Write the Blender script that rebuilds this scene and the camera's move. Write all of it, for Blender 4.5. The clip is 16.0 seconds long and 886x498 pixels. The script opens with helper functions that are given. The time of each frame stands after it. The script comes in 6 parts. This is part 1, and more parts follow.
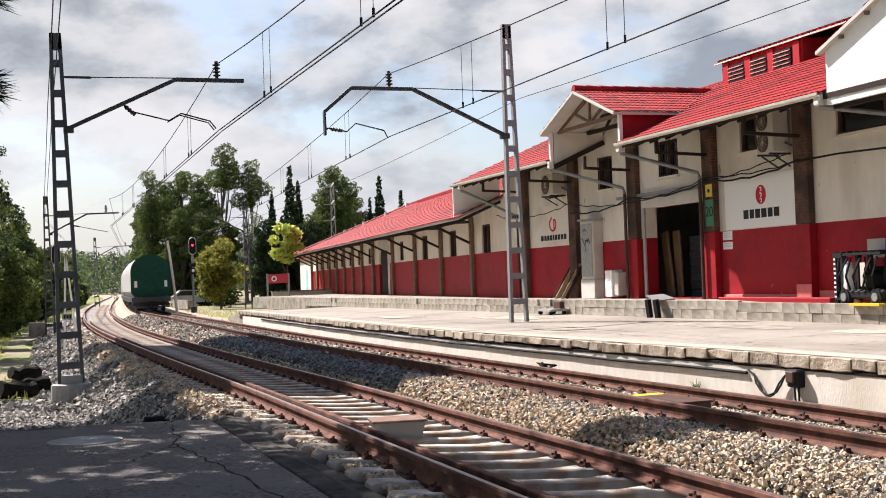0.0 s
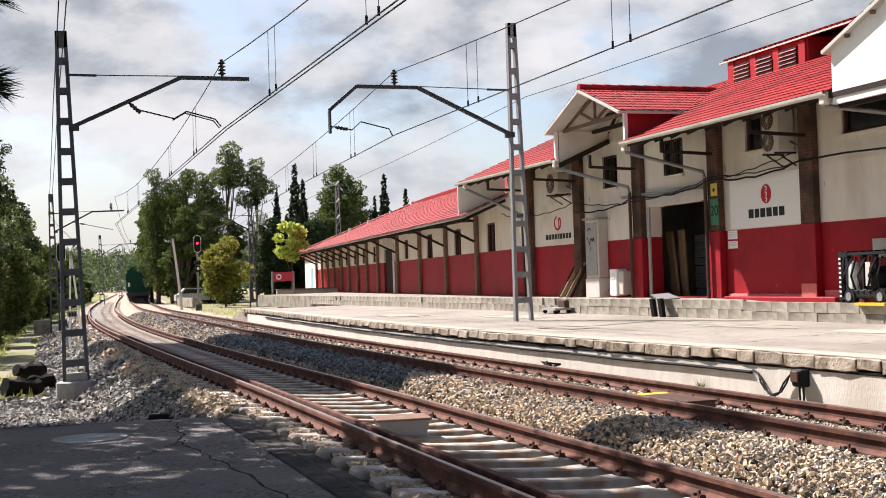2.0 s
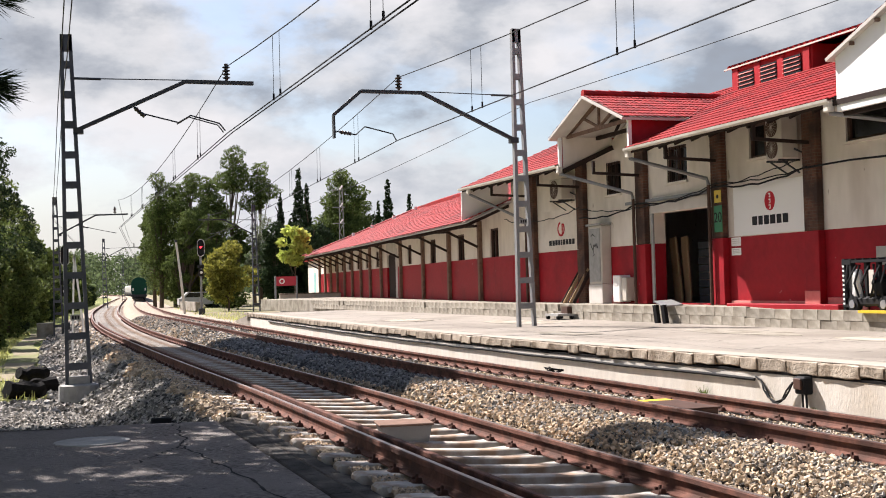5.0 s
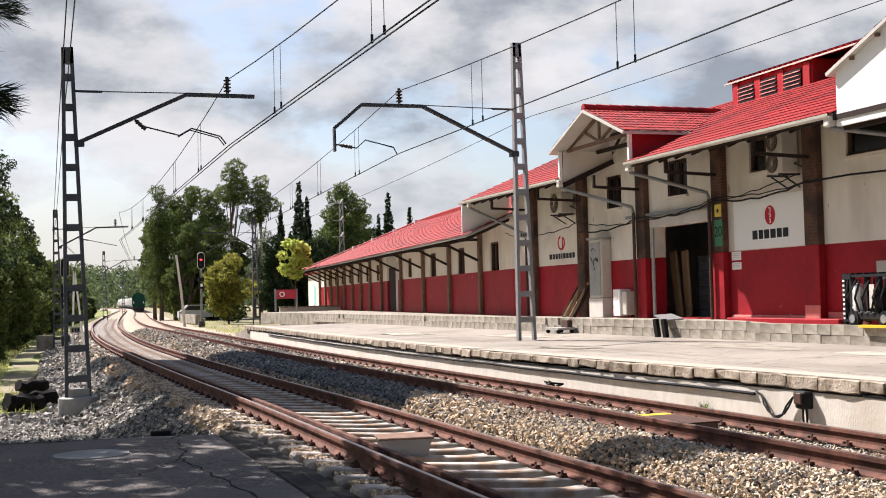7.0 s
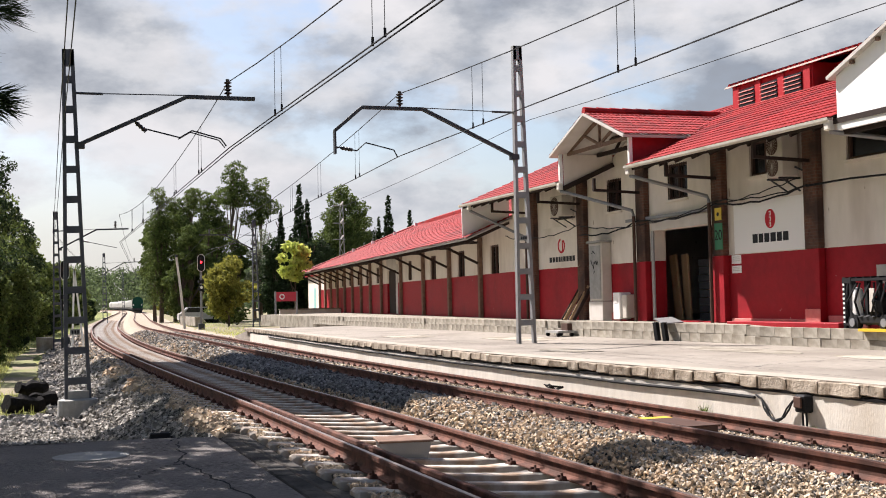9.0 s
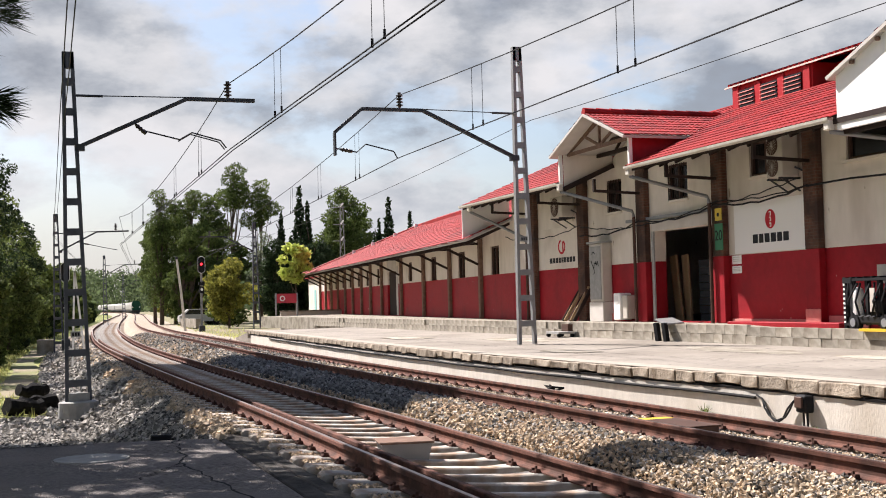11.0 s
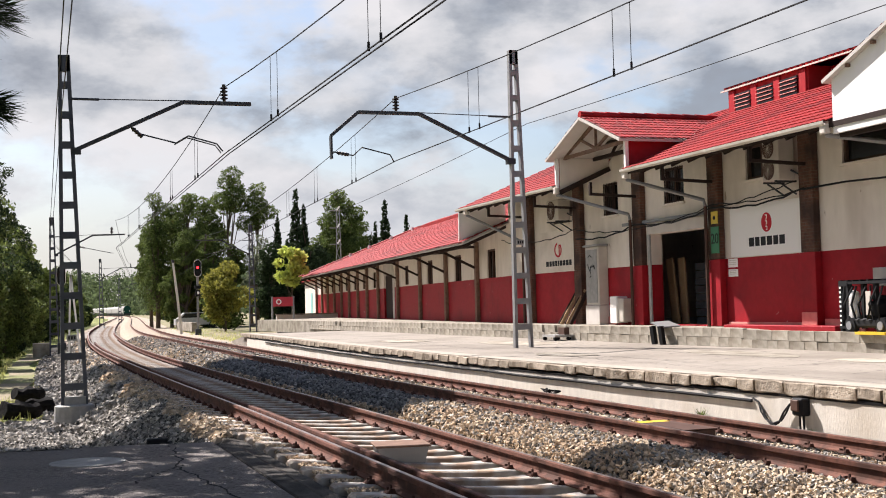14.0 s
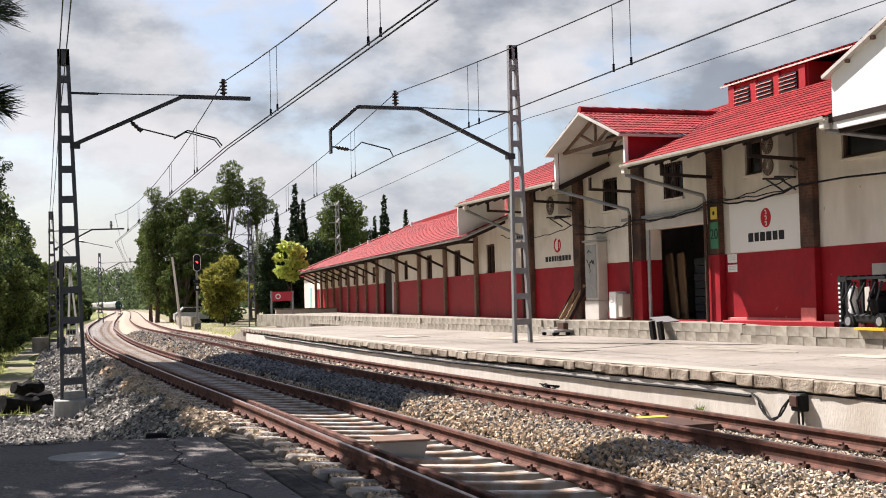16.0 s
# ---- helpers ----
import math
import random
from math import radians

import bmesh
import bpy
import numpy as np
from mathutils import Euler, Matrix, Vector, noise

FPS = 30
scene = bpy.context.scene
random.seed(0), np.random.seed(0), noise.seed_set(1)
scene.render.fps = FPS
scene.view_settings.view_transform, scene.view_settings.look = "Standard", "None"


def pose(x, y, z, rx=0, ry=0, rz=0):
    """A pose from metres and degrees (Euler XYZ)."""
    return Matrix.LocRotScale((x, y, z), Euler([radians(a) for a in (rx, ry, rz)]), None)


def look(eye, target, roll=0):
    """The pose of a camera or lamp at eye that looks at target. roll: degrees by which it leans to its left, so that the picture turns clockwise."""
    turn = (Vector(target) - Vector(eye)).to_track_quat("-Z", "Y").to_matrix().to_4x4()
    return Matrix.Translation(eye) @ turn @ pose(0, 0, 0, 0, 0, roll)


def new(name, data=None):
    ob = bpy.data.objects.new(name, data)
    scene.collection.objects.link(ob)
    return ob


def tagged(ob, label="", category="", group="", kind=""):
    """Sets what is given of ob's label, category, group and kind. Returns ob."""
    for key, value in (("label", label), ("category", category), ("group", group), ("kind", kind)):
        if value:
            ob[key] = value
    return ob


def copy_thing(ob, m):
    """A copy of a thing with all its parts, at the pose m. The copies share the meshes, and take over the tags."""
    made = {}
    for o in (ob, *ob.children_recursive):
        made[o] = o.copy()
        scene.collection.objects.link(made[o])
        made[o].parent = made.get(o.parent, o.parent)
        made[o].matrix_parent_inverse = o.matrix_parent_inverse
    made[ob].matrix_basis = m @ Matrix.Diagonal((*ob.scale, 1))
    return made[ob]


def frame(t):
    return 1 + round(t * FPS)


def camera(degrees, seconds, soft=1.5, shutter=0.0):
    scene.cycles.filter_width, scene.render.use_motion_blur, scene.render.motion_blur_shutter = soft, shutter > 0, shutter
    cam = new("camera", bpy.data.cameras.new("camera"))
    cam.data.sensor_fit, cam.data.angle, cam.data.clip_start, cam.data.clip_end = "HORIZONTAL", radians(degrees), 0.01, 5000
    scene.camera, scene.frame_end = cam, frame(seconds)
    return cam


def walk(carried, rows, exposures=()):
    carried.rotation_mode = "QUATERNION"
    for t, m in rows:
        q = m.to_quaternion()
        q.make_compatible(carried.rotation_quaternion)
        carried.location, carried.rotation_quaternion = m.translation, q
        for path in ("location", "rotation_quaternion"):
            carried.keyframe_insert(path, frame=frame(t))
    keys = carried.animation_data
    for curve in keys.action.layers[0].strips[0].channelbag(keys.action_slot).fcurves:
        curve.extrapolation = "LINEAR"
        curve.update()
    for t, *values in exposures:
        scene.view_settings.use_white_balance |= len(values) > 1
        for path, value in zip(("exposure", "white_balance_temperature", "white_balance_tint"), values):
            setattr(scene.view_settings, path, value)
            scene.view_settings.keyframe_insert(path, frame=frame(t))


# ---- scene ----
cam = camera(39.34, 16.0, soft=1.0)
EYE = (0.0, 0.0, 1.635)
# seconds, pitch, lean, heading: a hand-held camera that stands still and sways
SWAY = [
    (0, 91.406, 1.979, -18.955),
    (0.5, 91.350, 1.910, -18.949),
    (1, 91.348, 1.932, -18.829),
    (1.5, 91.326, 1.896, -18.740),
    (2, 91.346, 1.839, -18.739),
    (2.5, 91.310, 1.774, -18.738),
    (3, 91.325, 1.734, -18.710),
    (3.5, 91.390, 1.667, -18.707),
    (4, 91.417, 1.640, -18.651),
    (6.5, 92.094, 1.379, -18.589),
    (7, 92.215, 1.372, -18.589),
    (7.5, 92.204, 1.342, -18.591),
    (8, 92.322, 1.307, -18.600),
    (8.5, 92.387, 1.287, -18.592),
    (9, 92.345, 1.236, -18.590),
    (11.5, 92.478, 1.445, -18.567),
    (12, 92.631, 1.378, -18.558),
    (12.5, 92.621, 1.373, -18.735),
    (13, 92.664, 1.312, -18.751),
    (13.5, 92.624, 1.441, -18.733),
    (14, 92.550, 1.434, -18.737),
    (14.5, 92.505, 1.420, -18.737),
    (15, 92.431, 1.428, -18.734),
    (15.5, 92.375, 1.467, -18.732),
    (16, 92.315, 1.333, -18.772),
]
walk(cam, [(t, pose(*EYE, rx, ry, rz)) for t, rx, ry, rz in SWAY], [(0, 1.06, 6500, 14), (4, 1.06, 6500, 14), (8, 1.0, 6500, 14), (13, 0.97, 6500, 14), (16, 0.97, 6500, 14)])

# ---- world and sun ----
SUN_AZ = (-0.4755, 0.8797)       # horizontal way towards the sun
SUN_EL = radians(48.8)
world = bpy.data.worlds.new("sky")
scene.world = world
world.use_nodes = True
wn, wl = world.node_tree.nodes, world.node_tree.links
bg = wn["Background"]
bg.inputs["Strength"].default_value = 0.073
sky = wn.new("ShaderNodeTexSky")
sky.sky_type, sky.sun_disc = "NISHITA", False
sky.sun_elevation, sky.sun_rotation = SUN_EL, math.atan2(SUN_AZ[0], SUN_AZ[1])
sky.air_density, sky.dust_density = 1.0, 1.5


def wnode(kind, **values):
    n = wn.new("ShaderNode" + kind)
    for k, v in values.items():
        n.inputs[k].default_value = v
    return n


def wmath(op, a, b):
    n = wn.new("ShaderNodeMath")
    n.operation = op
    for i, v in enumerate((a, b)):
        if isinstance(v, (int, float)):
            n.inputs[i].default_value = v
        else:
            wl.new(v, n.inputs[i])
    return n.outputs[0]


# broken cumulus: noise on the dome of the sky, flattened towards the horizon
wc = wn.new("ShaderNodeTexCoord")
wcomb = wn.new("ShaderNodeMapping")
wcomb.inputs["Scale"].default_value = (1.0, 1.0, 1.9)
wl.new(wc.outputs["Generated"], wcomb.inputs[0])


def wnoise(scale, detail, shift, rough=0.55):
    m = wn.new("ShaderNodeMapping")
    m.inputs["Location"].default_value = shift
    wl.new(wcomb.outputs[0], m.inputs[0])
    n = wnode("TexNoise", Scale=scale, Detail=detail, Roughness=rough)
    wl.new(m.outputs[0], n.inputs["Vector"])
    return n.outputs[0]


def wramp(value, stops):
    r = wn.new("ShaderNodeValToRGB")
    while len(r.color_ramp.elements) < len(stops):
        r.color_ramp.elements.new(0.5)
    for e, (p, c) in zip(r.color_ramp.elements, stops):
        e.position, e.color = p, (*c, 1)
    wl.new(value, r.inputs[0])
    return r.outputs[0]


cover = wramp(wnoise(4.6, 12, (0.35, 0.2, 0.1), 0.56), [(0.40, (0.12, 0.12, 0.12)), (0.47, (0.85, 0.85, 0.85)), (0.55, (1, 1, 1))])
# darker bases overhead and towards the east, bright tops low down
wsep = wn.new("ShaderNodeSeparateXYZ")
wl.new(wc.outputs["Generated"], wsep.inputs[0])
tone = wmath("SUBTRACT", wnoise(5.2, 11, (1.9, 1.15, 0.4), 0.56), wmath("ADD", wmath("MULTIPLY", wsep.outputs[2], 0.36), wmath("MULTIPLY", wsep.outputs[0], 0.035)))
shade = wramp(tone, [(0.34, (2.3, 2.55, 2.9)), (0.40, (3.4, 3.65, 3.95)), (0.45, (4.7, 4.85, 5.0)), (0.53, (5.8, 5.8, 5.85))])
wmix = wn.new("ShaderNodeMix")
wmix.data_type = "RGBA"
# the clouds bank up towards the horizon and open overhead, where the sun stands clear
wopen = wn.new("ShaderNodeMapRange")
wopen.interpolation_type = "SMOOTHSTEP"
for k, v in (("From Min", 0.33), ("From Max", 0.62), ("To Min", 1.0), ("To Max", 0.1)):
    wopen.inputs[k].default_value = v
wl.new(wsep.outputs[2], wopen.inputs[0])
wl.new(wmath("MULTIPLY", cover, wopen.outputs[0]), wmix.inputs["Factor"])
wl.new(sky.outputs[0], wmix.inputs["A"])
wl.new(shade, wmix.inputs["B"])
# haze whitens the clouds towards the horizon
whaze = wn.new("ShaderNodeMapRange")
whaze.interpolation_type = "SMOOTHSTEP"
for k, v in (("From Min", 0.0), ("From Max", 0.15), ("To Min", 0.7), ("To Max", 0.0)):
    whaze.inputs[k].default_value = v
wl.new(wsep.outputs[2], whaze.inputs[0])
wmix2 = wn.new("ShaderNodeMix")
wmix2.data_type = "RGBA"
wl.new(whaze.outputs[0], wmix2.inputs["Factor"])
wl.new(wmix.outputs["Result"], wmix2.inputs["A"])
wmix2.inputs["B"].default_value = (4.7, 4.9, 5.2, 1)
wl.new(wmix2.outputs["Result"], bg.inputs["Color"])

sun = new("sun", bpy.data.lights.new("sun", "SUN"))
sun.data.energy, sun.data.angle, sun.data.color = 6.0, radians(0.6), (1.0, 0.955, 0.91)
sun_way = Vector((SUN_AZ[0] * math.cos(SUN_EL), SUN_AZ[1] * math.cos(SUN_EL), math.sin(SUN_EL)))
sun.matrix_world = look((0, 0, 60), Vector((0, 0, 60)) - sun_way)


# ---- materials ----
def mat(name, base, second=None, scale=6.0, rough=0.8, metal=0.0, bump=0.0, bump_scale=60.0, stain=None, stain_scale=0.8,
        spread=0.0, cut=(0.42, 0.62), stretch=(1, 1, 1), islands=False, emit=0.0, brick=None, thin=0.0, fleck=None):
    """Base colour with grain of a second colour, larger stains, relief, and a spread of value from piece to piece."""
    m = bpy.data.materials.new(name)
    m.use_nodes = True
    n, l = m.node_tree.nodes, m.node_tree.links
    b = n["Principled BSDF"]
    b.inputs["Roughness"].default_value, b.inputs["Metallic"].default_value = rough, metal
    b.inputs["Specular IOR Level"].default_value = 0.5 if rough < 0.6 else 0.15
    co = n.new("ShaderNodeTexCoord")
    mp = n.new("ShaderNodeMapping")
    mp.inputs["Scale"].default_value = stretch
    l.new(co.outputs["Object"], mp.inputs[0])

    def noise_at(s, detail=5):
        t = n.new("ShaderNodeTexNoise")
        t.inputs["Scale"].default_value, t.inputs["Detail"].default_value = s, detail
        l.new(mp.outputs[0], t.inputs["Vector"])
        return t.outputs[0]

    def ramp(v, lo, hi):
        r = n.new("ShaderNodeMapRange")
        r.inputs["From Min"].default_value, r.inputs["From Max"].default_value = lo, hi
        l.new(v, r.inputs[0])
        return r.outputs[0]

    def mixed(f, a, c):
        x = n.new("ShaderNodeMix")
        x.data_type = "RGBA"
        for key, v in (("Factor", f), ("A", a), ("B", c)):
            s = x.inputs[key] if key == "Factor" else x.inputs[key]
            if isinstance(v, tuple):
                s.default_value = (*v, 1)
            elif isinstance(v, float):
                s.default_value = v
            else:
                l.new(v, s)
        return x.outputs["Result"]

    colour = base
    if second:
        colour = mixed(ramp(noise_at(scale), 0.3, 0.7), base, second)
    if brick:
        bt = n.new("ShaderNodeTexBrick")
        bt.inputs["Scale"].default_value = 1.0
        bt.inputs["Brick Width"].default_value, bt.inputs["Row Height"].default_value, bt.inputs["Mortar Size"].default_value = brick[:3]
        bt.inputs["Mortar"].default_value = (*brick[3], 1)
        sw = n.new("ShaderNodeSeparateXYZ")
        cw = n.new("ShaderNodeCombineXYZ")
        l.new(co.outputs["Object"], sw.inputs[0])
        ad = n.new("ShaderNodeMath")
        l.new(sw.outputs[0], ad.inputs[0]), l.new(sw.outputs[1], ad.inputs[1])
        l.new(ad.outputs[0], cw.inputs[0]), l.new(sw.outputs[2], cw.inputs[1])
        l.new(cw.outputs[0], bt.inputs["Vector"])
        for k in ("Color1", "Color2"):
            if isinstance(colour, tuple):
                bt.inputs[k].default_value = (*colour, 1)
            else:
                l.new(colour, bt.inputs[k])
        colour = bt.outputs["Color"]
    if stain:
        colour = mixed(ramp(noise_at(stain_scale, 7), *cut), colour, stain)
    if fleck:
        colour = mixed(ramp(noise_at(fleck[1], 3), fleck[2], fleck[2] + 0.03), colour, fleck[0])
    if spread:
        if islands:
            rnd = n.new("ShaderNodeNewGeometry").outputs["Random Per Island"]
        else:
            rnd = n.new("ShaderNodeObjectInfo").outputs["Random"]
        hs = n.new("ShaderNodeHueSaturation")
        mr = n.new("ShaderNodeMapRange")
        mr.inputs["To Min"].default_value, mr.inputs["To Max"].default_value = 1 - spread, 1 + spread
        l.new(rnd, mr.inputs[0])
        l.new(mr.outputs[0], hs.inputs["Value"])
        if isinstance(colour, tuple):
            hs.inputs["Color"].default_value = (*colour, 1)
        else:
            l.new(colour, hs.inputs["Color"])
        colour = hs.outputs[0]
    if isinstance(colour, tuple):
        b.inputs["Base Color"].default_value = (*colour, 1)
    else:
        l.new(colour, b.inputs["Base Color"])
    if thin:
        # light that passes through a leaf
        tr = n.new("ShaderNodeBsdfTranslucent")
        ms = n.new("ShaderNodeMixShader")
        ms.inputs[0].default_value = thin
        l.new(colour, tr.inputs["Color"])
        l.new(b.outputs[0], ms.inputs[1])
        l.new(tr.outputs[0], ms.inputs[2])
        l.new(ms.outputs[0], n["Material Output"].inputs["Surface"])
    if bump:
        bp = n.new("ShaderNodeBump")
        bp.inputs["Strength"].default_value, bp.inputs["Distance"].default_value = bump, 0.02
        l.new(noise_at(bump_scale, 4), bp.inputs["Height"])
        l.new(bp.outputs[0], b.inputs["Normal"])
    if emit:
        b.inputs["Emission Color"].default_value, b.inputs["Emission Strength"].default_value = (*base, 1), emit
    return m


M = {
    # near bed: shade between stones and sleepers is put into its dark colour
    "bed": mat("gap_shade_ballast_bed", (0.085, 0.074, 0.064), (0.04, 0.035, 0.031), 30, 0.95, bump=0.8, bump_scale=30),
    "old_board": mat("weathered_board", (0.56, 0.52, 0.48), (0.50, 0.46, 0.42), 3, 0.75, bump=0.1, bump_scale=30, stain=(0.42, 0.38, 0.34), stain_scale=0.9, cut=(0.5, 0.8)),
    "ballast": mat("ballast_bed", (0.42, 0.365, 0.30), (0.22, 0.19, 0.155), 26, 0.95, bump=1.0, bump_scale=22, stain=(0.33, 0.26, 0.19), stain_scale=0.5),
    "stone": mat("ballast_stone", (0.56, 0.435, 0.30), (0.40, 0.325, 0.245), 9, 0.9, spread=0.42, islands=True, stain=(0.40, 0.28, 0.18), stain_scale=0.45, cut=(0.5, 0.68)),
    # tree shadow between the tracks, put into the stone colour
    "shadow_stone": mat("shadow_stone", (0.225, 0.222, 0.22), (0.14, 0.138, 0.136), 9, 0.9, spread=0.65, islands=True),
    "heap_stone": mat("pale_grey_stone", (0.38, 0.35, 0.31), (0.16, 0.15, 0.135), 9, 0.9, spread=0.85, islands=True),
    # shade in the gaps between sleepers, painted as near-black stone
    "gap_shade_stone": mat("gap_shade_dark_stone", (0.11, 0.098, 0.087), (0.055, 0.05, 0.045), 9, 0.8, spread=0.6, islands=True),
    "sleeper": mat("sleeper_concrete", (0.58, 0.55, 0.50), (0.48, 0.455, 0.415), 14, 0.9, bump=0.3, bump_scale=90, stain=(0.30, 0.21, 0.15), stain_scale=3, spread=0.12),
    "rust_light": mat("bright_rust", (0.18, 0.08, 0.057), (0.11, 0.05, 0.036), 18, 0.8, 0.0, bump=0.2, bump_scale=120, stain=(0.075, 0.038, 0.029), stain_scale=4),
    "railtop": mat("worn_rail_head", (0.36, 0.30, 0.27), (0.24, 0.16, 0.13), 10, 0.38, 0.75, stretch=(8, 0.4, 8)),
    "clip": mat("rusty_clip", (0.09, 0.042, 0.03), (0.05, 0.026, 0.02), 30, rough=0.85),
    "asphalt": mat("asphalt", (0.25, 0.222, 0.205), (0.075, 0.068, 0.063), 26, 0.92, bump=1.0, bump_scale=70, stain=(0.20, 0.178, 0.165), stain_scale=0.9, fleck=((0.02, 0.019, 0.018), 9.0, 0.69)),
    "kerb": mat("mossy_dark_kerb", (0.055, 0.05, 0.046), (0.03, 0.028, 0.026), 25, 0.95, bump=0.8, bump_scale=60, stain=(0.10, 0.09, 0.08), stain_scale=2.5),
    "crack": mat("crack_filler", (0.015, 0.014, 0.014), rough=0.9),
    "grass": mat("grass", (0.20, 0.22, 0.065), (0.29, 0.27, 0.12), 3, 0.95, bump=0.8, bump_scale=40, stain=(0.06, 0.09, 0.02), stain_scale=0.3),
    "blade": mat("grass_blades", (0.36, 0.40, 0.11), (0.46, 0.42, 0.17), 2, 0.8, spread=0.4, islands=True, thin=0.45),
    "earth": mat("dry_earth", (0.29, 0.235, 0.165), (0.19, 0.16, 0.11), 5, 0.95, bump=0.5, bump_scale=40, stain=(0.16, 0.17, 0.07), stain_scale=0.4),
    "platform": mat("platform_paving", (0.315, 0.28, 0.238), (0.25, 0.222, 0.19), 9, 0.9, bump=0.4, bump_scale=60, stain=(0.215, 0.188, 0.158), stain_scale=0.5, cut=(0.44, 0.64), fleck=((0.13, 0.115, 0.10), 3.0, 0.68)),
    "coping": mat("coping_stone", (0.42, 0.355, 0.28), (0.27, 0.225, 0.175), 9, 0.9, bump=0.9, bump_scale=24, stain=(0.16, 0.125, 0.09), stain_scale=3.0, spread=0.16),
    "edge_paint": mat("worn_pale_mortar", (0.385, 0.34, 0.285), (0.31, 0.275, 0.232), 6, 0.9, bump=0.3, bump_scale=50, stain=(0.33, 0.29, 0.24), stain_scale=1.6, cut=(0.5, 0.66)),
    "plinth": mat("limewashed_wall", (0.66, 0.615, 0.545), (0.56, 0.52, 0.46), 8, 0.9, bump=0.3, bump_scale=40, stain=(0.50, 0.44, 0.36), stain_scale=0.8, cut=(0.5, 0.75), stretch=(1, 1, 0.35)),
    "dock": mat("dock_block", (0.40, 0.365, 0.305), (0.31, 0.28, 0.23), 12, 0.92, bump=0.7, bump_scale=40, stain=(0.21, 0.18, 0.14), stain_scale=1.8, spread=0.16),
    "white": mat("white_render", (0.72, 0.65, 0.575), (0.66, 0.595, 0.52), 5, 0.85, bump=0.2, bump_scale=60, stain=(0.52, 0.45, 0.38), stain_scale=0.9, cut=(0.5, 0.78), stretch=(1, 1, 0.4), fleck=((0.33, 0.26, 0.20), 4.0, 0.73)),
    "board": mat("white_board", (0.86, 0.84, 0.81), (0.82, 0.80, 0.77), 3, 0.7, stain=(0.66, 0.62, 0.57), stain_scale=0.9, cut=(0.52, 0.8)),
    "red": mat("red_paint", (0.335, 0.014, 0.022), (0.27, 0.011, 0.017), 6, 0.6, bump=0.12, bump_scale=70, stain=(0.19, 0.009, 0.014), stain_scale=0.9, cut=(0.5, 0.75), fleck=((0.55, 0.42, 0.38), 5.0, 0.735)),
    # brighter copy of the red: sunlight on the lantern put into the colour
    "red_sunlit": mat("sunlit_red_paint", (0.43, 0.028, 0.034), (0.36, 0.02, 0.026), 6, 0.65, bump=0.12, bump_scale=70, stain=(0.30, 0.03, 0.03), stain_scale=0.9, cut=(0.52, 0.8)),
    "pink": mat("faded_pink_paint", (0.62, 0.24, 0.21), (0.55, 0.18, 0.16), 5, 0.8, bump=0.2, bump_scale=50),
    "tile": mat("red_roof_tile", (0.32, 0.019, 0.018), (0.22, 0.013, 0.013), 5, 0.6, spread=0.34, islands=True, stain=(0.14, 0.011, 0.011), stain_scale=0.7, cut=(0.48, 0.68)),
    "tile1": mat("red_roof_tile_single", (0.32, 0.019, 0.018), (0.22, 0.013, 0.013), 5, 0.6, spread=0.2, stain=(0.30, 0.035, 0.03), stain_scale=0.6),
    "brick": mat("brown_brick", (0.165, 0.078, 0.052), (0.08, 0.04, 0.03), 7, 0.9, bump=0.4, bump_scale=60, stain=(0.055, 0.036, 0.03), stain_scale=1.6, brick=(0.25, 0.07, 0.008, (0.125, 0.09, 0.068))),
    "wood": mat("dark_timber", (0.04, 0.026, 0.022), (0.028, 0.019, 0.016), 14, 0.8, stretch=(1, 1, 6)),
    # window glass; on the lantern it also paints the shade behind the louvres
    "dark": mat("dark_glass_and_louvre_shade", (0.012, 0.011, 0.012), rough=0.25),
    "frame": mat("brown_frame", (0.09, 0.05, 0.038), (0.07, 0.04, 0.03), 9, 0.6),
    "steel": mat("galvanised_steel", (0.27, 0.27, 0.275), (0.19, 0.192, 0.2), 9, 0.55, 0.3, bump=0.1, bump_scale=60, stain=(0.24, 0.23, 0.22), stain_scale=1.5),
    "mast": mat("slate_grey_mast_paint", (0.055, 0.061, 0.08), (0.036, 0.04, 0.054), 9, 0.5, 0.2, stain=(0.085, 0.09, 0.105), stain_scale=1.2),
    "darksteel": mat("dark_painted_steel", (0.045, 0.048, 0.055), (0.03, 0.032, 0.036), 9, 0.55, 0.3),
    "wire": mat("copper_wire", (0.022, 0.022, 0.025), rough=0.6, metal=0.2),
    "ceramic": mat("brown_ceramic", (0.035, 0.025, 0.022), rough=0.3),
    "concrete": mat("grey_concrete", (0.36, 0.35, 0.335), (0.28, 0.275, 0.26), 8, 0.9, bump=0.3, bump_scale=60),
    "black": mat("black_rubber", (0.015, 0.015, 0.016), rough=0.7),
    "old_timber": mat("weathered_truss_timber", (0.24, 0.15, 0.11), (0.13, 0.08, 0.06), 8, 0.85, stretch=(1, 3, 1)),
    "char": mat("charred_wood", (0.010, 0.009, 0.009), (0.018, 0.016, 0.015), 12, 0.95, bump=0.9, bump_scale=25),
    "green_wagon": mat("dark_green_wagon", (0.008, 0.06, 0.04), (0.006, 0.045, 0.03), 4, 0.6),
    "grey_wagon": mat("grey_wagon", (0.45, 0.44, 0.42), (0.38, 0.37, 0.35), 3, 0.6),
    "leaf": mat("pine_leaf", (0.15, 0.19, 0.052), (0.07, 0.092, 0.026), 0.7, 0.75, spread=0.6, islands=True, thin=0.3),
    "leaf_dark": mat("cypress_leaf", (0.035, 0.055, 0.022), (0.022, 0.036, 0.015), 0.7, 0.8, spread=0.5, islands=True, thin=0.3),
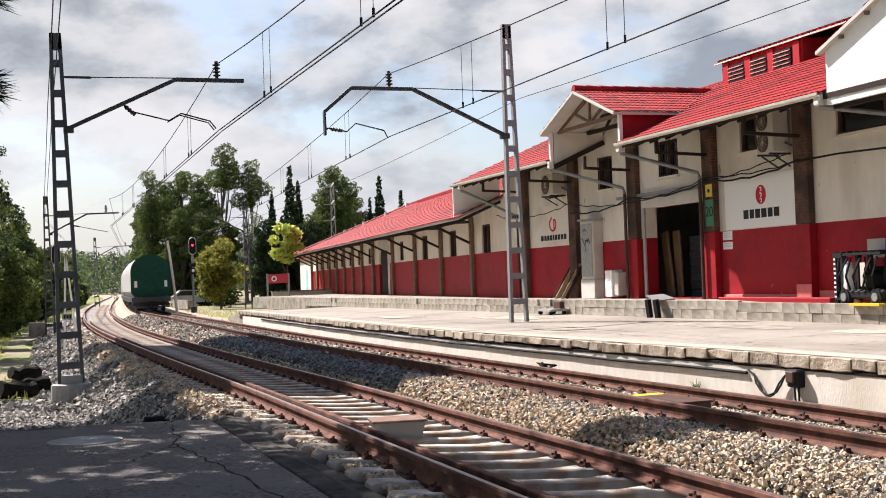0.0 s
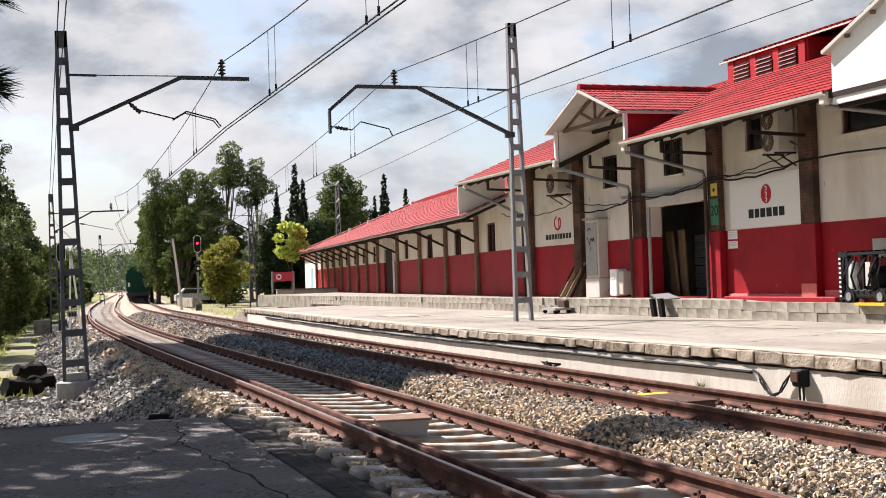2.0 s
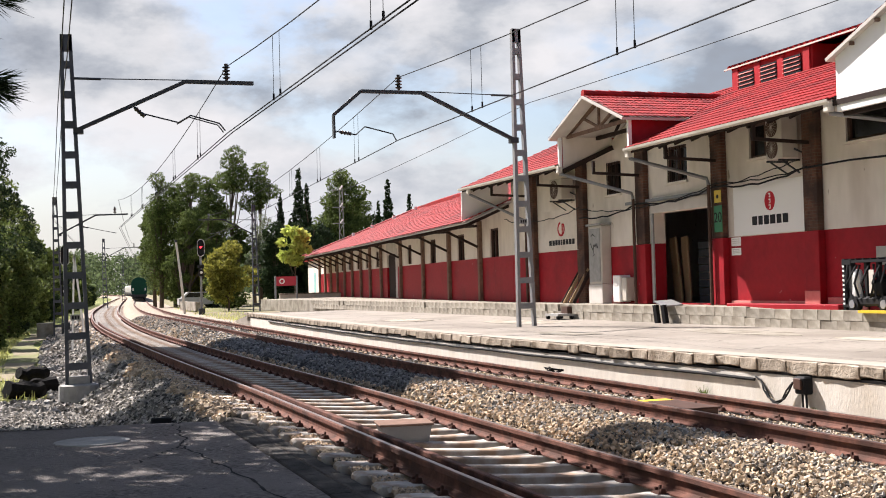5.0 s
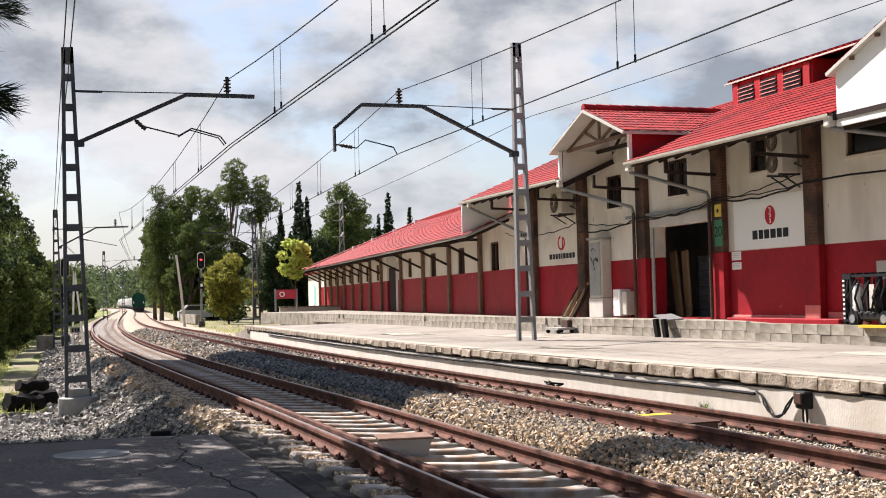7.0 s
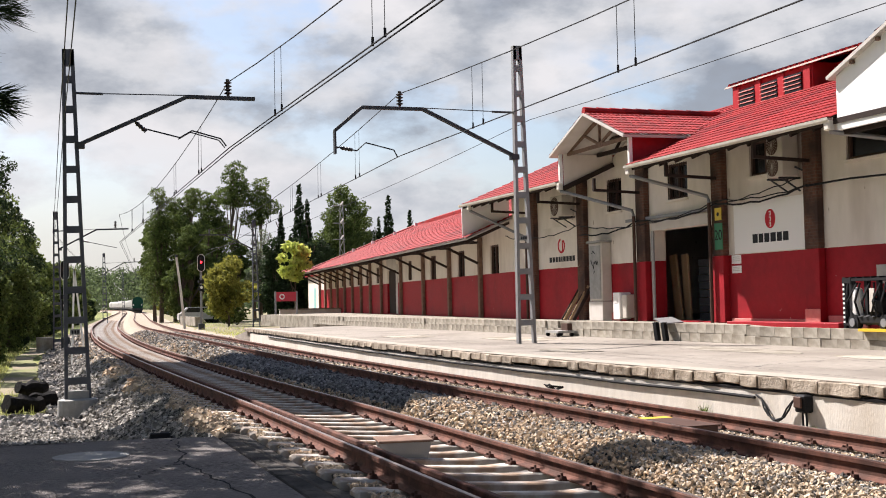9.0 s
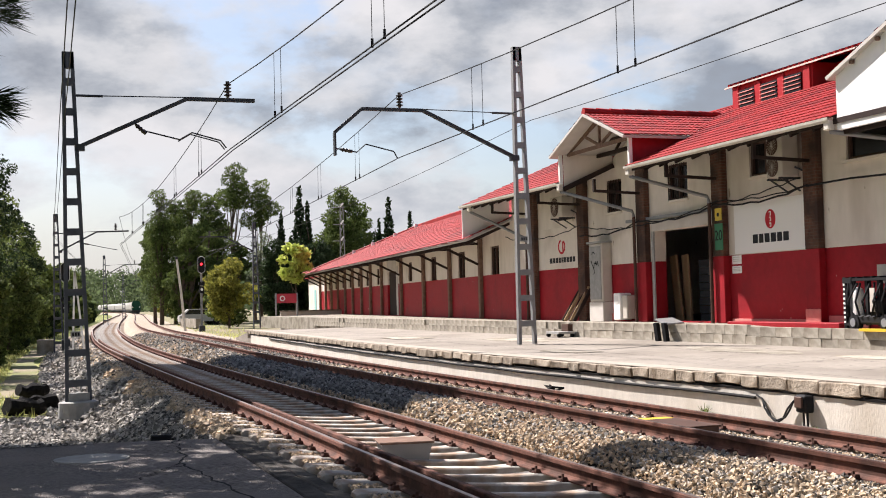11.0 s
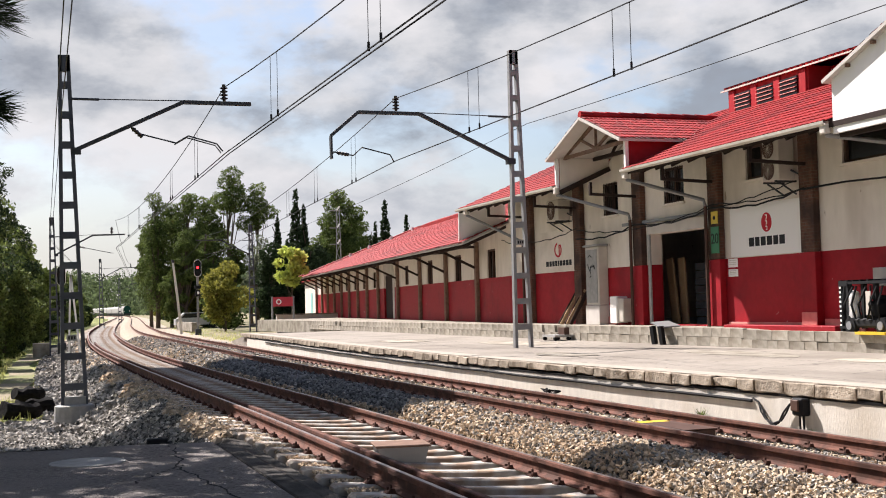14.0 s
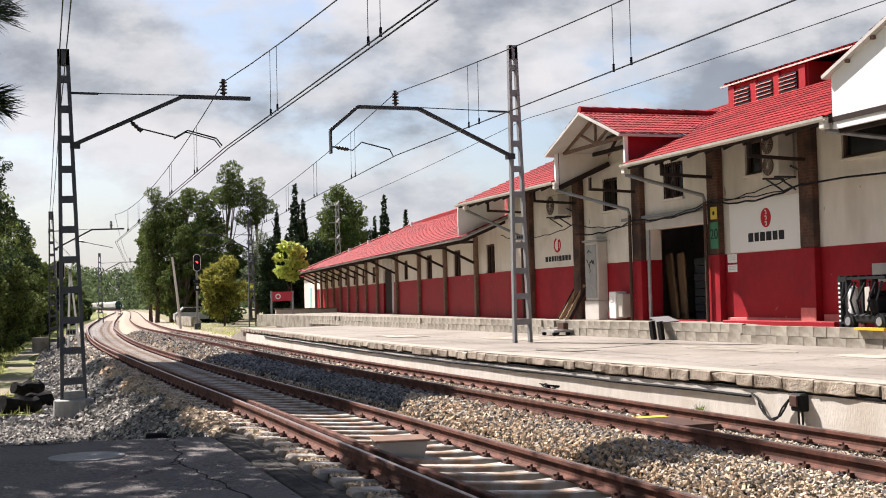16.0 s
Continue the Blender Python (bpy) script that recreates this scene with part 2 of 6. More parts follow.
    "leaf_pine": mat("pine_needles", (0.145, 0.185, 0.05), (0.055, 0.08, 0.022), 0.5, 0.75, spread=0.55, islands=True, thin=0.3),
    "leaf_grey": mat("grey_green_leaf", (0.22, 0.24, 0.16), (0.15, 0.17, 0.10), 0.9, 0.7, spread=0.4, islands=True, thin=0.35),
    "leaf_light": mat("bright_leaf", (0.52, 0.55, 0.15), (0.36, 0.43, 0.08), 0.9, 0.7, spread=0.4, islands=True, thin=0.45),
    "leaf_olive": mat("olive_leaf", (0.25, 0.235, 0.05), (0.16, 0.16, 0.03), 0.9, 0.75, spread=0.45, islands=True, thin=0.45),
    "leaf_far": mat("far_foliage", (0.10, 0.13, 0.06), (0.06, 0.085, 0.04), 0.05, 0.85, spread=0.45, islands=True, thin=0.45),
    "bark": mat("bark", (0.13, 0.10, 0.075), (0.08, 0.06, 0.045), 12, 0.95, bump=0.7, bump_scale=20, stretch=(1, 1, 0.3)),
    "signred": mat("red_sign", (0.50, 0.03, 0.05), rough=0.5),
    "signgreen": mat("green_sign", (0.02, 0.16, 0.07), rough=0.5),
    "signyellow": mat("yellow_sign", (0.60, 0.42, 0.03), rough=0.5),
    "teal": mat("pale_teal_paint", (0.30, 0.55, 0.52), (0.25, 0.47, 0.45), 6, 0.6),
    "signwhite": mat("white_sign", (0.78, 0.76, 0.73), rough=0.5),
    "ink": mat("dark_lettering", (0.02, 0.02, 0.022), rough=0.6),
    "inkred": mat("red_emblem", (0.45, 0.02, 0.03), rough=0.6),
    "redlamp": mat("red_signal_lamp", (1.0, 0.02, 0.03), rough=0.3, emit=3.0),
    "plastic": mat("cream_plastic", (0.55, 0.50, 0.44), (0.48, 0.44, 0.38), 4, 0.6),
    "pallet": mat("pallet_wood", (0.42, 0.29, 0.17), (0.33, 0.22, 0.13), 9, 0.85, stretch=(1, 1, 5)),
    "yellow": mat("yellow_paint", (0.65, 0.42, 0.02), rough=0.5),
}


# ---- building helpers ----
def thing(name, m=None, label="", category="", group="", kind=""):
    ob = new(name)
    ob.matrix_basis = m or Matrix()
    return tagged(ob, label, category, group, kind)


def part(name, bm, material, parent=None, label="", smooth=False, kind=""):
    me = bpy.data.meshes.new(name)
    bm.to_mesh(me)
    bm.free()
    return mesh_part(name, me, material, parent, label, smooth, kind)


def mesh_part(name, me, material, parent=None, label="", smooth=False, kind=""):
    if material and not me.materials:
        me.materials.append(M[material])
    if smooth:
        me.polygons.foreach_set("use_smooth", [True] * len(me.polygons))
    ob = new(name, me)
    ob.parent = parent
    if label:
        ob["label"] = label
    if kind:
        ob["kind"] = kind
    return ob


def box(bm, x0, x1, y0, y1, z0, z1, m=None, bevel=0.0):
    v = bmesh.ops.create_cube(bm, size=1.0, matrix=(m or Matrix()) @ Matrix.Translation(((x0 + x1) / 2, (y0 + y1) / 2, (z0 + z1) / 2)) @ Matrix.Diagonal((abs(x1 - x0), abs(y1 - y0), abs(z1 - z0), 1)))["verts"]
    if bevel:
        e = {e for q in v for e in q.link_edges}
        bmesh.ops.bevel(bm, geom=list(e), offset=bevel, segments=1, affect="EDGES")
    return v


def boxed(*a, **k):
    bm = bmesh.new()
    box(bm, *a, **k)
    return bm


def beam(bm, a, b, w, h=None, roll_up=(0, 0, 1)):
    """A square bar from a to b."""
    a, b = Vector(a), Vector(b)
    d = (b - a)
    z = d.normalized()
    x = z.cross(Vector(roll_up))
    x = x.normalized() if x.length > 1e-4 else Vector((1, 0, 0))
    y = z.cross(x)
    h = h or w
    ring = [[bm.verts.new(p + x * (sx * w / 2) + y * (sy * h / 2)) for sx, sy in ((-1, -1), (1, -1), (1, 1), (-1, 1))] for p in (a, b)]
    for i in range(4):
        bm.faces.new((ring[0][i], ring[0][(i + 1) % 4], ring[1][(i + 1) % 4], ring[1][i]))
    bm.faces.new(ring[0][::-1]), bm.faces.new(ring[1])


def tube(bm, pts, r, n=6, r_end=None):
    """A round tube along points, tapered to r_end."""
    pts = [Vector(p) for p in pts]
    rings = []
    for i, p in enumerate(pts):
        d = (pts[min(i + 1, len(pts) - 1)] - pts[max(i - 1, 0)]).normalized()
        x = d.cross(Vector((0.03, 0.02, 1)))
        x = x.normalized() if x.length > 1e-3 else Vector((1, 0, 0))
        y = d.cross(x)
        rr = r + ((r_end if r_end is not None else r) - r) * i / (len(pts) - 1)
        rings.append([bm.verts.new(p + (x * math.cos(a) + y * math.sin(a)) * rr) for a in (2 * math.pi * k / n for k in range(n))])
    for a, b in zip(rings, rings[1:]):
        for k in range(n):
            bm.faces.new((a[k], a[(k + 1) % n], b[(k + 1) % n], b[k]))
    bm.faces.new(rings[0][::-1]), bm.faces.new(rings[-1])


def lathe(bm, profile, n=12, m=None):
    m = m or Matrix()
    rings = [[bm.verts.new(m @ Vector((r * math.cos(2 * math.pi * k / n), r * math.sin(2 * math.pi * k / n), z))) for k in range(n)] for r, z in profile]
    for a, b in zip(rings, rings[1:]):
        for k in range(n):
            bm.faces.new((a[k], a[(k + 1) % n], b[(k + 1) % n], b[k]))
    bm.faces.new(rings[0][::-1]), bm.faces.new(rings[-1])


def slab(bm, corners, thick, way=(0, 0, -1)):
    """A flat plate of any outline with a thickness."""
    w = Vector(way) * thick
    a = [bm.verts.new(c) for c in corners]
    b = [bm.verts.new(Vector(c) + w) for c in corners]
    bm.faces.new(a), bm.faces.new(b[::-1])
    k = len(a)
    for i in range(k):
        bm.faces.new((a[i], b[i], b[(i + 1) % k], a[(i + 1) % k]))


def sweep(profile, stations, closed=True):
    """Profile points (u, z) carried along stations (origin, side vector, up vector)."""
    vs, fs, k = [], [], len(profile)
    for o, s, u in stations:
        vs += [tuple(Vector(o) + Vector(s) * a + Vector(u) * b) for a, b in profile]
    for i in range(len(stations) - 1):
        for j in range(k if closed else k - 1):
            a, b = i * k + j, i * k + (j + 1) % k
            fs.append((a, b, b + k, a + k))
    if closed:
        fs += [tuple(range(k))[::-1], tuple(range((len(stations) - 1) * k, len(stations) * k))]
    me = bpy.data.meshes.new("sweep")
    me.from_pydata(vs, [], fs)
    return me


def curve_at(knots, y):
    """Smooth curve through (y, x) knots, straight outside them."""
    if y <= knots[0][0]:
        return knots[0][1]
    for i in range(len(knots) - 1):
        (y0, x0), (y1, x1) = knots[i], knots[i + 1]
        if y <= y1:
            ym, xm = knots[max(i - 1, 0)]
            yp, xp = knots[min(i + 2, len(knots) - 1)]
            h = y1 - y0
            m0 = (x1 - xm) / (y1 - ym)
            m1 = (xp - x0) / (yp - y0)
            t = (y - y0) / h
            return (2 * t**3 - 3 * t**2 + 1) * x0 + (t**3 - 2 * t**2 + t) * h * m0 + (-2 * t**3 + 3 * t**2) * x1 + (t**3 - t**2) * h * m1
    (y0, x0), (y1, x1) = knots[-2:]
    return x1 + (x1 - x0) / (y1 - y0) * (y - y1)


TRACK_R = [(-40, 7.2), (10, 7.2), (20, 7.12), (32, 7.12), (42, 7.3), (55, 7.6), (70, 7.9), (80, 8.15), (100, 9.25), (141, 12.2), (180, 15.4), (282, 23.7), (330, 27.4), (403, 32.4), (465, 35.8), (520, 37.4), (580, 37.2), (650, 34.5), (720, 29), (820, 17)]
TRACK_L = [(-40, 3.73), (15, 3.73), (24, 3.6), (33, 3.52), (45, 3.52), (55, 3.7), (65, 4.05), (75, 4.5), (87, 5.1), (99, 5.85), (125, 7.7), (150, 9.6), (180, 11.9), (282, 20.1), (330, 23.8), (403, 28.8), (465, 32.2), (520, 33.8), (580, 33.6), (650, 30.9), (720, 25.4), (820, 13.4)]


def xl(y):
    return curve_at(TRACK_L, y)


def xr(y):
    return curve_at(TRACK_R, y)


CANT = 0.13 / 1.74
GAUGE = 1.74


def repeat(name, bm, material, parent, ys):
    """The same piece at several places along y, on one shared mesh."""
    me = bpy.data.meshes.new(name)
    bm.to_mesh(me)
    bm.free()
    me.materials.append(M[material])
    for y in ys:
        ob = new(name, me)
        ob.parent = parent
        ob.matrix_basis = Matrix.Translation((0, y, 0))


# ---- ground, tracks, platform ----
def smooth(a, b, t):
    t = min(max((t - a) / (b - a), 0), 1)
    return t * t * (3 - 2 * t)


def gz(x, y):
    """Height of the ground: two canted ballast beds, a shoulder that falls to the verge, flat beyond."""
    ul, ur = x - xl(y), x - xr(y)
    if ul < -1.45:
        top = CANT * 2.3 - 0.03
        return max(top - 0.62 * (-1.45 - ul), -0.3 - 0.3 * smooth(15, 22, y))
    if ul <= 1.4:
        return CANT * (0.87 - ul) - (0.105 if abs(ul) < 0.93 else 0.03)
    if ur >= 1.4:
        return -0.075
    if ur >= -1.45:
        return CANT * (0.87 - ur) - 0.035
    t = (ul - 1.4) / (ul - 1.4 + (-1.45 - ur))
    a, b = CANT * (0.87 - 1.4) - 0.035, CANT * 2.32 - 0.035
    return a + (b - a) * t + 0.05 * math.sin(math.pi * t)


def make_ground():
    ys = [-260, -60, -20, -5] + [i * 1.5 for i in range(0, 47)] + [75, 82, 90, 100, 112, 126, 142, 160, 180, 205, 235, 270, 310, 360, 420, 480, 540, 600, 660, 740, 820, 1000, 1400, 2200, 4000]
    lo = [-3500, -1200, -400, -150, -60, -30, -18, -11, -8, -6, -5, -4.2, -3.6, -3.2, -2.8, -2.4, -2.0, -1.7, -1.45, -0.87, 0, 0.87, 1.4]
    hi = [-1.45, -0.87, 0, 0.87, 1.4, 1.9, 3, 6, 10, 18, 30, 60, 140, 400, 1200, 3500]
    k = len(lo) + 2 + len(hi)
    vs, fs, mi = [], [], []
    for y in ys:
        a, b = xl(min(y, 820)), xr(min(y, 820))
        c, d = a + 1.4, b - 1.45
        for x in [a + u for u in lo] + [c + (d - c) / 3, c + (d - c) * 2 / 3] + [b + u for u in hi]:
            z = gz(x, min(y, 820)) - (0.03 if y < 76 and -3.4 < x - a and x - b < 2.0 else 0.0)
            if x < a - 8:
                z += 0.25 * noise.noise((x * 0.06, y * 0.06, 0))
            vs.append((x, y, z))
    for i in range(len(ys) - 1):
        for j in range(k - 1):
            q = i * k + j
            fs.append((q, q + 1, q + 1 + k, q + k))
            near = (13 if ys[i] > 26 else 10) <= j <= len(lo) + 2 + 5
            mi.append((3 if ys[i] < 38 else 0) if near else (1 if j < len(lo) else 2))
    me = bpy.data.meshes.new("ground")
    me.from_pydata(vs, [], fs)
    for name in ("ballast", "grass", "earth", "bed"):
        me.materials.append(M[name])
    me.polygons.foreach_set("material_index", mi)
    tagged(new("ground", me), "gravel bed and grassy verge along the railway", "ground", kind="structure")


RAIL = [(-0.07, 0.0), (-0.07, 0.012), (-0.02, 0.03), (-0.009, 0.045), (-0.009, 0.11), (-0.034, 0.122), (-0.034, 0.155), (-0.027, 0.163), (0.027, 0.163), (0.034, 0.155), (0.034, 0.122), (0.009, 0.11), (0.009, 0.045), (0.02, 0.03), (0.07, 0.012), (0.07, 0.0)]
HEAD = [(-0.022, 0.160), (-0.022, 0.1655), (0.022, 0.1655), (0.022, 0.160)]


def stations(fx, u, y0, y1):
    out, y = [], y0
    while y <= y1:
        d = Vector((fx(y + 0.5) - fx(y - 0.5), 1, 0)).normalized()
        s = Vector((d.y, -d.x, 0))
        tilt = Vector((s.x, s.y, -CANT)).normalized()
        upv = tilt.cross(d).normalized()
        c = Vector((fx(y), y, 0)) + s * u
        out.append(((c.x, c.y, CANT * (GAUGE / 2 - u)), tilt, upv))
        y += 1.0 if y < 60 else (4 if y < 200 else 10)
    return out


def sleeper_mesh():
    """Pre-stressed concrete sleeper: raised rail seats, waisted middle, bevelled top."""
    secs = [(-1.3, 0.09, -0.03), (-1.27, 0.105, -0.006), (-1.0, 0.11, 0.0), (-0.72, 0.11, 0.0), (-0.5, 0.085, -0.02), (0.0, 0.08, -0.025), (0.5, 0.085, -0.02), (0.72, 0.11, 0.0), (1.0, 0.11, 0.0), (1.27, 0.105, -0.006), (1.3, 0.09, -0.03)]
    vs, fs = [], []
    for x, w, z in secs:
        vs += [(x, -w - 0.006, -0.2), (x, -w, z - 0.012), (x, -w + 0.014, z), (x, w - 0.014, z), (x, w, z - 0.012), (x, w + 0.006, -0.2)]
    for i in range(len(secs) - 1):
        for j in range(5):
            a = i * 6 + j
            fs.append((a, a + 6, a + 7, a + 1))
    fs += [tuple(range(6)), tuple(range(len(vs) - 6, len(vs)))[::-1]]
    me = bpy.data.meshes.new("sleeper")
    me.from_pydata(vs, [], fs)
    me.materials.append(M["sleeper"])
    return me


def make_track(fx, label, y_end, far_sleepers, buried, guard=False):
    tr = thing("railway_track", label=label, category="railway track", kind="structure")
    for u in (-GAUGE / 2, GAUGE / 2):
        st = stations(fx, u, -6, y_end)
        rail = mesh_part("rail", sweep(RAIL, st), "rust_light", tr, "rusty steel rail")
        mesh_part("running_surface", sweep(HEAD, st), "railtop", rail, "worn bright rail head")
    if guard:
        mesh_part("guard_rail", sweep(RAIL, stations(fx, -GAUGE / 2 + 0.19, -6, 62)), "rust_light", tr, "rusty guard rail beside the running rail")
    me = sleeper_mesh()
    y, count = 3.0, 0
    clips_v, clips_f = [], []
    while y < far_sleepers:
        d = math.atan2(fx(y + 0.5) - fx(y - 0.5), 1)
        m = Matrix.Translation((fx(y), y, CANT * GAUGE / 2 - buried)) @ Matrix.Rotation(-d, 4, "Z") @ Matrix.Rotation(math.atan(CANT), 4, "Y") @ Matrix.Rotation(radians(random.uniform(-0.6, 0.6)), 4, "Z")
        ob = new("sleeper", me)
        ob.parent, ob.matrix_basis = tr, m
        count += 1
        if y < 75:
            lift = Matrix.Translation((0, 0, buried))
            for u in (-GAUGE / 2 - 0.1, -GAUGE / 2 + 0.1, GAUGE / 2 - 0.1, GAUGE / 2 + 0.1):
                for dx, dy, w, dd, h in ((0, 0, 0.045, 0.06, 0.022), (0, -0.045, 0.03, 0.014, 0.042), (0, 0.045, 0.03, 0.014, 0.042), (0, 0, 0.012, 0.012, 0.065)):
                    b = len(clips_v)
                    for sx, sy, sz in ((-1, -1, 0), (1, -1, 0), (1, 1, 0), (-1, 1, 0), (-0.7, -0.7, 1), (0.7, -0.7, 1), (0.7, 0.7, 1), (-0.7, 0.7, 1)):
                        clips_v.append(tuple(m @ lift @ Vector((u + dx + sx * w, dy + sy * dd, sz * h))))
                    clips_f += [(b + 4, b + 5, b + 6, b + 7), (b, b + 1, b + 5, b + 4), (b + 1, b + 2, b + 6, b + 5), (b + 2, b + 3, b + 7, b + 6), (b + 3, b, b + 4, b + 7)]
        y += 0.6
    me = bpy.data.meshes.new("rail_clips")
    me.from_pydata(clips_v, [], clips_f)
    mesh_part("rail_clips", me, "clip", tr, "rusty rail fastenings", kind="stuff")
    return tr


def stones(name, spots, sizes, material, label):
    """Many angular stones as one mesh: bent boxes of eight corners."""
    n = len(spots)
    rng = np.random.default_rng(len(spots))
    corner = np.array([(-1, -1, -1), (1, -1, -1), (1, 1, -1), (-1, 1, -1), (-1, -1, 1), (1, -1, 1), (1, 1, 1), (-1, 1, 1)], float)
    c = corner[None] * rng.uniform(0.35, 1.15, (n, 8, 3)) * rng.uniform(0.55, 1.4, (n, 1, 3))
    c *= np.asarray(sizes)[:, None, None]
    q = rng.normal(size=(n, 4))
    q /= np.linalg.norm(q, axis=1, keepdims=True)
    w, x, y, z = q.T
    r = np.stack([1 - 2 * (y * y + z * z), 2 * (x * y - z * w), 2 * (x * z + y * w), 2 * (x * y + z * w), 1 - 2 * (x * x + z * z), 2 * (y * z - x * w), 2 * (x * z - y * w), 2 * (y * z + x * w), 1 - 2 * (x * x + y * y)], 1).reshape(n, 3, 3)
    v = np.einsum("nij,nkj->nki", r, c) + np.asarray(spots)[:, None]
    f = np.array([(0, 3, 2, 1), (4, 5, 6, 7), (0, 1, 5, 4), (1, 2, 6, 5), (2, 3, 7, 6), (3, 0, 4, 7)])
    f = (f[None] + 8 * np.arange(n)[:, None, None]).reshape(-1, 4)
    return tagged(quads(name, v.reshape(-1, 3), f, material), label, "gravel", kind="stuff")


def quads(name, v, f, material, parent=None):
    me = bpy.data.meshes.new(name)
    me.vertices.add(len(v))
    me.vertices.foreach_set("co", np.asarray(v, np.float32).ravel())
    me.loops.add(f.size)
    me.loops.foreach_set("vertex_index", f.astype(np.int32).ravel())
    me.polygons.add(len(f))
    me.polygons.foreach_set("loop_start", np.arange(0, f.size, f.shape[1], dtype=np.int32))
    me.polygons.foreach_set("loop_total", np.full(len(f), f.shape[1], np.int32))
    me.update(calc_edges=True)
    me.validate()
    me.shade_flat()
    me.materials.append(M[material])
    ob = new(name, me)
    ob.parent = parent
    return ob


def on_sleeper(ul, y):
    k = (y - 3.0) / 0.6
    return abs(k - round(k)) * 0.6 < 0.14 and abs(ul) < 1.33


def make_ballast():
    rng = random.Random(4)
    warm, ws, grey, gs, heap, hs, gap_shade, os_ = [], [], [], [], [], [], [], []
    for y0, y1, per, size in ((6.4, 14, 1450, 0.0150), (14, 24, 720, 0.020), (24, 42, 190, 0.032), (42, 75, 60, 0.038)):
        area = (y1 - y0) * 11.6
        for _ in range(int(area * per)):
            y = rng.uniform(y0, y1)
            x = rng.uniform(xl(y) - (4.7 if y < 27 else 3.1), xr(y) + 1.95)
            ul, ur = x - xl(y), x - xr(y)
            if y < 14.9 and x < 2.5 + size:
                continue
            if min(abs(ul + 0.87), abs(ul - 0.87), abs(ur + 0.87), abs(ur - 0.87)) < 0.09 + size:
                continue
            if abs(ur) < 1.3 and rng.random() < 0.35:
                continue
            inside = abs(ul) < 0.9
            if on_sleeper(ul, y) and rng.random() < (0.97 if inside else 0.86):
                continue
            if inside and rng.random() < 0.4:
                continue
            s = size * rng.uniform(0.65, 1.35) * (1.45 if ul < -1.5 else 1.0)
            z = gz(x, y) + (-0.028 if inside else 0.0) + rng.uniform(-0.3, 0.6) * s
            if ul > 1.5 and ur < -1.0:
                z += rng.uniform(0, 0.05)
            if math.hypot(x - 1.0, y - 26.4) < 0.5:
                continue
            # stones here take the darker grey that paints the tree shadow
            shadow_strip = ul > 1.55 and ur < -0.95 and 17.8 < y + 1.2 * noise.noise((x * 1.3, y * 0.4, 7)) < 36
            # most stones between near sleepers carry the painted gap shade
            if inside and y < 38 and rng.random() < 0.85:
                gap_shade.append((x, y, z - 0.012)), os_.append(s)
            elif shadow_strip:
                grey.append((x, y, z)), gs.append(s)
            elif ul < -1.6 + 0.5 * noise.noise((x, y * 0.5, 3)) or rng.random() < 0.1 + 0.3 * smooth(-3.0, -1.0, ur) + 0.45 * smooth(30, 40, y):
                heap.append((x, y, z)), hs.append(s)
            else:
                warm.append((x, y, z)), ws.append(s)
    stones("ballast", warm, ws, "stone", "loose tan and grey crushed-stone ballast")
    stones("ballast", grey, gs, "shadow_stone", "strip of crushed-stone ballast with the tree shadow in its dark grey")
    stones("ballast", gap_shade, os_, "gap_shade_stone", "ballast between the sleepers, darkened by painted gap shade")
    stones("ballast", heap, hs, "heap_stone", "heaped grey crushed-stone ballast")


EDGE = [(-20, 9.3), (8, 9.3), (13, 9.2), (16.4, 9.02), (19.5, 8.82), (23.2, 8.68), (29, 8.66), (34.5, 8.74), (44.5, 9.06), (54.5, 9.4), (58, 9.6)]
PLAT = 0.54


def edge(y):
    return curve_at(EDGE, y)


def make_platform():
    ys = [-12 + i * 1.0 for i in range(68)]
    p = thing("platform", label="old low railway platform with stone coping and pale paving", category="platform", kind="structure")
    bm = bmesh.new()
    a = [[bm.verts.new((x, y, z)) for x, z in ((edge(y) + 0.52, PLAT - 0.012), (edge(y) + 3, PLAT - 0.005), (13.0, PLAT), (40, PLAT))] for y in ys]
    for r, s in zip(a, a[1:]):
        for k in range(3):
            bm.faces.new((r[k], r[k + 1], s[k + 1], s[k]))
    part("paving", bm, "platform", p, "worn pale concrete paving")
    wall = [(0.012, -0.15), (0.012, PLAT - 0.19), (0.5, PLAT - 0.19), (0.5, -0.15)]
    st = [((edge(y), y, 0), (1, 0, 0), (0, 0, 1)) for y in ys]
    mesh_part("face_wall", sweep(wall, st), "plinth", p, "limewashed platform face")
    mesh_part("open_joint", sweep([(0.004, PLAT - 0.192), (-0.002, PLAT - 0.16), (0.011, PLAT - 0.155), (0.011, PLAT - 0.192)], st), "crack", p, "dark open joint under the coping")
    mesh_part("edge_strip", sweep([(0.05, PLAT + 0.004), (0.05, PLAT + 0.012), (0.46, PLAT + 0.012), (0.46, PLAT + 0.004)], [q for q in st if 5 < q[0][1] < 57]), "edge_paint", p, "worn pale mortar strip along the coping")
    # ramp at the far end
    bm = bmesh.new()
    slab(bm, [(9.5, 55, PLAT), (22, 55, PLAT), (22, 66, 0.0), (10.2, 64, 0.0)], 0.5)
    part("ramp", bm, "platform", p)
    # coping: rough blocks of uneven length
    rng = random.Random(8)
    y = 5.0
    while y < 57:
        n = rng.uniform(0.38, 0.85)
        bm = boxed(-0.02 + rng.uniform(-0.009, 0.009), 0.50, 0.004, n - 0.004, -0.14 + rng.uniform(-0.03, 0.02), 0.0 + rng.uniform(-0.004, 0.004), bevel=0.012)
        if y < 34:
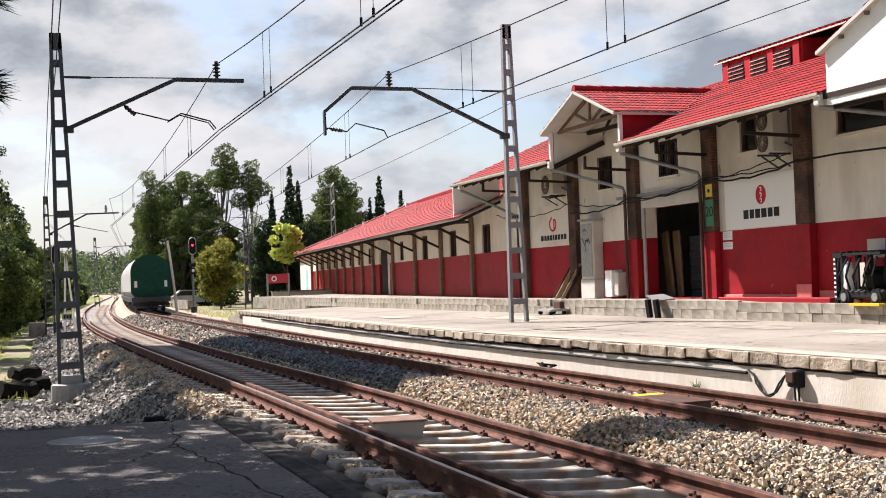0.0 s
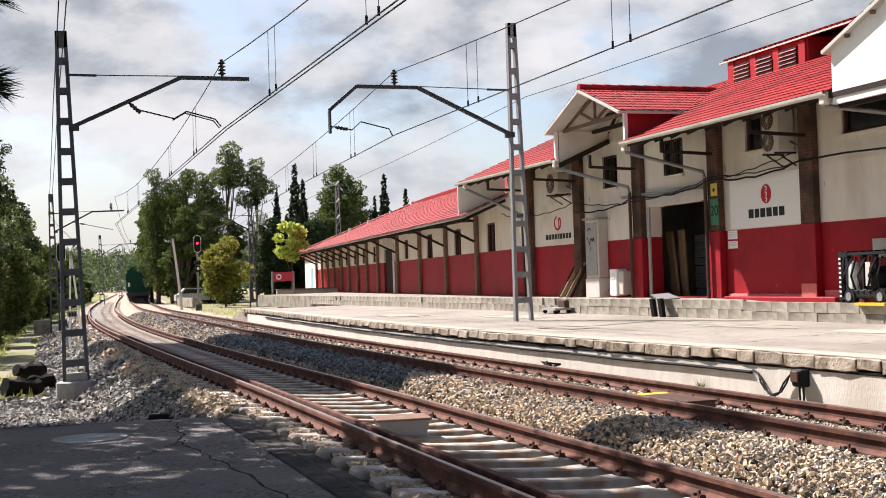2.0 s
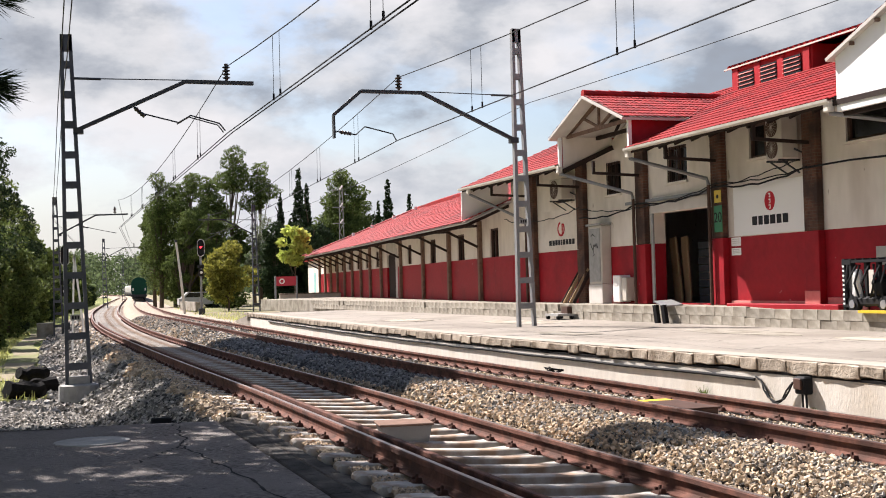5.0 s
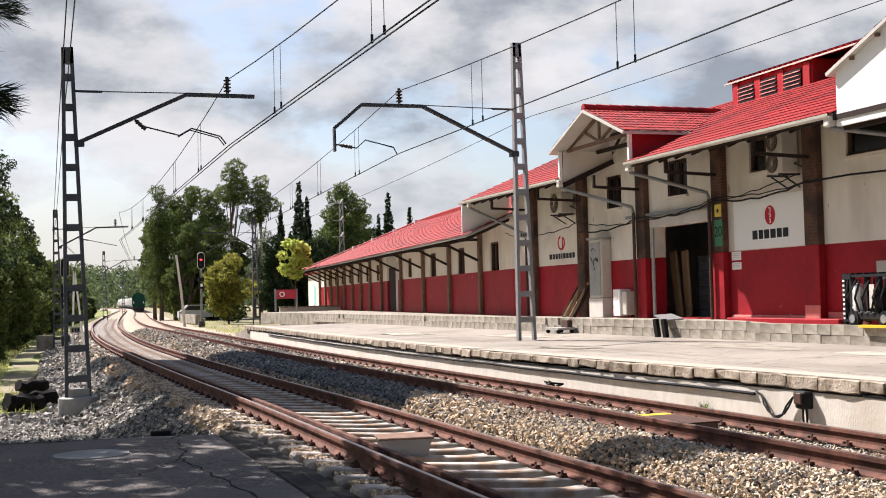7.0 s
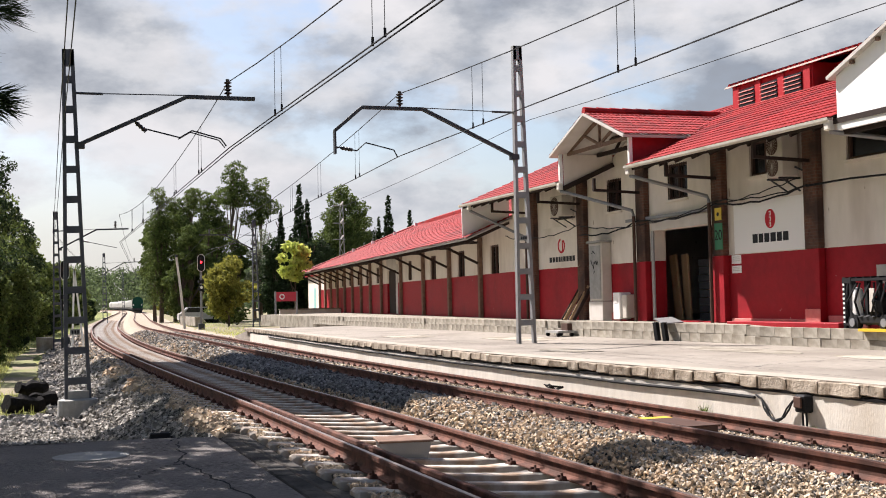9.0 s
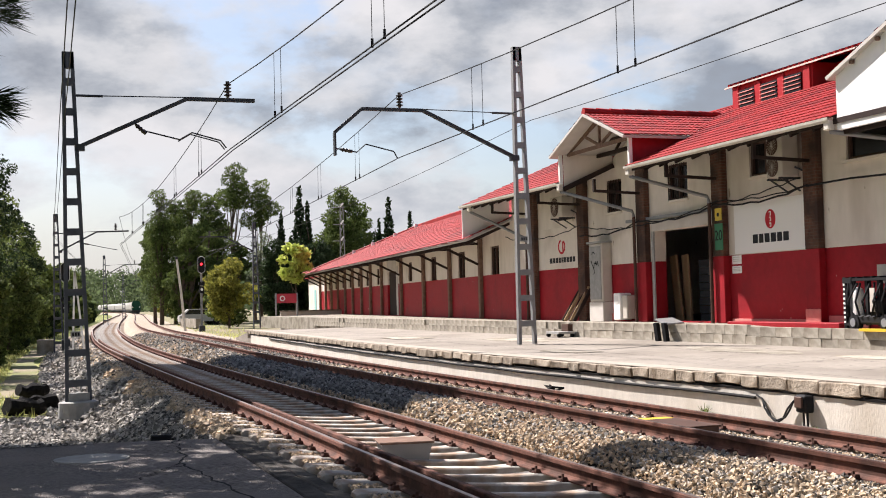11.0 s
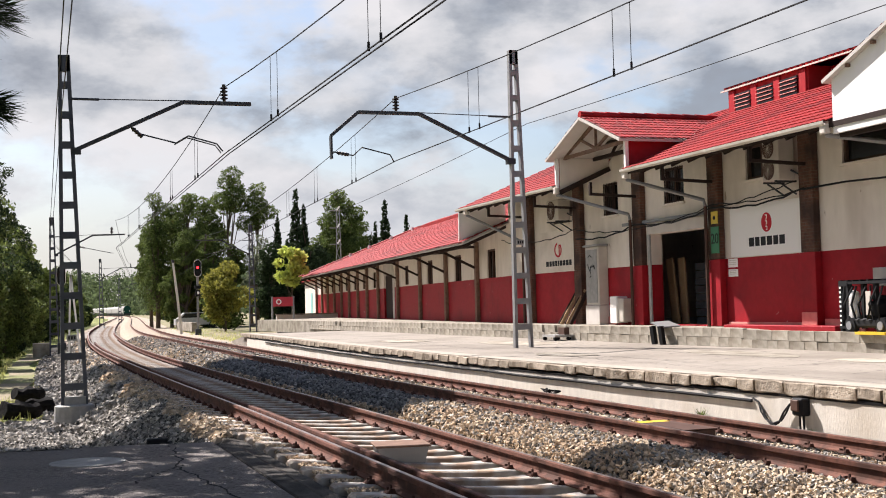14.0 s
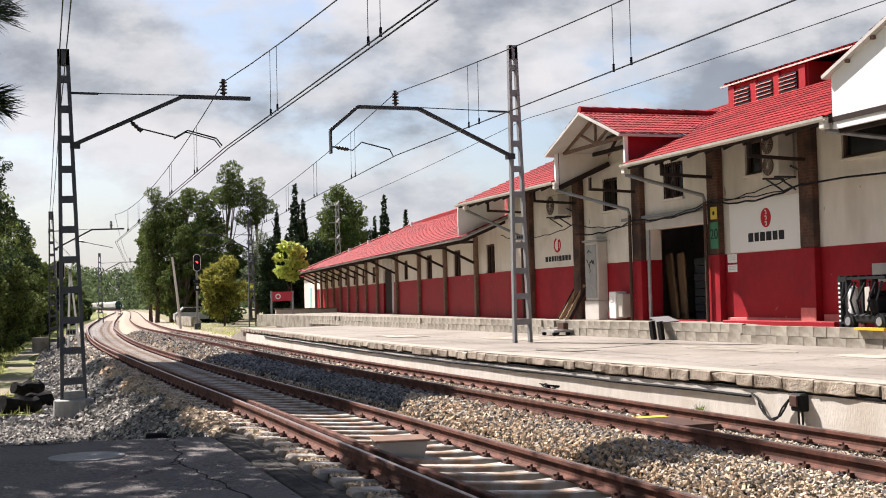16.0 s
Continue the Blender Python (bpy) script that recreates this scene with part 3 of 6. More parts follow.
            bmesh.ops.subdivide_edges(bm, edges=[e for e in bm.edges if e.calc_length() > 0.15], cuts=2, use_grid_fill=True)
            for v in bm.verts:
                if v.co.x < 0.1:
                    v.co.x += 0.03 * noise.noise((v.co.y * 7 + y * 3, v.co.z * 9, y))
                    v.co.z += 0.022 * noise.noise((v.co.y * 6 + y * 5, v.co.z * 6, y + 9))
        ob = part("coping_stone", bm, "coping", p)
        ob.matrix_basis = Matrix.Translation((edge(y), y, PLAT)) @ Matrix.Rotation(-math.atan2(edge(y + n) - edge(y), n), 4, "Z")
        y += n


def make_platform_wear():
    """Repair patches and cracks on the paving."""
    rng = random.Random(21)
    t = thing("paving_repairs", label="grey mortar patches and cracks in the platform paving", category="paving", kind="structure")
    for x, y, a, b in ((13.1, 21.0, 0.6, 2.4), (10.6, 23.5, 0.5, 1.2), (12.6, 31.0, 0.9, 2.2), (10.9, 36.0, 0.7, 1.6), (13.2, 16.8, 0.5, 1.2)):
        bm = bmesh.new()
        n = 14
        slab(bm, [(x + a * math.cos(6.283 * k / n) * rng.uniform(0.7, 1.1), y + b * math.sin(6.283 * k / n) * rng.uniform(0.7, 1.1), PLAT + 0.005) for k in range(n)], 0.004)
        part("patch", bm, "dock", t)
    for x, y, dx, dy in ((9.9, 12, 0.3, 9), (11.0, 18, -0.4, 8), (12.2, 13, 0.5, 11), (10.3, 22, 0.2, 12), (13.4, 22, -0.3, 10), (11.8, 28, 0.3, 12), (9.8, 16.0, 3.6, 1.4), (9.6, 21.5, 4.2, 0.8), (9.5, 28.0, 4.4, 1.0)):
        bm = bmesh.new()
        p = [Vector((x + dx * i / 30 + rng.uniform(-0.05, 0.05), y + dy * i / 30 + rng.uniform(-0.05, 0.05), PLAT + 0.0035)) for i in range(31)]
        s = Vector((0.006, 0, 0)) if dy > dx else Vector((0, 0.007, 0))
        for u, v in zip(p, p[1:]):
            bm.faces.new([bm.verts.new(c) for c in (u - s, u + s, v + s, v - s)])
        part("crack", bm, "char", t)


def make_asphalt():
    t = thing("asphalt_apron", label="cracked grey asphalt apron beside the track", category="pavement", kind="structure")
    bm = bmesh.new()
    slab(bm, [(-30, -12, 0.1), (2.08, -12, 0.1), (2.08, 14.62, 0.1), (1.2, 14.8, 0.1), (0.2, 14.75, 0.1), (-0.9, 14.9, 0.1), (-30, 15.4, 0.1)], 0.5)
    bmesh.ops.triangulate(bm, faces=bm.faces)
    part("surface", bm, "asphalt", t)
    bm = bmesh.new()
    y = -6.0
    while y < 14.4:
        box(bm, 2.1, 2.44, y, min(y + 0.994, 14.42), -0.4, 0.104, bevel=0.012)
        y += 1.0
    part("edge_kerb", bm, "kerb", t, "dark kerb strip at the edge")
    rng = random.Random(2)
    for a, b in (((1.62, 14.7), (1.45, 12.2)), ((1.45, 12.2), (1.95, 7.0)), ((1.5, 12.6), (0.9, 11.4))):
        bm = bmesh.new()
        p = [Vector((a[0] + (b[0] - a[0]) * i / 24 + rng.uniform(-0.05, 0.05), a[1] + (b[1] - a[1]) * i / 24, 0.1025)) for i in range(25)]
        for q, r in zip(p, p[1:]):
            w = rng.uniform(0.006, 0.016)
            bm.faces.new([bm.verts.new(c) for c in (q - Vector((w, 0, 0)), q + Vector((w, 0, 0)), r + Vector((w, 0, 0)), r - Vector((w, 0, 0)))])
        part("crack", bm, "crack", t)
    cover = thing("manhole_cover", Matrix.Translation((0.62, 13.3, 0.1)), "round pale concrete cover set in the asphalt", "manhole cover")
    bm = bmesh.new()
    lathe(bm, [(0.38, 0.0), (0.38, 0.012), (0.35, 0.016)], 28)
    part("lid", bm, "concrete", cover)


# ---- warehouse ----
F = 15.6          # facade
G = 14.0          # gutter line
ZG, SL = 4.78, 0.425
DOCK = 0.98
BEND = radians(5.35)
JOIN = (15.6, 38.7)


def dock_x(y):
    return 14.78 - 0.02 * (y - 20)


def wall_grid(bm, y0, y1, z0, z1, x0, x1, holes=()):
    """A wall along y with rectangular openings (ya, yb, za, zb) right through it, one connected mesh."""
    ys = sorted(v for v in {y0, y1, *[h[0] for h in holes], *[h[1] for h in holes]} if y0 <= v <= y1)
    zs = sorted(v for v in {z0, z1, *[h[2] for h in holes], *[h[3] for h in holes]} if z0 <= v <= z1)
    made = {}

    def vert(x, i, j):
        if (x, i, j) not in made:
            made[x, i, j] = bm.verts.new((x, ys[i], zs[j]))
        return made[x, i, j]

    def full(i, j):
        if not (0 <= i < len(ys) - 1 and 0 <= j < len(zs) - 1):
            return False
        y, z = (ys[i] + ys[i + 1]) / 2, (zs[j] + zs[j + 1]) / 2
        return not any(h[0] <= y <= h[1] and h[2] <= z <= h[3] for h in holes)
    for i in range(len(ys) - 1):
        for j in range(len(zs) - 1):
            if not full(i, j):
                continue
            q = [(i, j), (i + 1, j), (i + 1, j + 1), (i, j + 1)]
            bm.faces.new([vert(x0, *k) for k in q][::-1])
            bm.faces.new([vert(x1, *k) for k in q])
            for (di, dj), (a, b) in (((0, -1), (q[0], q[1])), ((1, 0), (q[1], q[2])), ((0, 1), (q[2], q[3])), ((-1, 0), (q[3], q[0]))):
                if not full(i + di, j + dj):
                    bm.faces.new((vert(x0, *a), vert(x0, *b), vert(x1, *b), vert(x1, *a)))


def tile_field(name, origin, along, rise, cols, rows, parent, cut=None, w=0.20, step=0.32, singles=0):
    """Curved roof tiles in courses; the first `singles` are tiles of their own, the rest one mesh."""
    o, a, u = Vector(origin), Vector(along).normalized(), Vector(rise).normalized()
    nrm = a.cross(u).normalized()
    if nrm.z < 0:
        nrm = -nrm
    prof = [(-0.5, 0.0), (-0.32, 0.11 * w), (0.0, 0.17 * w), (0.32, 0.11 * w), (0.5, 0.0)]
    rng = random.Random(len(name) + cols)

    def tile_points(c, r):
        base = o + a * (c + 0.5) * w + u * (r * step)
        j = rng.uniform(-0.012, 0.012)
        return [base + a * (p * w + j) + nrm * (h + 0.02) - u * 0.03 for p, h in prof] + [base + a * (p * w * 0.86 + j) + nrm * (h * 0.85) + u * (step + 0.02) for p, h in prof] + [base + a * (p * w + j) + nrm * (h - 0.005) - u * 0.03 for p, h in prof]
    vs, fs = [], []
    left = singles
    shared = None
    for r in range(rows):
        for c in range(cols):
            mid = o + a * (c + 0.5) * w + u * (r + 0.5) * step
            if cut and cut(mid):
                continue
            if left > 0:
                left -= 1
                if shared is None:
                    shared = bpy.data.meshes.new("tile")
                    base = o + a * 0.5 * w
                    k = [Vector((p.dot(a), p.dot(u), p.dot(nrm))) for p in (q - base for q in tile_points(0, 0))]
                    shared.from_pydata(k, [], [(i, i + 1, i + 6, i + 5) for i in range(4)] + [(i, i + 10, i + 11, i + 1) for i in range(4)])
                    shared.materials.append(M["tile1"])
                ob = new("tile", shared)
                ob.parent = parent
                p = o + a * (c + 0.5) * w + u * (r * step) + a * rng.uniform(-0.01, 0.01)
                ob.matrix_basis = Matrix((a, u, nrm)).transposed().to_4x4()
                ob.matrix_basis.translation = p
                continue
            b = len(vs)
            vs += tile_points(c, r)
            fs += [(b + i, b + i + 1, b + i + 6, b + i + 5) for i in range(4)] + [(b + i, b + i + 10, b + i + 11, b + i + 1) for i in range(4)]
    if vs:
        ob = quads(name, np.array([tuple(v) for v in vs]), np.array(fs), "tile", parent)
        ob["kind"] = "stuff"


def roof_z(x):
    return ZG + SL * (x - G)


WINS = [(23.2, 24.35, 4.27, 5.05), (27.15, 28.15, 4.05, 4.95), (30.75, 31.65, 4.0, 4.9), (34.0, 35.2, 4.0, 4.75), (18.0, 20.85, 4.25, 5.05)]
DOOR = (25.95, 28.92, DOCK, 3.32)
PIERS = [21.88, 25.55, 29.4, 33.15, 36.9]


def make_warehouse():
    h = thing("warehouse", label="railway goods warehouse, red dado, white walls, red tiled roofs", category="warehouse")
    y0, y1 = 8.0, 38.9
    bm = bmesh.new()
    wall_grid(bm, y0, y1, DOCK - 0.1, 2.53, F, F + 0.32, [DOOR])
    part("dado_wall", bm, "red", h, "dark red painted lower wall")
    bm = bmesh.new()
    wall_grid(bm, y0, y1, 2.53, 5.3, F + 0.003, F + 0.32, WINS + [DOOR])
    part("upper_wall", bm, "white", h, "off-white rendered upper wall")
    part("back_wall", boxed(24.2, 24.5, y0, y1, 0, 5.0), "white", h)
    part("end_wall", boxed(F + 0.33, 24.2, y0, y0 + 0.3, 0, 5.0), "white", h)
    part("party_wall", boxed(F + 0.33, 24.2, y1 - 0.3, y1, 0, 5.0), "white", h)
    part("interior_floor", boxed(F + 0.32, 24.2, y0, y1, DOCK - 0.2, DOCK - 0.02), "concrete", h)
    for i, y in enumerate(PIERS):
        p = part("pier", boxed(F - 0.16, F - 0.002, y - 0.24, y + 0.24, 2.53, 5.1, bevel=0.01), "brick", h, "brown brick pier")
        part("pier_base", boxed(F - 0.165, F - 0.002, y - 0.245, y + 0.245, DOCK - 0.02, 2.526, bevel=0.01), "red" if i in (0, 1, 2) else "brick", p)
    for i, (a, b, c, d) in enumerate(WINS):
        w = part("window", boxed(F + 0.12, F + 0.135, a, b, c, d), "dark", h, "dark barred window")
        bm = bmesh.new()
        for q in ((a, a + 0.06, c, d), (b - 0.06, b, c, d), (a + 0.06, b - 0.06, c, c + 0.06), (a + 0.06, b - 0.06, d - 0.06, d), ((a + b) / 2 - 0.025, (a + b) / 2 + 0.025, c + 0.06, d - 0.06)):
            box(bm, F + 0.05, F + 0.118, *q)
        part("window_frame", bm, "frame", w)
        if i in (2, 1):
            bm = bmesh.new()
            k = a + 0.1
            while k < b - 0.08:
                box(bm, F - 0.03, F - 0.012, k, k + 0.02, c - 0.03, d)
                k += 0.1
            part("window_bars", bm, "wood", w)
        part("sill", boxed(F - 0.06, F + 0.11, a - 0.05, b + 0.05, c - 0.06, c - 0.002), "white", w)
    # door surround and sliding door track
    d = part("doorway", boxed(F - 0.04, F - 0.002, DOOR[1] + 0.002, DOOR[1] + 0.12, DOCK, 3.32), "concrete", h, "pale concrete door surround")
    part("lintel", boxed(F - 0.05, F - 0.002, DOOR[0] - 0.1, DOOR[1] + 0.1, 3.325, 3.6), "old_board", d)
    part("door_track", boxed(F - 0.12, F - 0.052, DOOR[0] - 0.6, DOOR[1] + 1.4, 3.62, 3.70), "steel", d)
    part("plinth_ledge", boxed(F - 0.5, F - 0.17, 20.6, 24.7, DOCK - 0.12, DOCK + 0.03, bevel=0.012), "red", h, "red painted ledge at the wall foot")
    # main roof: deck under the tiles, ridge, gutter, rafters
    ya, yb, xr_, zr = 7.6, 39.35, 19.3, roof_z(19.3)
    bm = bmesh.new()
    ga, gb, xm = 27.08, 31.4, F + 0.34
    slab(bm, [(G, ya, ZG), (xm, ya, roof_z(xm)), (xm, ga, roof_z(xm)), (G, ga, ZG)], 0.1)
    slab(bm, [(G, gb, ZG), (xm, gb, roof_z(xm)), (xm, yb, roof_z(xm)), (G, yb, ZG)], 0.1)
    slab(bm, [(xm + 0.002, ya, roof_z(xm)), (xr_, ya, zr), (xr_, yb, zr), (xm + 0.002, yb, roof_z(xm))], 0.1)
    slab(bm, [(xr_ + 0.002, ya, zr), (24.8, ya, zr - SL * 5.5), (24.8, yb, zr - SL * 5.5), (xr_ + 0.002, yb, zr)], 0.1)
    roof = part("roof", bm, "wood", h, "red curved-tile roof with boarded soffit")
    bm = bmesh.new()
    beam(bm, (G + 0.1, 0, ZG - 0.1), (F + 0.3, 0, roof_z(F + 0.3) - 0.12), 0.06, 0.07)
    repeat("rafter", bm, "wood", roof, [y for y in (15.3 + 0.75 * k for k in range(32)) if not ga < y < gb])
    st = [((G - 0.07, y, ZG - 0.03), (1, 0, 0), (0, 0, 1)) for y in (19.05, 27.2)]
    gut = [(-0.07, 0.06), (-0.06, 0.01), (-0.03, -0.02), (0.03, -0.02), (0.06, 0.01), (0.06, 0.06), (0.05, 0.06), (0.05, 0.015), (0.02, -0.008), (-0.03, -0.008), (-0.05, 0.015), (-0.06, 0.06)]
    mesh_part("gutter", sweep(gut, st), "plinth", roof, "pale zinc gutter")
    st = [((G - 0.07, y, ZG - 0.03), (1, 0, 0), (0, 0, 1)) for y in (31.3, 39.4)]
    mesh_part("gutter", sweep(gut, st), "plinth", roof, "pale zinc gutter")
    slope = (1, 0, SL)
    hyp = math.hypot(1, SL)
    rows = int((xr_ - G) * hyp / 0.32)

    def over(p):
        # where the two cross gables and the lantern stand
        for c in (29.24, 16.85):
            if abs(p.y - c) < 2.1 * min(1.0, max(0.0, 1 - (p.x - G - 0.82 / SL) / (0.8 / SL))):
                return True
        return p.x > 18.05 and 20 < p.y < 29
    tile_field("roof_tiles", (G - 0.06, 19.0, ZG + 0.03), (0, 1, 0), slope, int(20.3 / 0.16), rows, roof, over, w=0.16, singles=290)
    # cross gables
    for k, (c, closed) in enumerate(((29.24, False), (16.85, True))):
        make_gable(roof, c, closed)
    # struts from the piers to the gutter beam
    for y in PIERS:
        bm = bmesh.new()
        beam(bm, (F - 0.16, y, 4.36), (G + 0.1, y, 4.42), 0.06, 0.07)
        beam(bm, (G + 0.13, y, 4.40), (G + 0.13, y, ZG - 0.05), 0.07, 0.07, (0, 1, 0))
        part("canopy_strut", bm, "wood", roof, "dark timber canopy bracket")
    # lantern with louvres
    lan = part("lantern", boxed(18.1, 20.4, 25.35, 28.95, 6.2, 7.2), "red_sunlit", roof, "red roof lantern with louvred openings")
    part("lantern_recess", boxed(18.75, 20.4, 21.2, 25.346, 6.2, 7.2), "red_sunlit", lan)
    bm = bmesh.new()
    slab(bm, [(18.03, 20.9, 7.205), (19.25, 20.9, 7.5), (19.25, 29.2, 7.5), (18.03, 29.2, 7.205)], 0.03)
    slab(bm, [(19.252, 20.9, 7.5), (20.75, 20.9, 7.13), (20.75, 29.2, 7.13), (19.252, 29.2, 7.5)], 0.06)
    part("lantern_roof", bm, "red", lan)
    bm = bmesh.new()
    y = 20.95
    while y < 29.2:
        tube(bm, [(18.03, y, 7.22), (18.4, y, 7.32), (19.2, y, 7.52)], 0.06, 6)
        y += 0.23
    part("lantern_tiles", bm, "tile", lan, "pale-edged curved tiles", kind="stuff")
    bm = bmesh.new()
    beam(bm, (18.02, 20.9, 7.185), (18.02, 29.2, 7.185), 0.03, 0.04)
    part("eave_mortar", bm, "plinth", lan, "pale mortar edge")
    for yc in (28.2, 27.17, 26.14):
        # no real opening: a near-black plate paints the shade behind the slats
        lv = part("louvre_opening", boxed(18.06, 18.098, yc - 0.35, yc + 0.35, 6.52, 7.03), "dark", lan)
        for q in range(5):
            z = 6.56 + q * 0.1
            bm = bmesh.new()
            slab(bm, [(18.058, yc - 0.35, z + 0.025), (18.0, yc - 0.35, z), (18.0, yc + 0.35, z), (18.058, yc + 0.35, z + 0.025)], 0.014)
            part("louvre_slat", bm, "pink", lv, "faded wooden louvre slat")
    for y in (28.72, 27.68, 26.65, 25.55):
        part("lantern_pilaster", boxed(18.05, 18.096, y - 0.13, y + 0.13, 6.4, 7.14), "red_sunlit", lan)
    return h


def make_gable(roof, c, closed):
    hw, zt, ze = 2.13, 6.40, 5.60
    if closed:
        g = part("cross_gable", boxed(G + 0.02, G + 0.10, c - hw + 0.02, c + hw - 0.02, ZG - 0.22, ze), "board", roof, "white boarded cross gable")
    else:
        # open front: the wall behind rises into it
        bm = bmesh.new()
        slab(bm, [(F + 0.02, c - hw + 0.1, 5.303), (F + 0.02, c + hw - 0.1, 5.303), (F + 0.02, c + hw - 0.1, ze - 0.09), (F + 0.02, c, zt - 0.09), (F + 0.02, c - hw + 0.1, ze - 0.09)], 0.28, (1, 0, 0))
        g = part("cross_gable", bm, "white", roof, "open cross gable with white wall behind the truss")
        for s in (-1, 1):
            part("corner_post", boxed(G, G + 0.09, c + s * (hw - 0.05) - 0.045, c + s * (hw - 0.05) + 0.045, ZG - 0.1, ze - 0.02), "board", g, "white corner post")
    bm = bmesh.new()
    if closed:
        slab(bm, [(G + 0.02, c - hw + 0.02, ze), (G + 0.02, c + hw - 0.02, ze), (G + 0.02, c, zt - 0.05)], 0.08, (1, 0, 0))
        part("gable_board", bm, "board", g)
    else:
        x = G + 0.25
        beam(bm, (x, c - hw, ze - 0.02), (x, c + hw, ze - 0.02), 0.07, 0.09)
        beam(bm, (x, c - hw, ze - 0.02), (x, c, zt - 0.12), 0.07, 0.09)
        beam(bm, (x, c + hw, ze - 0.02), (x, c, zt - 0.12), 0.07, 0.09)
        beam(bm, (x, c, ze), (x, c, zt - 0.12), 0.06)
        beam(bm, (x, c, ze), (x, c - hw * 0.5, ze + 0.4), 0.06)
        beam(bm, (x, c, ze), (x, c + hw * 0.5, ze + 0.4), 0.06)
        part("truss", bm, "old_timber", g, "weathered brown timber truss")
        bm = bmesh.new()
        x = G + 1.15
        beam(bm, (x, c - hw + 0.1, ze - 0.04), (x, c + hw - 0.1, ze - 0.04), 0.08, 0.1)
        beam(bm, (x, c - hw * 0.55, ze + 0.3), (x, c + hw * 0.55, ze + 0.3), 0.08, 0.1)
        beam(bm, (x, c - hw * 0.4, ze), (x, c, zt - 0.14), 0.06)
        beam(bm, (x, c + hw * 0.4, ze), (x, c, zt - 0.14), 0.06)
        part("truss", bm, "wood", g, "dark timber truss")
    if closed:
        bm = bmesh.new()
        beam(bm, (G + 0.2, c - hw, ZG - 0.24), (G + 0.2, c + hw, ZG - 0.24), 0.1, 0.1)
        part("eave_beam", bm, "wood", g, "dark eave beam")
    else:
        # whitewashed inner face and sloping sill of the far cheek
        y = c + hw - 0.118
        bm = bmesh.new()
        slab(bm, [(G + 0.1, y, ze - 0.02), (G + 0.1, y, ZG - 0.12), (F, y, roof_z(F) - 0.12), (F, y, ze - 0.02)], 0.02, (0, -1, 0))
        part("cheek_lining", bm, "white", g, "whitewashed inner cheek")
        bm = bmesh.new()
        beam(bm, (G + 0.05, y - 0.08, ZG - 0.16), (F - 0.02, y - 0.08, roof_z(F) - 0.16), 0.1, 0.13)
        part("sloping_sill", bm, "wood", g, "dark sloping sill beam")
    # cheeks
    over = 0.05 if closed else 0.18
    for s in (-1, 1):
        bm = bmesh.new()
        y = c + s * (hw - 0.06)
        slab(bm, [(G + 0.1, y, ze), (G + 0.1, y, ZG - 0.05), (G + (ze - ZG) / SL, y, ze)], 0.05, (0, -s, 0))
        part("cheek_wall", bm, "red", g, "dark red side wall")
    # two roof slopes with tiles running down to the sides
    for s in (-1, 1):
        bm = bmesh.new()
        o = 0.12
        ex = c + s * (hw + o)
        zz = ze - (zt - ze) / hw * o
        xe = G + (zz - ZG) / SL
        slab(bm, [(G - over, ex, zz), (xe + 0.3, ex, zz), (G + (zt - ZG) / SL, c, zt), (G - over, c, zt)], 0.06)
        part("gable_roof", bm, "old_board", g)
        bm = bmesh.new()
        beam(bm, (G - over - 0.02, ex, zz - 0.03), (G - over - 0.02, c, zt - 0.02), 0.05, 0.065)
        part("barge_board", bm, "old_board", g, "pale barge board")
        if closed:
            for k in (0.3, 0.62):
                y, z = ex + (c - ex) * k, zz + (zt - zz) * k - 0.12
                part("purlin_end", boxed(G - 0.06, G + 0.018, y - 0.03, y + 0.03, z - 0.01, z + 0.05), "old_timber", g, "brown purlin end")
        width = (zt - ZG) / SL + 0.25

        def past(p, s=s):
            return p.x > G + (p.z - ZG) / SL - 0.1
        u = Vector((0, -s * hw, zt - ze)).normalized()
        tile_field("gable_tiles", (G - over - 0.02, ex, zz + 0.03), (1, 0, 0), u, int(width / 0.13), int(math.hypot(hw + o, zt - zz) / 0.30 + 0.5), g, past, w=0.13, step=0.30)
    bm = bmesh.new()
    x = G - 0.2
    while x < G + (zt - ZG) / SL:
        tube(bm, [(x, c, zt + 0.07), (x + 0.42, c, zt + 0.05)], 0.11, 8)
        x += 0.38
    part("ridge_tiles", bm, "tile", g, kind="stuff")


def shed_matrix():
    # local y runs along the shed away from the joint, local x inwards
    return Matrix.Translation((JOIN[0], JOIN[1], 0)) @ Matrix.Rotation(-BEND, 4, "Z")


S_POST = [4.3, 9.2, 14.2, 19.3, 24.6, 28.0, 31.1, 34.3, 37.3, 40.4, 43.4, 46.3, 49.2]


def make_shed():
    h = thing("goods_shed", shed_matrix(), "long low goods shed with red dado and deep red-tiled eaves", "shed")
    L0, L1 = 0.25, 49.4
    wins = [(s - 1.75 - 0.55, s - 1.75 + 0.55, 2.53, 3.55) for s in (4.3, 9.2, 14.2)] + [(21.2, 22.6, 2.53, 3.5)]
    wins[3] = (17.0, 17.9, 2.6, 3.5)
    wins += [(s + 1.0, s + 1.8, 2.6, 3.45) for s in (24.6, 28.0, 31.1, 34.3, 37.3, 40.4, 43.4)]
    door = (20.8, 23.2, DOCK, 3.2)
    bm = bmesh.new()
    wall_grid(bm, L0, L1, DOCK - 0.1, 2.53, 0, 0.3, [door])
    part("dado_wall", bm, "red", h, "dark red painted lower wall")
    bm = bmesh.new()
    wall_grid(bm, L0, L1, 2.53, 4.3, 0.003, 0.3, wins + [door])
    part("upper_wall", bm, "white", h)
    part("white_end", boxed(0.0, 6, L1 + 0.004, L1 + 7, DOCK - 0.3, 3.6), "white", h, "white annexe wall")
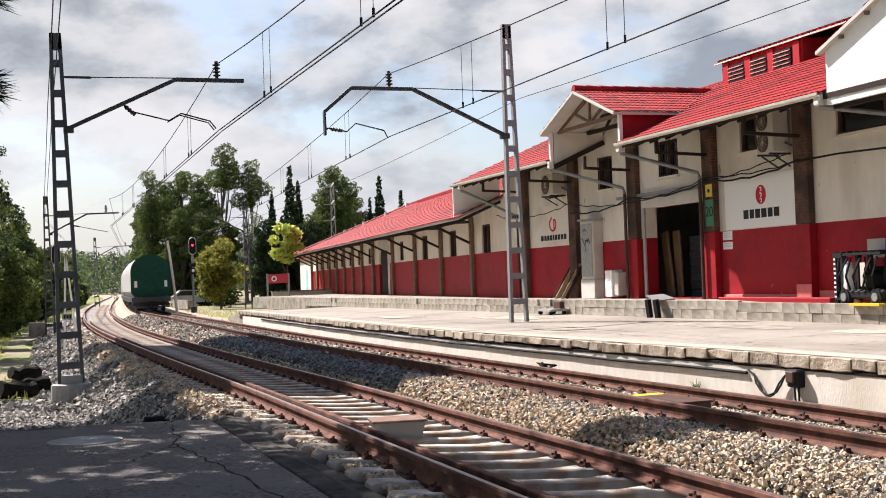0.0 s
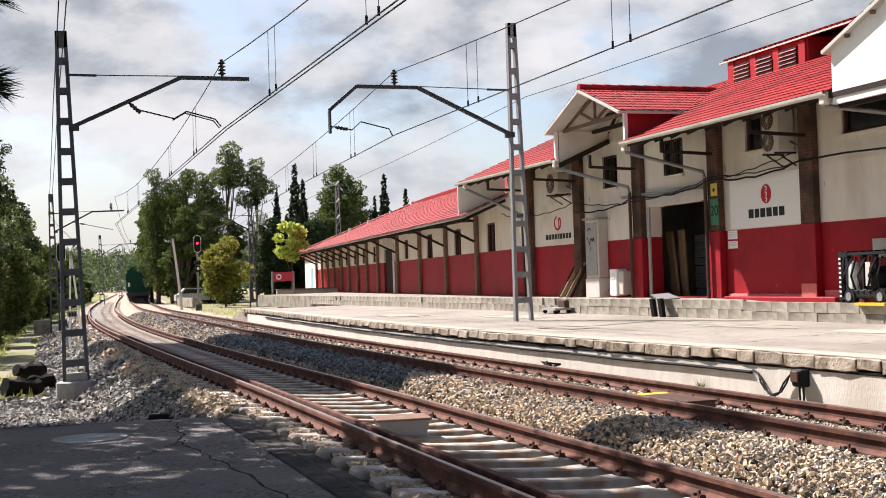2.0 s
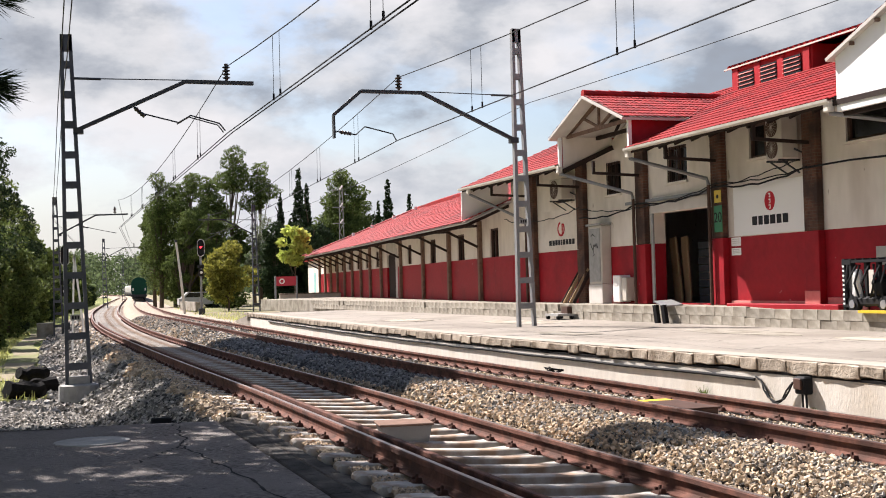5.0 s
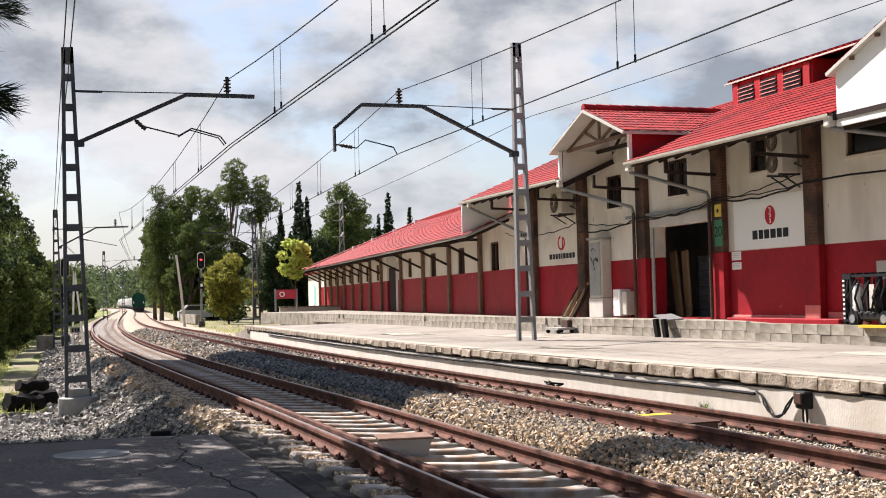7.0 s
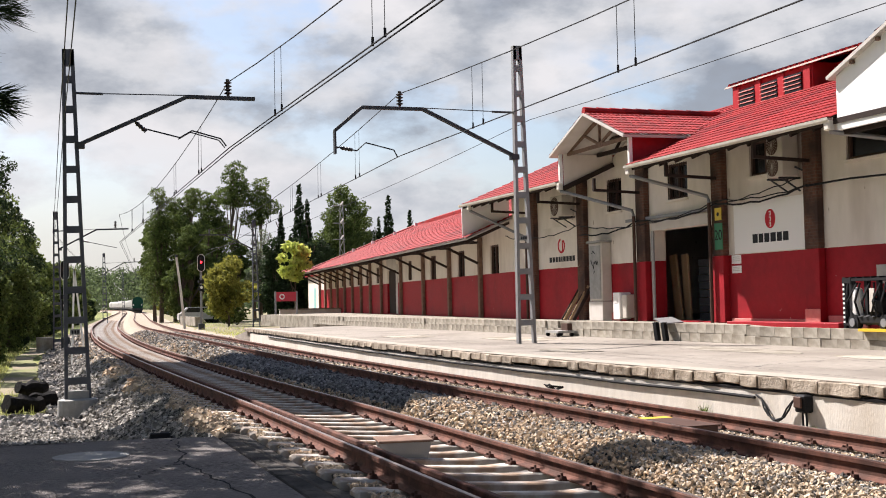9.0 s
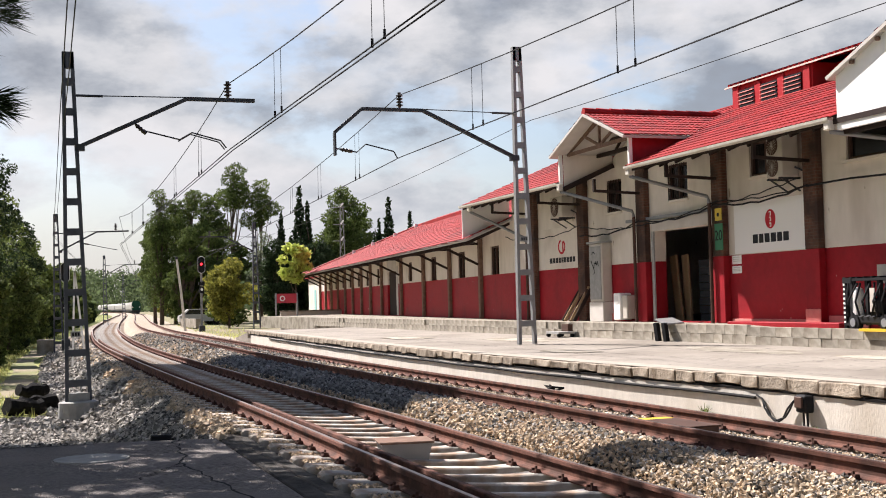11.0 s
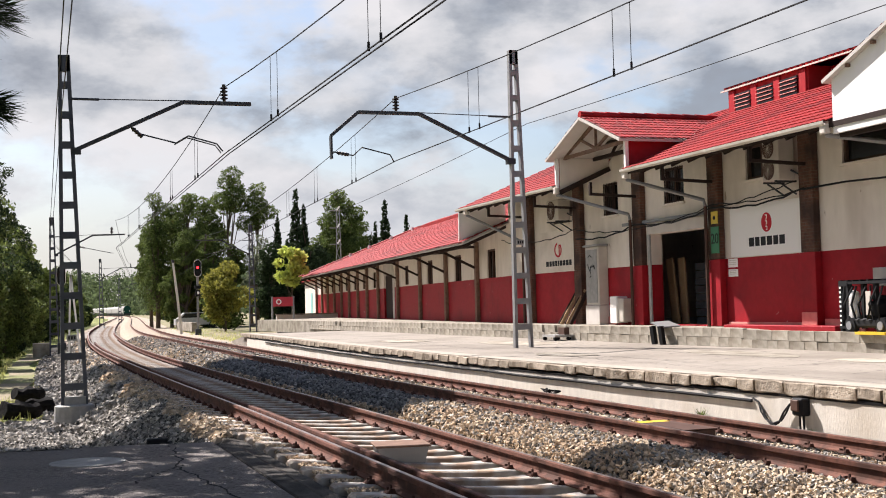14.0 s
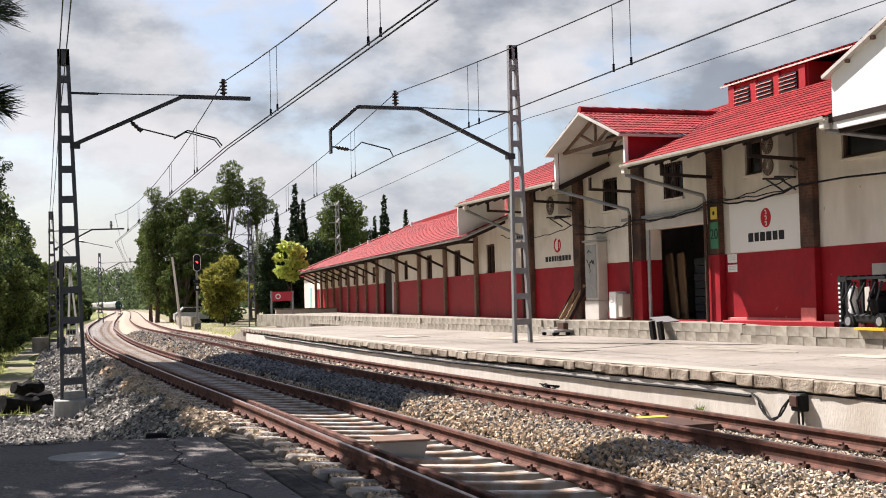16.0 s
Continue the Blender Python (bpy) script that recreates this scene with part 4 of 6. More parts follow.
    part("annexe_door", boxed(-0.02, -0.003, L1 + 2.4, L1 + 3.5, DOCK - 0.02, 2.7), "teal", h, "pale teal door")
    bm = bmesh.new()
    box(bm, -0.03, -0.002, 20.35, 20.78, DOCK, 3.45, bevel=0.006)
    box(bm, -0.03, -0.002, 20.79, 23.2, 3.205, 3.75, bevel=0.006)
    part("door_surround", bm, "old_board", h, "pale plaster door surround")
    part("back_wall", boxed(9.0, 9.3, L0, L1 + 7, 0, 4.2), "white", h)
    for a, b, c, d in wins:
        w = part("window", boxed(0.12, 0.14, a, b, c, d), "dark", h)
        bm = bmesh.new()
        for q in ((a, a + 0.06, c, d), (b - 0.06, b, c, d), (a + 0.06, b - 0.06, d - 0.06, d), ((a + b) / 2 - 0.025, (a + b) / 2 + 0.025, c, d - 0.06)):
            box(bm, 0.05, 0.118, *q)
        part("window_frame", bm, "frame", w)
    part("door", boxed(0.1, 0.14, *door[:2], *door[2:]), "wood", h, "dark wooden door")
    for s in S_POST:
        p = part("post", boxed(-0.14, -0.004, s - 0.13, s + 0.13, DOCK - 0.02, 3.9, bevel=0.01), "old_timber", h, "weathered brown eave post")
        bm = bmesh.new()
        beam(bm, (-0.15, s, 2.95), (-1.5, s, 3.62), 0.07, 0.09)
        beam(bm, (-0.15, s, 3.72), (-1.5, s, 3.68), 0.07, 0.09)
        part("strut", bm, "wood", p)
    zr, xr_ = 3.66, -1.62
    rx = 4.9
    ztop = zr + 0.425 * (rx - xr_)
    # hipped at the far end
    sr, se = 38.0, 46.6
    bm = bmesh.new()
    slab(bm, [(xr_, 0.2, zr), (rx, 0.2, ztop), (rx, sr, ztop), (xr_, se, zr)], 0.05)
    slab(bm, [(rx + 0.002, 0.2, ztop), (rx * 2 - xr_, 0.2, zr), (rx * 2 - xr_, se, zr), (rx + 0.002, sr, ztop)], 0.09)
    slab(bm, [(xr_, se + 0.002, zr), (rx, sr + 0.002, ztop), (rx * 2 - xr_, se + 0.002, zr)], 0.09)
    roof = part("roof", bm, "old_board", h, "red tiled hipped shed roof with pale boarded soffit")
    part("annexe_roof", boxed(-0.25, 6.2, se + 0.1, L1 + 7.2, 3.61, 3.68), "tile", h, "flat red annexe roof")

    def past_hip(p):
        return p.y > se - 0.1 - (p.x - xr_) * (se - sr) / (rx - xr_)
    tile_field("roof_tiles", (xr_ - 0.05, 0.2, zr + 0.03), (0, 1, 0), (1, 0, 0.425), int(se / 0.18), int((rx - xr_) * 1.0866 / 0.32), roof, past_hip, w=0.18)
    bm = bmesh.new()
    s = 0.2
    while s < sr:
        tube(bm, [(rx, s, ztop + 0.07), (rx, s + 0.42, ztop + 0.05)], 0.13, 7)
        s += 0.38
    a, b = Vector((rx, sr, ztop + 0.07)), Vector((xr_, se, zr + 0.07))
    for k in range(28):
        tube(bm, [a.lerp(b, k / 28), a.lerp(b, (k + 1.1) / 28) - Vector((0, 0, 0.02))], 0.12, 7)
    part("ridge_tiles", bm, "tile", roof, kind="stuff")
    bm = bmesh.new()
    beam(bm, (xr_ + 0.25, 0.2, zr - 0.1), (xr_ + 0.25, se, zr - 0.1), 0.06, 0.05)
    part("eave_beam", bm, "wood", roof)
    bm = bmesh.new()
    beam(bm, (xr_ + 0.05, 0, zr - 0.12), (0.2, 0, zr + 0.425 * 1.8 - 0.12), 0.06, 0.09)
    repeat("rafter", bm, "wood", roof, [0.6 + 0.8 * k for k in range(57)])
    # white vent caps below the hip, and a raised strip of tiles along the ridge
    for k in (0.05, 0.22, 0.4, 0.56):
        x, q = rx + (xr_ - rx) * k, sr + (se - sr) * k - 1.2
        bm = bmesh.new()
        tube(bm, [(x, q, ztop - (rx - x) * 0.425), (x, q, ztop - (rx - x) * 0.425 + 0.28)], 0.1, 8)
        part("vent_pipe", bm, "board", roof, "short white vent pipe")
    bm = bmesh.new()
    slab(bm, [(rx - 0.6, 8.0, ztop + 0.02), (rx, 8.0, ztop + 0.24), (rx, 33, ztop + 0.24), (rx - 0.6, 33, ztop + 0.02)], 0.3)
    part("ridge_vent", bm, "tile", roof, "raised tiled ridge vent")
    # closing panel where the taller canopy ends
    bm = bmesh.new()
    slab(bm, [(-1.66, 0.62, ZG - 0.08), (-1.66, 0.62, 3.72), (0.0, 0.62, 4.42), (0.0, 0.62, ZG + 0.45)], 0.05, (0, -1, 0))
    part("canopy_end_panel", bm, "board", h, "white closing panel of the taller canopy")


def make_dock():
    d = thing("loading_dock", label="concrete-block loading dock along the warehouse front", category="loading dock", kind="structure")
    bm = bmesh.new()
    ys = [8 + i * 2 for i in range(35)]
    rows = [[bm.verts.new(p) for p in ((dock_x(y) + 0.05, y, 0.3), (dock_x(y) + 0.05, y, DOCK - 0.03 - (0.07 if y < 23 else 0)), (30, y, DOCK - 0.03 - (0.07 if y < 23 else 0)))] for y in ys]
    for a, b in zip(rows, rows[1:]):
        for k in range(2):
            bm.faces.new((a[k], a[k + 1], b[k + 1], b[k]))
    part("dock_body", bm, "dock", d)
    rng = random.Random(3)
    meshes = []
    for k in range(6):
        n = (0.42, 0.5, 0.36, 0.46, 0.4, 0.55)[k]
        b = boxed(-0.008, 0.1, 0.002, n - 0.002, 0.002, 0.206, bevel=0.006)
        for v in b.verts:
            v.co.x += rng.uniform(-0.006, 0.006)
        me = bpy.data.meshes.new("block")
        b.to_mesh(me), b.free()
        me.materials.append(M["dock"])
        meshes.append((n, me))
    for course in range(2):
        y = 15.0 + course * 0.2
        while y < 62:
            n, me = meshes[rng.randrange(6)]
            if course and rng.random() < 0.06:
                y += n
                continue
            z = PLAT + course * 0.207 + (-0.03 if y < 23 else 0)
            ob = new("block", me)
            ob.parent = d
            ob.matrix_basis = Matrix.Translation((dock_x(y) + rng.uniform(-0.006, 0.006), y, z - 0.002)) @ Matrix.Rotation(0.02, 4, "Z")
            y += n


# ---- overhead line ----
def mast_mesh(bm, height, w0, w1, m=Matrix()):
    """Two channel legs joined by flat battens."""
    for s in (-1, 1):
        a, b = m @ Vector((s * w0, 0, 0)), m @ Vector((s * w1, 0, height))
        beam(bm, a, b, 0.075, 0.14, (0, 1, 0))
    z, k = 0.5, 0
    while z < height:
        w = w0 + (w1 - w0) * z / height
        for f in (-0.06, 0.06):
            box(bm, -w, w, f - 0.006, f + 0.006, z - 0.07, z + 0.07, m)
        z += 0.62
    box(bm, -w1 - 0.03, w1 + 0.03, -0.07, 0.07, height - 0.34, height, m)


def insulator(bm, m, n=4, r=0.085):
    prof = [(0.03, 0.0)]
    for k in range(n):
        z = 0.03 + k * 0.075
        prof += [(0.035, z), (r, z + 0.02), (r, z + 0.035), (0.035, z + 0.055)]
    prof += [(0.04, 0.03 + n * 0.075), (0.04, 0.06 + n * 0.075)]
    lathe(bm, prof, 10, m)


def make_masts():
    # the platform mast and the one across the tracks, each with its bent cantilever
    lean = Matrix.Rotation(radians(-0.7), 4, "Y")
    a = thing("catenary_mast", Matrix.Translation((11.5, 27.9, PLAT)) @ lean, "grey steel lattice catenary mast standing on the platform", "mast", "catenary masts")
    bm = bmesh.new()
    mast_mesh(bm, 7.25, 0.20, 0.075)
    part("lattice_post", bm, "steel", a)
    arm_to(a, [(-0.15, 4.55), (-2.45, 5.66), (-3.95, 5.68), (-4.62, 5.12), (-4.62, 4.58)], (-3.02, 5.68), (-0.1, 5.62), [(-4.62, 4.75), (-4.1, 4.66), (-3.88, 4.85), (-3.2, 4.68), (-3.12, 4.52)])
    b = thing("catenary_mast", Matrix.Translation((1.0, 26.5, -0.36)) @ Matrix.Rotation(radians(-1.1), 4, "Y"), "grey steel lattice catenary mast on a concrete footing in the ballast", "mast", "catenary masts")
    bm = bmesh.new()
    mast_mesh(bm, 7.32, 0.23, 0.08)
    part("lattice_post", bm, "mast", b)
    bm = bmesh.new()
    lathe(bm, [(0.42, -0.25), (0.40, 0.12), (0.34, 0.14)], 18)
    box(bm, -0.2, 0.22, -0.12, 0.12, 0.14, 0.3)
    part("footing", bm, "concrete", b, "round concrete footing")
    arm_to(b, [(0.18, 5.36), (2.4, 6.37), (3.84, 6.34)], (3.27, 6.36), (0.1, 6.42), [(1.28, 5.86), (1.45, 5.7), (2.22, 5.5), (2.48, 5.65), (3.08, 5.48), (3.2, 5.32)], double=True)
    for mast, x, z in ((a, -0.02, 2.55), (b, -0.02, 1.5)):
        pl = part("number_plate", boxed(x - 0.1, x + 0.1, -0.1, -0.085, z - 0.06, z + 0.06), "concrete", mast, "grey number plate with dark bars")
        bm = bmesh.new()
        for k in range(3):
            box(bm, x - 0.07 + k * 0.055, x - 0.035 + k * 0.055, -0.104, -0.1005, z - 0.035, z + 0.035)
        part("number_bars", bm, "ink", pl)
    # far masts
    for x, y, z, hgt, s in ((1.55, 66, -0.5, 7.05, 1), (14.5, 82, 0.1, 7.1, -1), (7.5, 128, 0, 7.0, 1), (14.5, 200, 0, 7.0, 1)):
        c = thing("catenary_mast", Matrix.Translation((x, y, z)) @ lean, "distant grey steel catenary mast beside the curve", "mast", "catenary masts")
        bm = bmesh.new()
        mast_mesh(bm, hgt, 0.22, 0.08)
        part("lattice_post", bm, "mast", c)
        arm_to(c, [(s * 0.18, hgt - 1.9), (s * 2.0, hgt - 0.95), (s * 3.6, hgt - 0.93)], (s * 2.95, hgt - 0.93), (s * 0.1, hgt - 1.0), [(s * 1.0, hgt - 1.45), (s * 2.3, hgt - 1.75), (s * 3.0, hgt - 1.9)])


def arm_to(mast, pts, ins, tie, reg, double=False):
    bm = bmesh.new()
    for p, q in zip(pts, pts[1:]):
        for f in (-0.035, 0.035):
            beam(bm, (p[0], f, p[1]), (q[0], f, q[1]), 0.045, 0.075)
    box(bm, pts[0][0] - 0.1, pts[0][0] + 0.1, -0.09, 0.09, pts[0][1] - 0.09, pts[0][1] + 0.04)
    arm = part("cantilever", bm, "darksteel", mast, "dark bent steel cantilever")
    bm = bmesh.new()
    knee = pts[1]
    tube(bm, [(tie[0], 0, tie[1]), (knee[0], 0, knee[1] + 0.03)], 0.012, 5)
    tube(bm, [(tie[0], 0, tie[1]), (tie[0] + 0.25 * (knee[0] - tie[0]), 0, tie[1] + 0.25 * (knee[1] - tie[1]))], 0.028, 5)
    part("tie_rod", bm, "darksteel", arm)
    bm = bmesh.new()
    insulator(bm, Matrix.Translation((ins[0], 0, ins[1] + 0.04)))
    part("insulator", bm, "ceramic", arm, "stacked dark ceramic insulator")
    bm = bmesh.new()
    p = [(q[0], 0, q[1]) for q in reg]
    tube(bm, p, 0.017, 5)
    if double:
        tube(bm, [(q[0] - 0.02, 0.12, q[1] - 0.02) for q in reg[2:]], 0.014, 5)
    part("steady_arm", bm, "darksteel", arm)
    bm = bmesh.new()
    d = Vector(p[1]) - Vector(p[0])
    insulator(bm, Matrix.Translation(Vector(p[0]) + d * 0.25) @ d.to_track_quat("Z", "Y").to_matrix().to_4x4(), 3, 0.05)
    part("stay_insulator", bm, "ceramic", arm)


def hung(bm, pts, sag, r):
    """A wire through supports, sagging between them."""
    line = []
    for a, b in zip(pts, pts[1:]):
        a, b = Vector(a), Vector(b)
        for i in range(12):
            t = i / 12
            line.append(a.lerp(b, t) - Vector((0, 0, sag * 4 * t * (1 - t))))
    line.append(Vector(pts[-1]))
    tube(bm, line, r, 5)


def make_wires():
    left = [(4.72, -12, 0), (4.15, 26.5, 0), (4.62, 66, 0), (10.4, 128, 0), (16.6, 200, 0)]
    right = [(9.0, -12, 0), (8.4, 27.9, 0), (11.5, 82, 0), (20, 200, 0)]
    for pts, zc, zm, sag, label in ((left, 4.98, 6.4, 0.64, "left"), (right, 5.05, 6.52, 0.58, "right")):
        w = thing("overhead_line", label="thin dark overhead contact and messenger wires over the track", category="overhead line", group="overhead lines")
        bm = bmesh.new()
        hung(bm, [(x, y, zc) for x, y, _ in pts], 0.0, 0.012)
        if label == "left":
            hung(bm, [(x + 0.09, y, zc) for x, y, _ in pts], 0.0, 0.012)
        part("contact_wire", bm, "wire", w)
        bm = bmesh.new()
        hung(bm, [(x, y, zm) for x, y, _ in pts], sag, 0.011)
        part("messenger_wire", bm, "wire", w)
        y0 = pts[1][1]
        for y in [y0 + d + o for d in (-23.8, -17.5, -11.3, -5.1, 5.1, 11.3, 17.5, 23.8, 30) for o in (-0.28, 0.28)]:
            (xa, ya, _), (xb, yb, _) = (pts[0], pts[1]) if y < y0 else (pts[1], pts[2])
            t = (y - ya) / (yb - ya)
            x = xa + (xb - xa) * t
            bm = bmesh.new()
            tube(bm, [(x, y, zc), (x, y, zm - sag * 4 * t * (1 - t))], 0.0065, 4)
            tube(bm, [(x, y, zc - 0.02), (x, y, zc + 0.1)], 0.02, 5)
            part("dropper", bm, "wire", w)
    f = thing("feeder_wire", label="thin feeder wires running past the masts", category="wire", group="overhead lines")
    bm = bmesh.new()
    hung(bm, [(11.8, -12, 6.1), (11.75, 27.9, 6.0), (14.3, 82, 6.0), (24, 200, 6)], 0.3, 0.008)
    part("wire", bm, "wire", f)
    for x, z in ((0.68, 5.46), (0.77, 5.44)):
        bm = bmesh.new()
        hung(bm, [(x - 0.63, -12, z), (x, 26.5, z), (x + 0.64, 66, z), (x + 5.6, 128, z)], 0.25, 0.009)
        part("wire", bm, "wire", f)


# ---- freight train ----
def make_wagon(tail):
    w = thing("hopper_wagon", label="dark green round-topped freight wagon at the tail of the train" if tail else "grey round-topped freight wagon in the train", category="wagon", group="freight train")
    half, zb, zs, zt = 1.2, 1.12, 2.75, 3.8
    prof = [(-half * 0.82, zb), (-half, zb + 0.35), (-half, zs)]
    for i in range(1, 12):
        a = math.pi * (1 - i / 12)
        prof.append((half * math.cos(a), zs + (zt - zs) * math.sin(a)))
    prof += [(half, zs), (half, zb + 0.35), (half * 0.82, zb)]
    st = [((0, y, 0), (1, 0, 0), (0, 0, 1)) for y in (0.5, 13.5)]
    body = mesh_part("body", sweep(prof, st), "green_wagon" if tail else "grey_wagon", w)
    rim = [(x * 1.03, 2.5 + (z - 2.5) * 1.03) for x, z in prof]
    mesh_part("end_rim", sweep(rim, [((0, y, 0), (1, 0, 0), (0, 0, 1)) for y in (0.42, 0.55)]), "green_wagon" if tail else "grey_wagon", body)
    if tail:
        mesh_part("side_cover", sweep([(x * 1.015, z * 1.004) for x, z in prof], [((0, y, 0), (1, 0, 0), (0, 0, 1)) for y in (1.2, 13.4)]), "grey_wagon", body, "pale grey sliding side cover")
    part("underframe", boxed(-1.2, 1.2, 0.2, 13.8, 0.82, 1.13), "darksteel", w)
    for x in (-0.95, 0.95):
        bm = bmesh.new()
        lathe(bm, [(0.06, 0), (0.06, 0.35), (0.22, 0.36), (0.22, 0.42)], 12, Matrix.Translation((x, 0.2, 0.98)) @ Matrix.Rotation(radians(90), 4, "X"))
        part("buffer", bm, "darksteel", w)
    for x in (-0.93, 0.93) if tail else ():
        part("tail_plate", boxed(x - 0.09, x + 0.09, 0.40, 0.418, 1.75, 2.15), "signwhite", w, "white reflective tail marker")
    bm = bmesh.new()
    for z in (1.5, 2.35, 2.75):
        box(bm, -half * 0.95, half * 0.95, 0.385, 0.419, z - 0.03, z + 0.03)
    for x in (-0.45, 0.45):
        box(bm, x - 0.03, x + 0.03, 0.388, 0.416, 1.2, 3.4)
    part("end_ribs", bm, "green_wagon" if tail else "grey_wagon", body)
    part("coupling", boxed(-0.12, 0.12, -0.2, 0.2, 0.85, 1.08), "darksteel", w)
    part("end_step", boxed(-1.1, 1.1, 0.1, 0.4, 0.45, 0.52), "darksteel", w)
    for y in (2.0, 3.8, 10.2, 12.0):
        bm = bmesh.new()
        for x in (-0.87, 0.87):
            lathe(bm, [(0.08, -0.07), (0.46, -0.06), (0.46, 0.05), (0.08, 0.07)], 16, Matrix.Translation((x, y, 0.63)) @ Matrix.Rotation(radians(90), 4, "Y"))
        lathe(bm, [(0.07, -0.9), (0.07, 0.9)], 8, Matrix.Translation((0, y, 0.63)) @ Matrix.Rotation(radians(90), 4, "Y"))
        part("wheelset", bm, "darksteel", w)
    for y in (2.9, 11.1):
        part("bogie_frame", boxed(-1.08, 1.08, y - 1.3, y + 1.3, 0.55, 0.8), "darksteel", w)
    return w


RUN = [(0, 80), (1, 105), (2.5, 141), (4.2, 181), (6.5, 235), (8.5, 284), (10.5, 340), (12.5, 400), (14.5, 465), (16, 518)]


def run_at(t):
    return curve_at(RUN, t)


WAGONS = []


def make_train():
    WAGONS.append(make_wagon(True))
    one = make_wagon(False)
    WAGONS.append(one)
    for k in range(18):
        WAGONS.append(copy_thing(one, Matrix()))


def motions():
    for k, w in enumerate(WAGONS):
        rows = []
        for i in range(33):
            t = i * 0.5
            y = run_at(t) + k * 14.3
            y = min(y, 800 + k)
            d = math.atan2(xr(y + 7) - xr(y), 7)
            rows.append((t, Matrix.Translation((xr(y) - 0.15, y, CANT * GAUGE / 2 * 0.6)) @ Matrix.Rotation(-d, 4, "Z")))
        walk(w, rows)


# ---- vegetation ----
def leaf_cloud(blobs, count, size, seed, flat=0.55):
    """Quads scattered in ellipsoid shells (x, y, z, rx, ry, rz); leaves face all ways."""
    rng = np.random.default_rng(seed)
    vol = np.array([b[3] * b[4] * b[5] for b in blobs]) ** 0.7
    pick = rng.choice(len(blobs), count, p=vol / vol.sum())
    b = np.array(blobs)[pick]
    d = rng.normal(size=(count, 3))
    d /= np.linalg.norm(d, axis=1, keepdims=True)
    rad = rng.uniform(flat, 1.06, count) ** 0.7
    lump = 1 + 0.22 * np.sin(d[:, 0] * 5 + pick) * np.cos(d[:, 2] * 6 + pick * 2)
    p = b[:, :3] + d * b[:, 3:] * (rad * lump)[:, None]
    s = size * rng.uniform(0.5, 1.4, count)
    a1 = rng.normal(size=(count, 3))
    a1 /= np.linalg.norm(a1, axis=1, keepdims=True)
    a2 = np.cross(a1, rng.normal(size=(count, 3)))
    a2 /= np.linalg.norm(a2, axis=1, keepdims=True)
    q = np.stack([p - a1 * s[:, None], p + a2 * 0.45 * s[:, None], p + a1 * s[:, None], p - a2 * 0.45 * s[:, None]], 1)
    return q.reshape(-1, 3), np.arange(count * 4).reshape(-1, 4)


def tree(pos, height, blobs, count, size, leaf, seed, label, category="tree", trunk=0.2, name="tree", limbs=5):
    """Blobs are given as shares of the height: x, y, z centre and radii."""
    t = thing(name, Matrix.Translation(pos), label, category)
    rng = random.Random(seed)
    bb = [tuple(v * height for v in b) for b in blobs]
    bm = bmesh.new()
    top = max(b[2] for b in bb)
    bend = [(rng.uniform(-0.1, 0.1) * i, rng.uniform(-0.1, 0.1) * i, top * i / 5) for i in range(6)]
    bend[0] = (0, 0, -0.3)
    tube(bm, bend, trunk, 8, trunk * 0.25)
    for b in bb[:limbs]:
        z0 = max(0.2 * height, b[2] - 0.25 * height)
        k = min(5, max(1, int(z0 / top * 5)))
        tube(bm, [bend[k], ((bend[k][0] + b[0]) / 2, (bend[k][1] + b[1]) / 2, (bend[k][2] + b[2]) / 2 - 0.02 * height), b[:3]], trunk * 0.4, 6, trunk * 0.08)
    part("trunk", bm, "bark", t)
    v, f = leaf_cloud(bb, count, size, seed)
    quads("crown", v, f, leaf, t)
    return t


def crown(seed, n, spread, z0, z1, r):
    rng = random.Random(seed)
    out = []
    for i in range(n):
        z = z0 + (z1 - z0) * (i + 0.5) / n
        taper = 1 - 0.55 * abs((z - (z0 + z1) / 2) / ((z1 - z0) / 2))
        a = rng.uniform(0, 6.28)
        q = spread * taper * math.sqrt(rng.random())
        rr = r * rng.uniform(0.7, 1.25)
        out.append((q * math.cos(a), q * math.sin(a), z, rr, rr, rr * 0.75))
    return out


def clumps(seed, n, spread, z0, z1, r, rounded=False):
    """Separate flattened clumps of needles, wide in the middle of the crown and narrow at its top."""
    rng = random.Random(seed)
    out, tries = [], 0
    while len(out) < n and tries < 4000:
        tries += 1
        z = rng.uniform(z0, z1)
        t = (z - z0) / (z1 - z0)
        q = spread * (0.55 + 0.45 * math.sin(math.pi * min(1, 0.25 + t))) * (1 - 0.55 * t) * math.sqrt(rng.random()) * 1.25
        if rounded:
            q = spread * math.sqrt(max(0.04, 1 - (2 * t - 0.9) ** 2)) * math.sqrt(rng.random())
        a = rng.uniform(0, 6.28)
        rr = r * rng.uniform(0.65, 1.2) * (1.05 - 0.3 * t)
        c = (q * math.cos(a), q * math.sin(a), z - rr * 0.4, rr, rr, rr * 0.72)
        if all(math.dist(c[:3], o[:3]) > 0.78 * max(rr, o[3]) for o in out):
            out.append(c)
    return out


def at(xn, y):
    """Ground place from the share x / y of its bearing."""
    return (xn * y, y, 0.0)


def make_trees():
    # pines behind the signal: dense ones towards the track, open ones with bare limbs behind
    for i, (xn, y, h, n, sp) in enumerate(((0.1015, 128, 14.0, 34, 0.085), (0.1125, 131, 13.4, 30, 0.085), (0.0965, 133, 11.0, 18, 0.08), (0.117, 122, 7.0, 22, 0.14))):
        tree(at(xn, y), h, clumps(i + 3, n, sp, (0.2, 0.12, 0.42, 0.1)[i], 0.96, 0.085, True), 22000, 0.095, "leaf_pine", i + 1, "dense green Aleppo pine beside the line", "pine tree", 0.24, limbs=14)
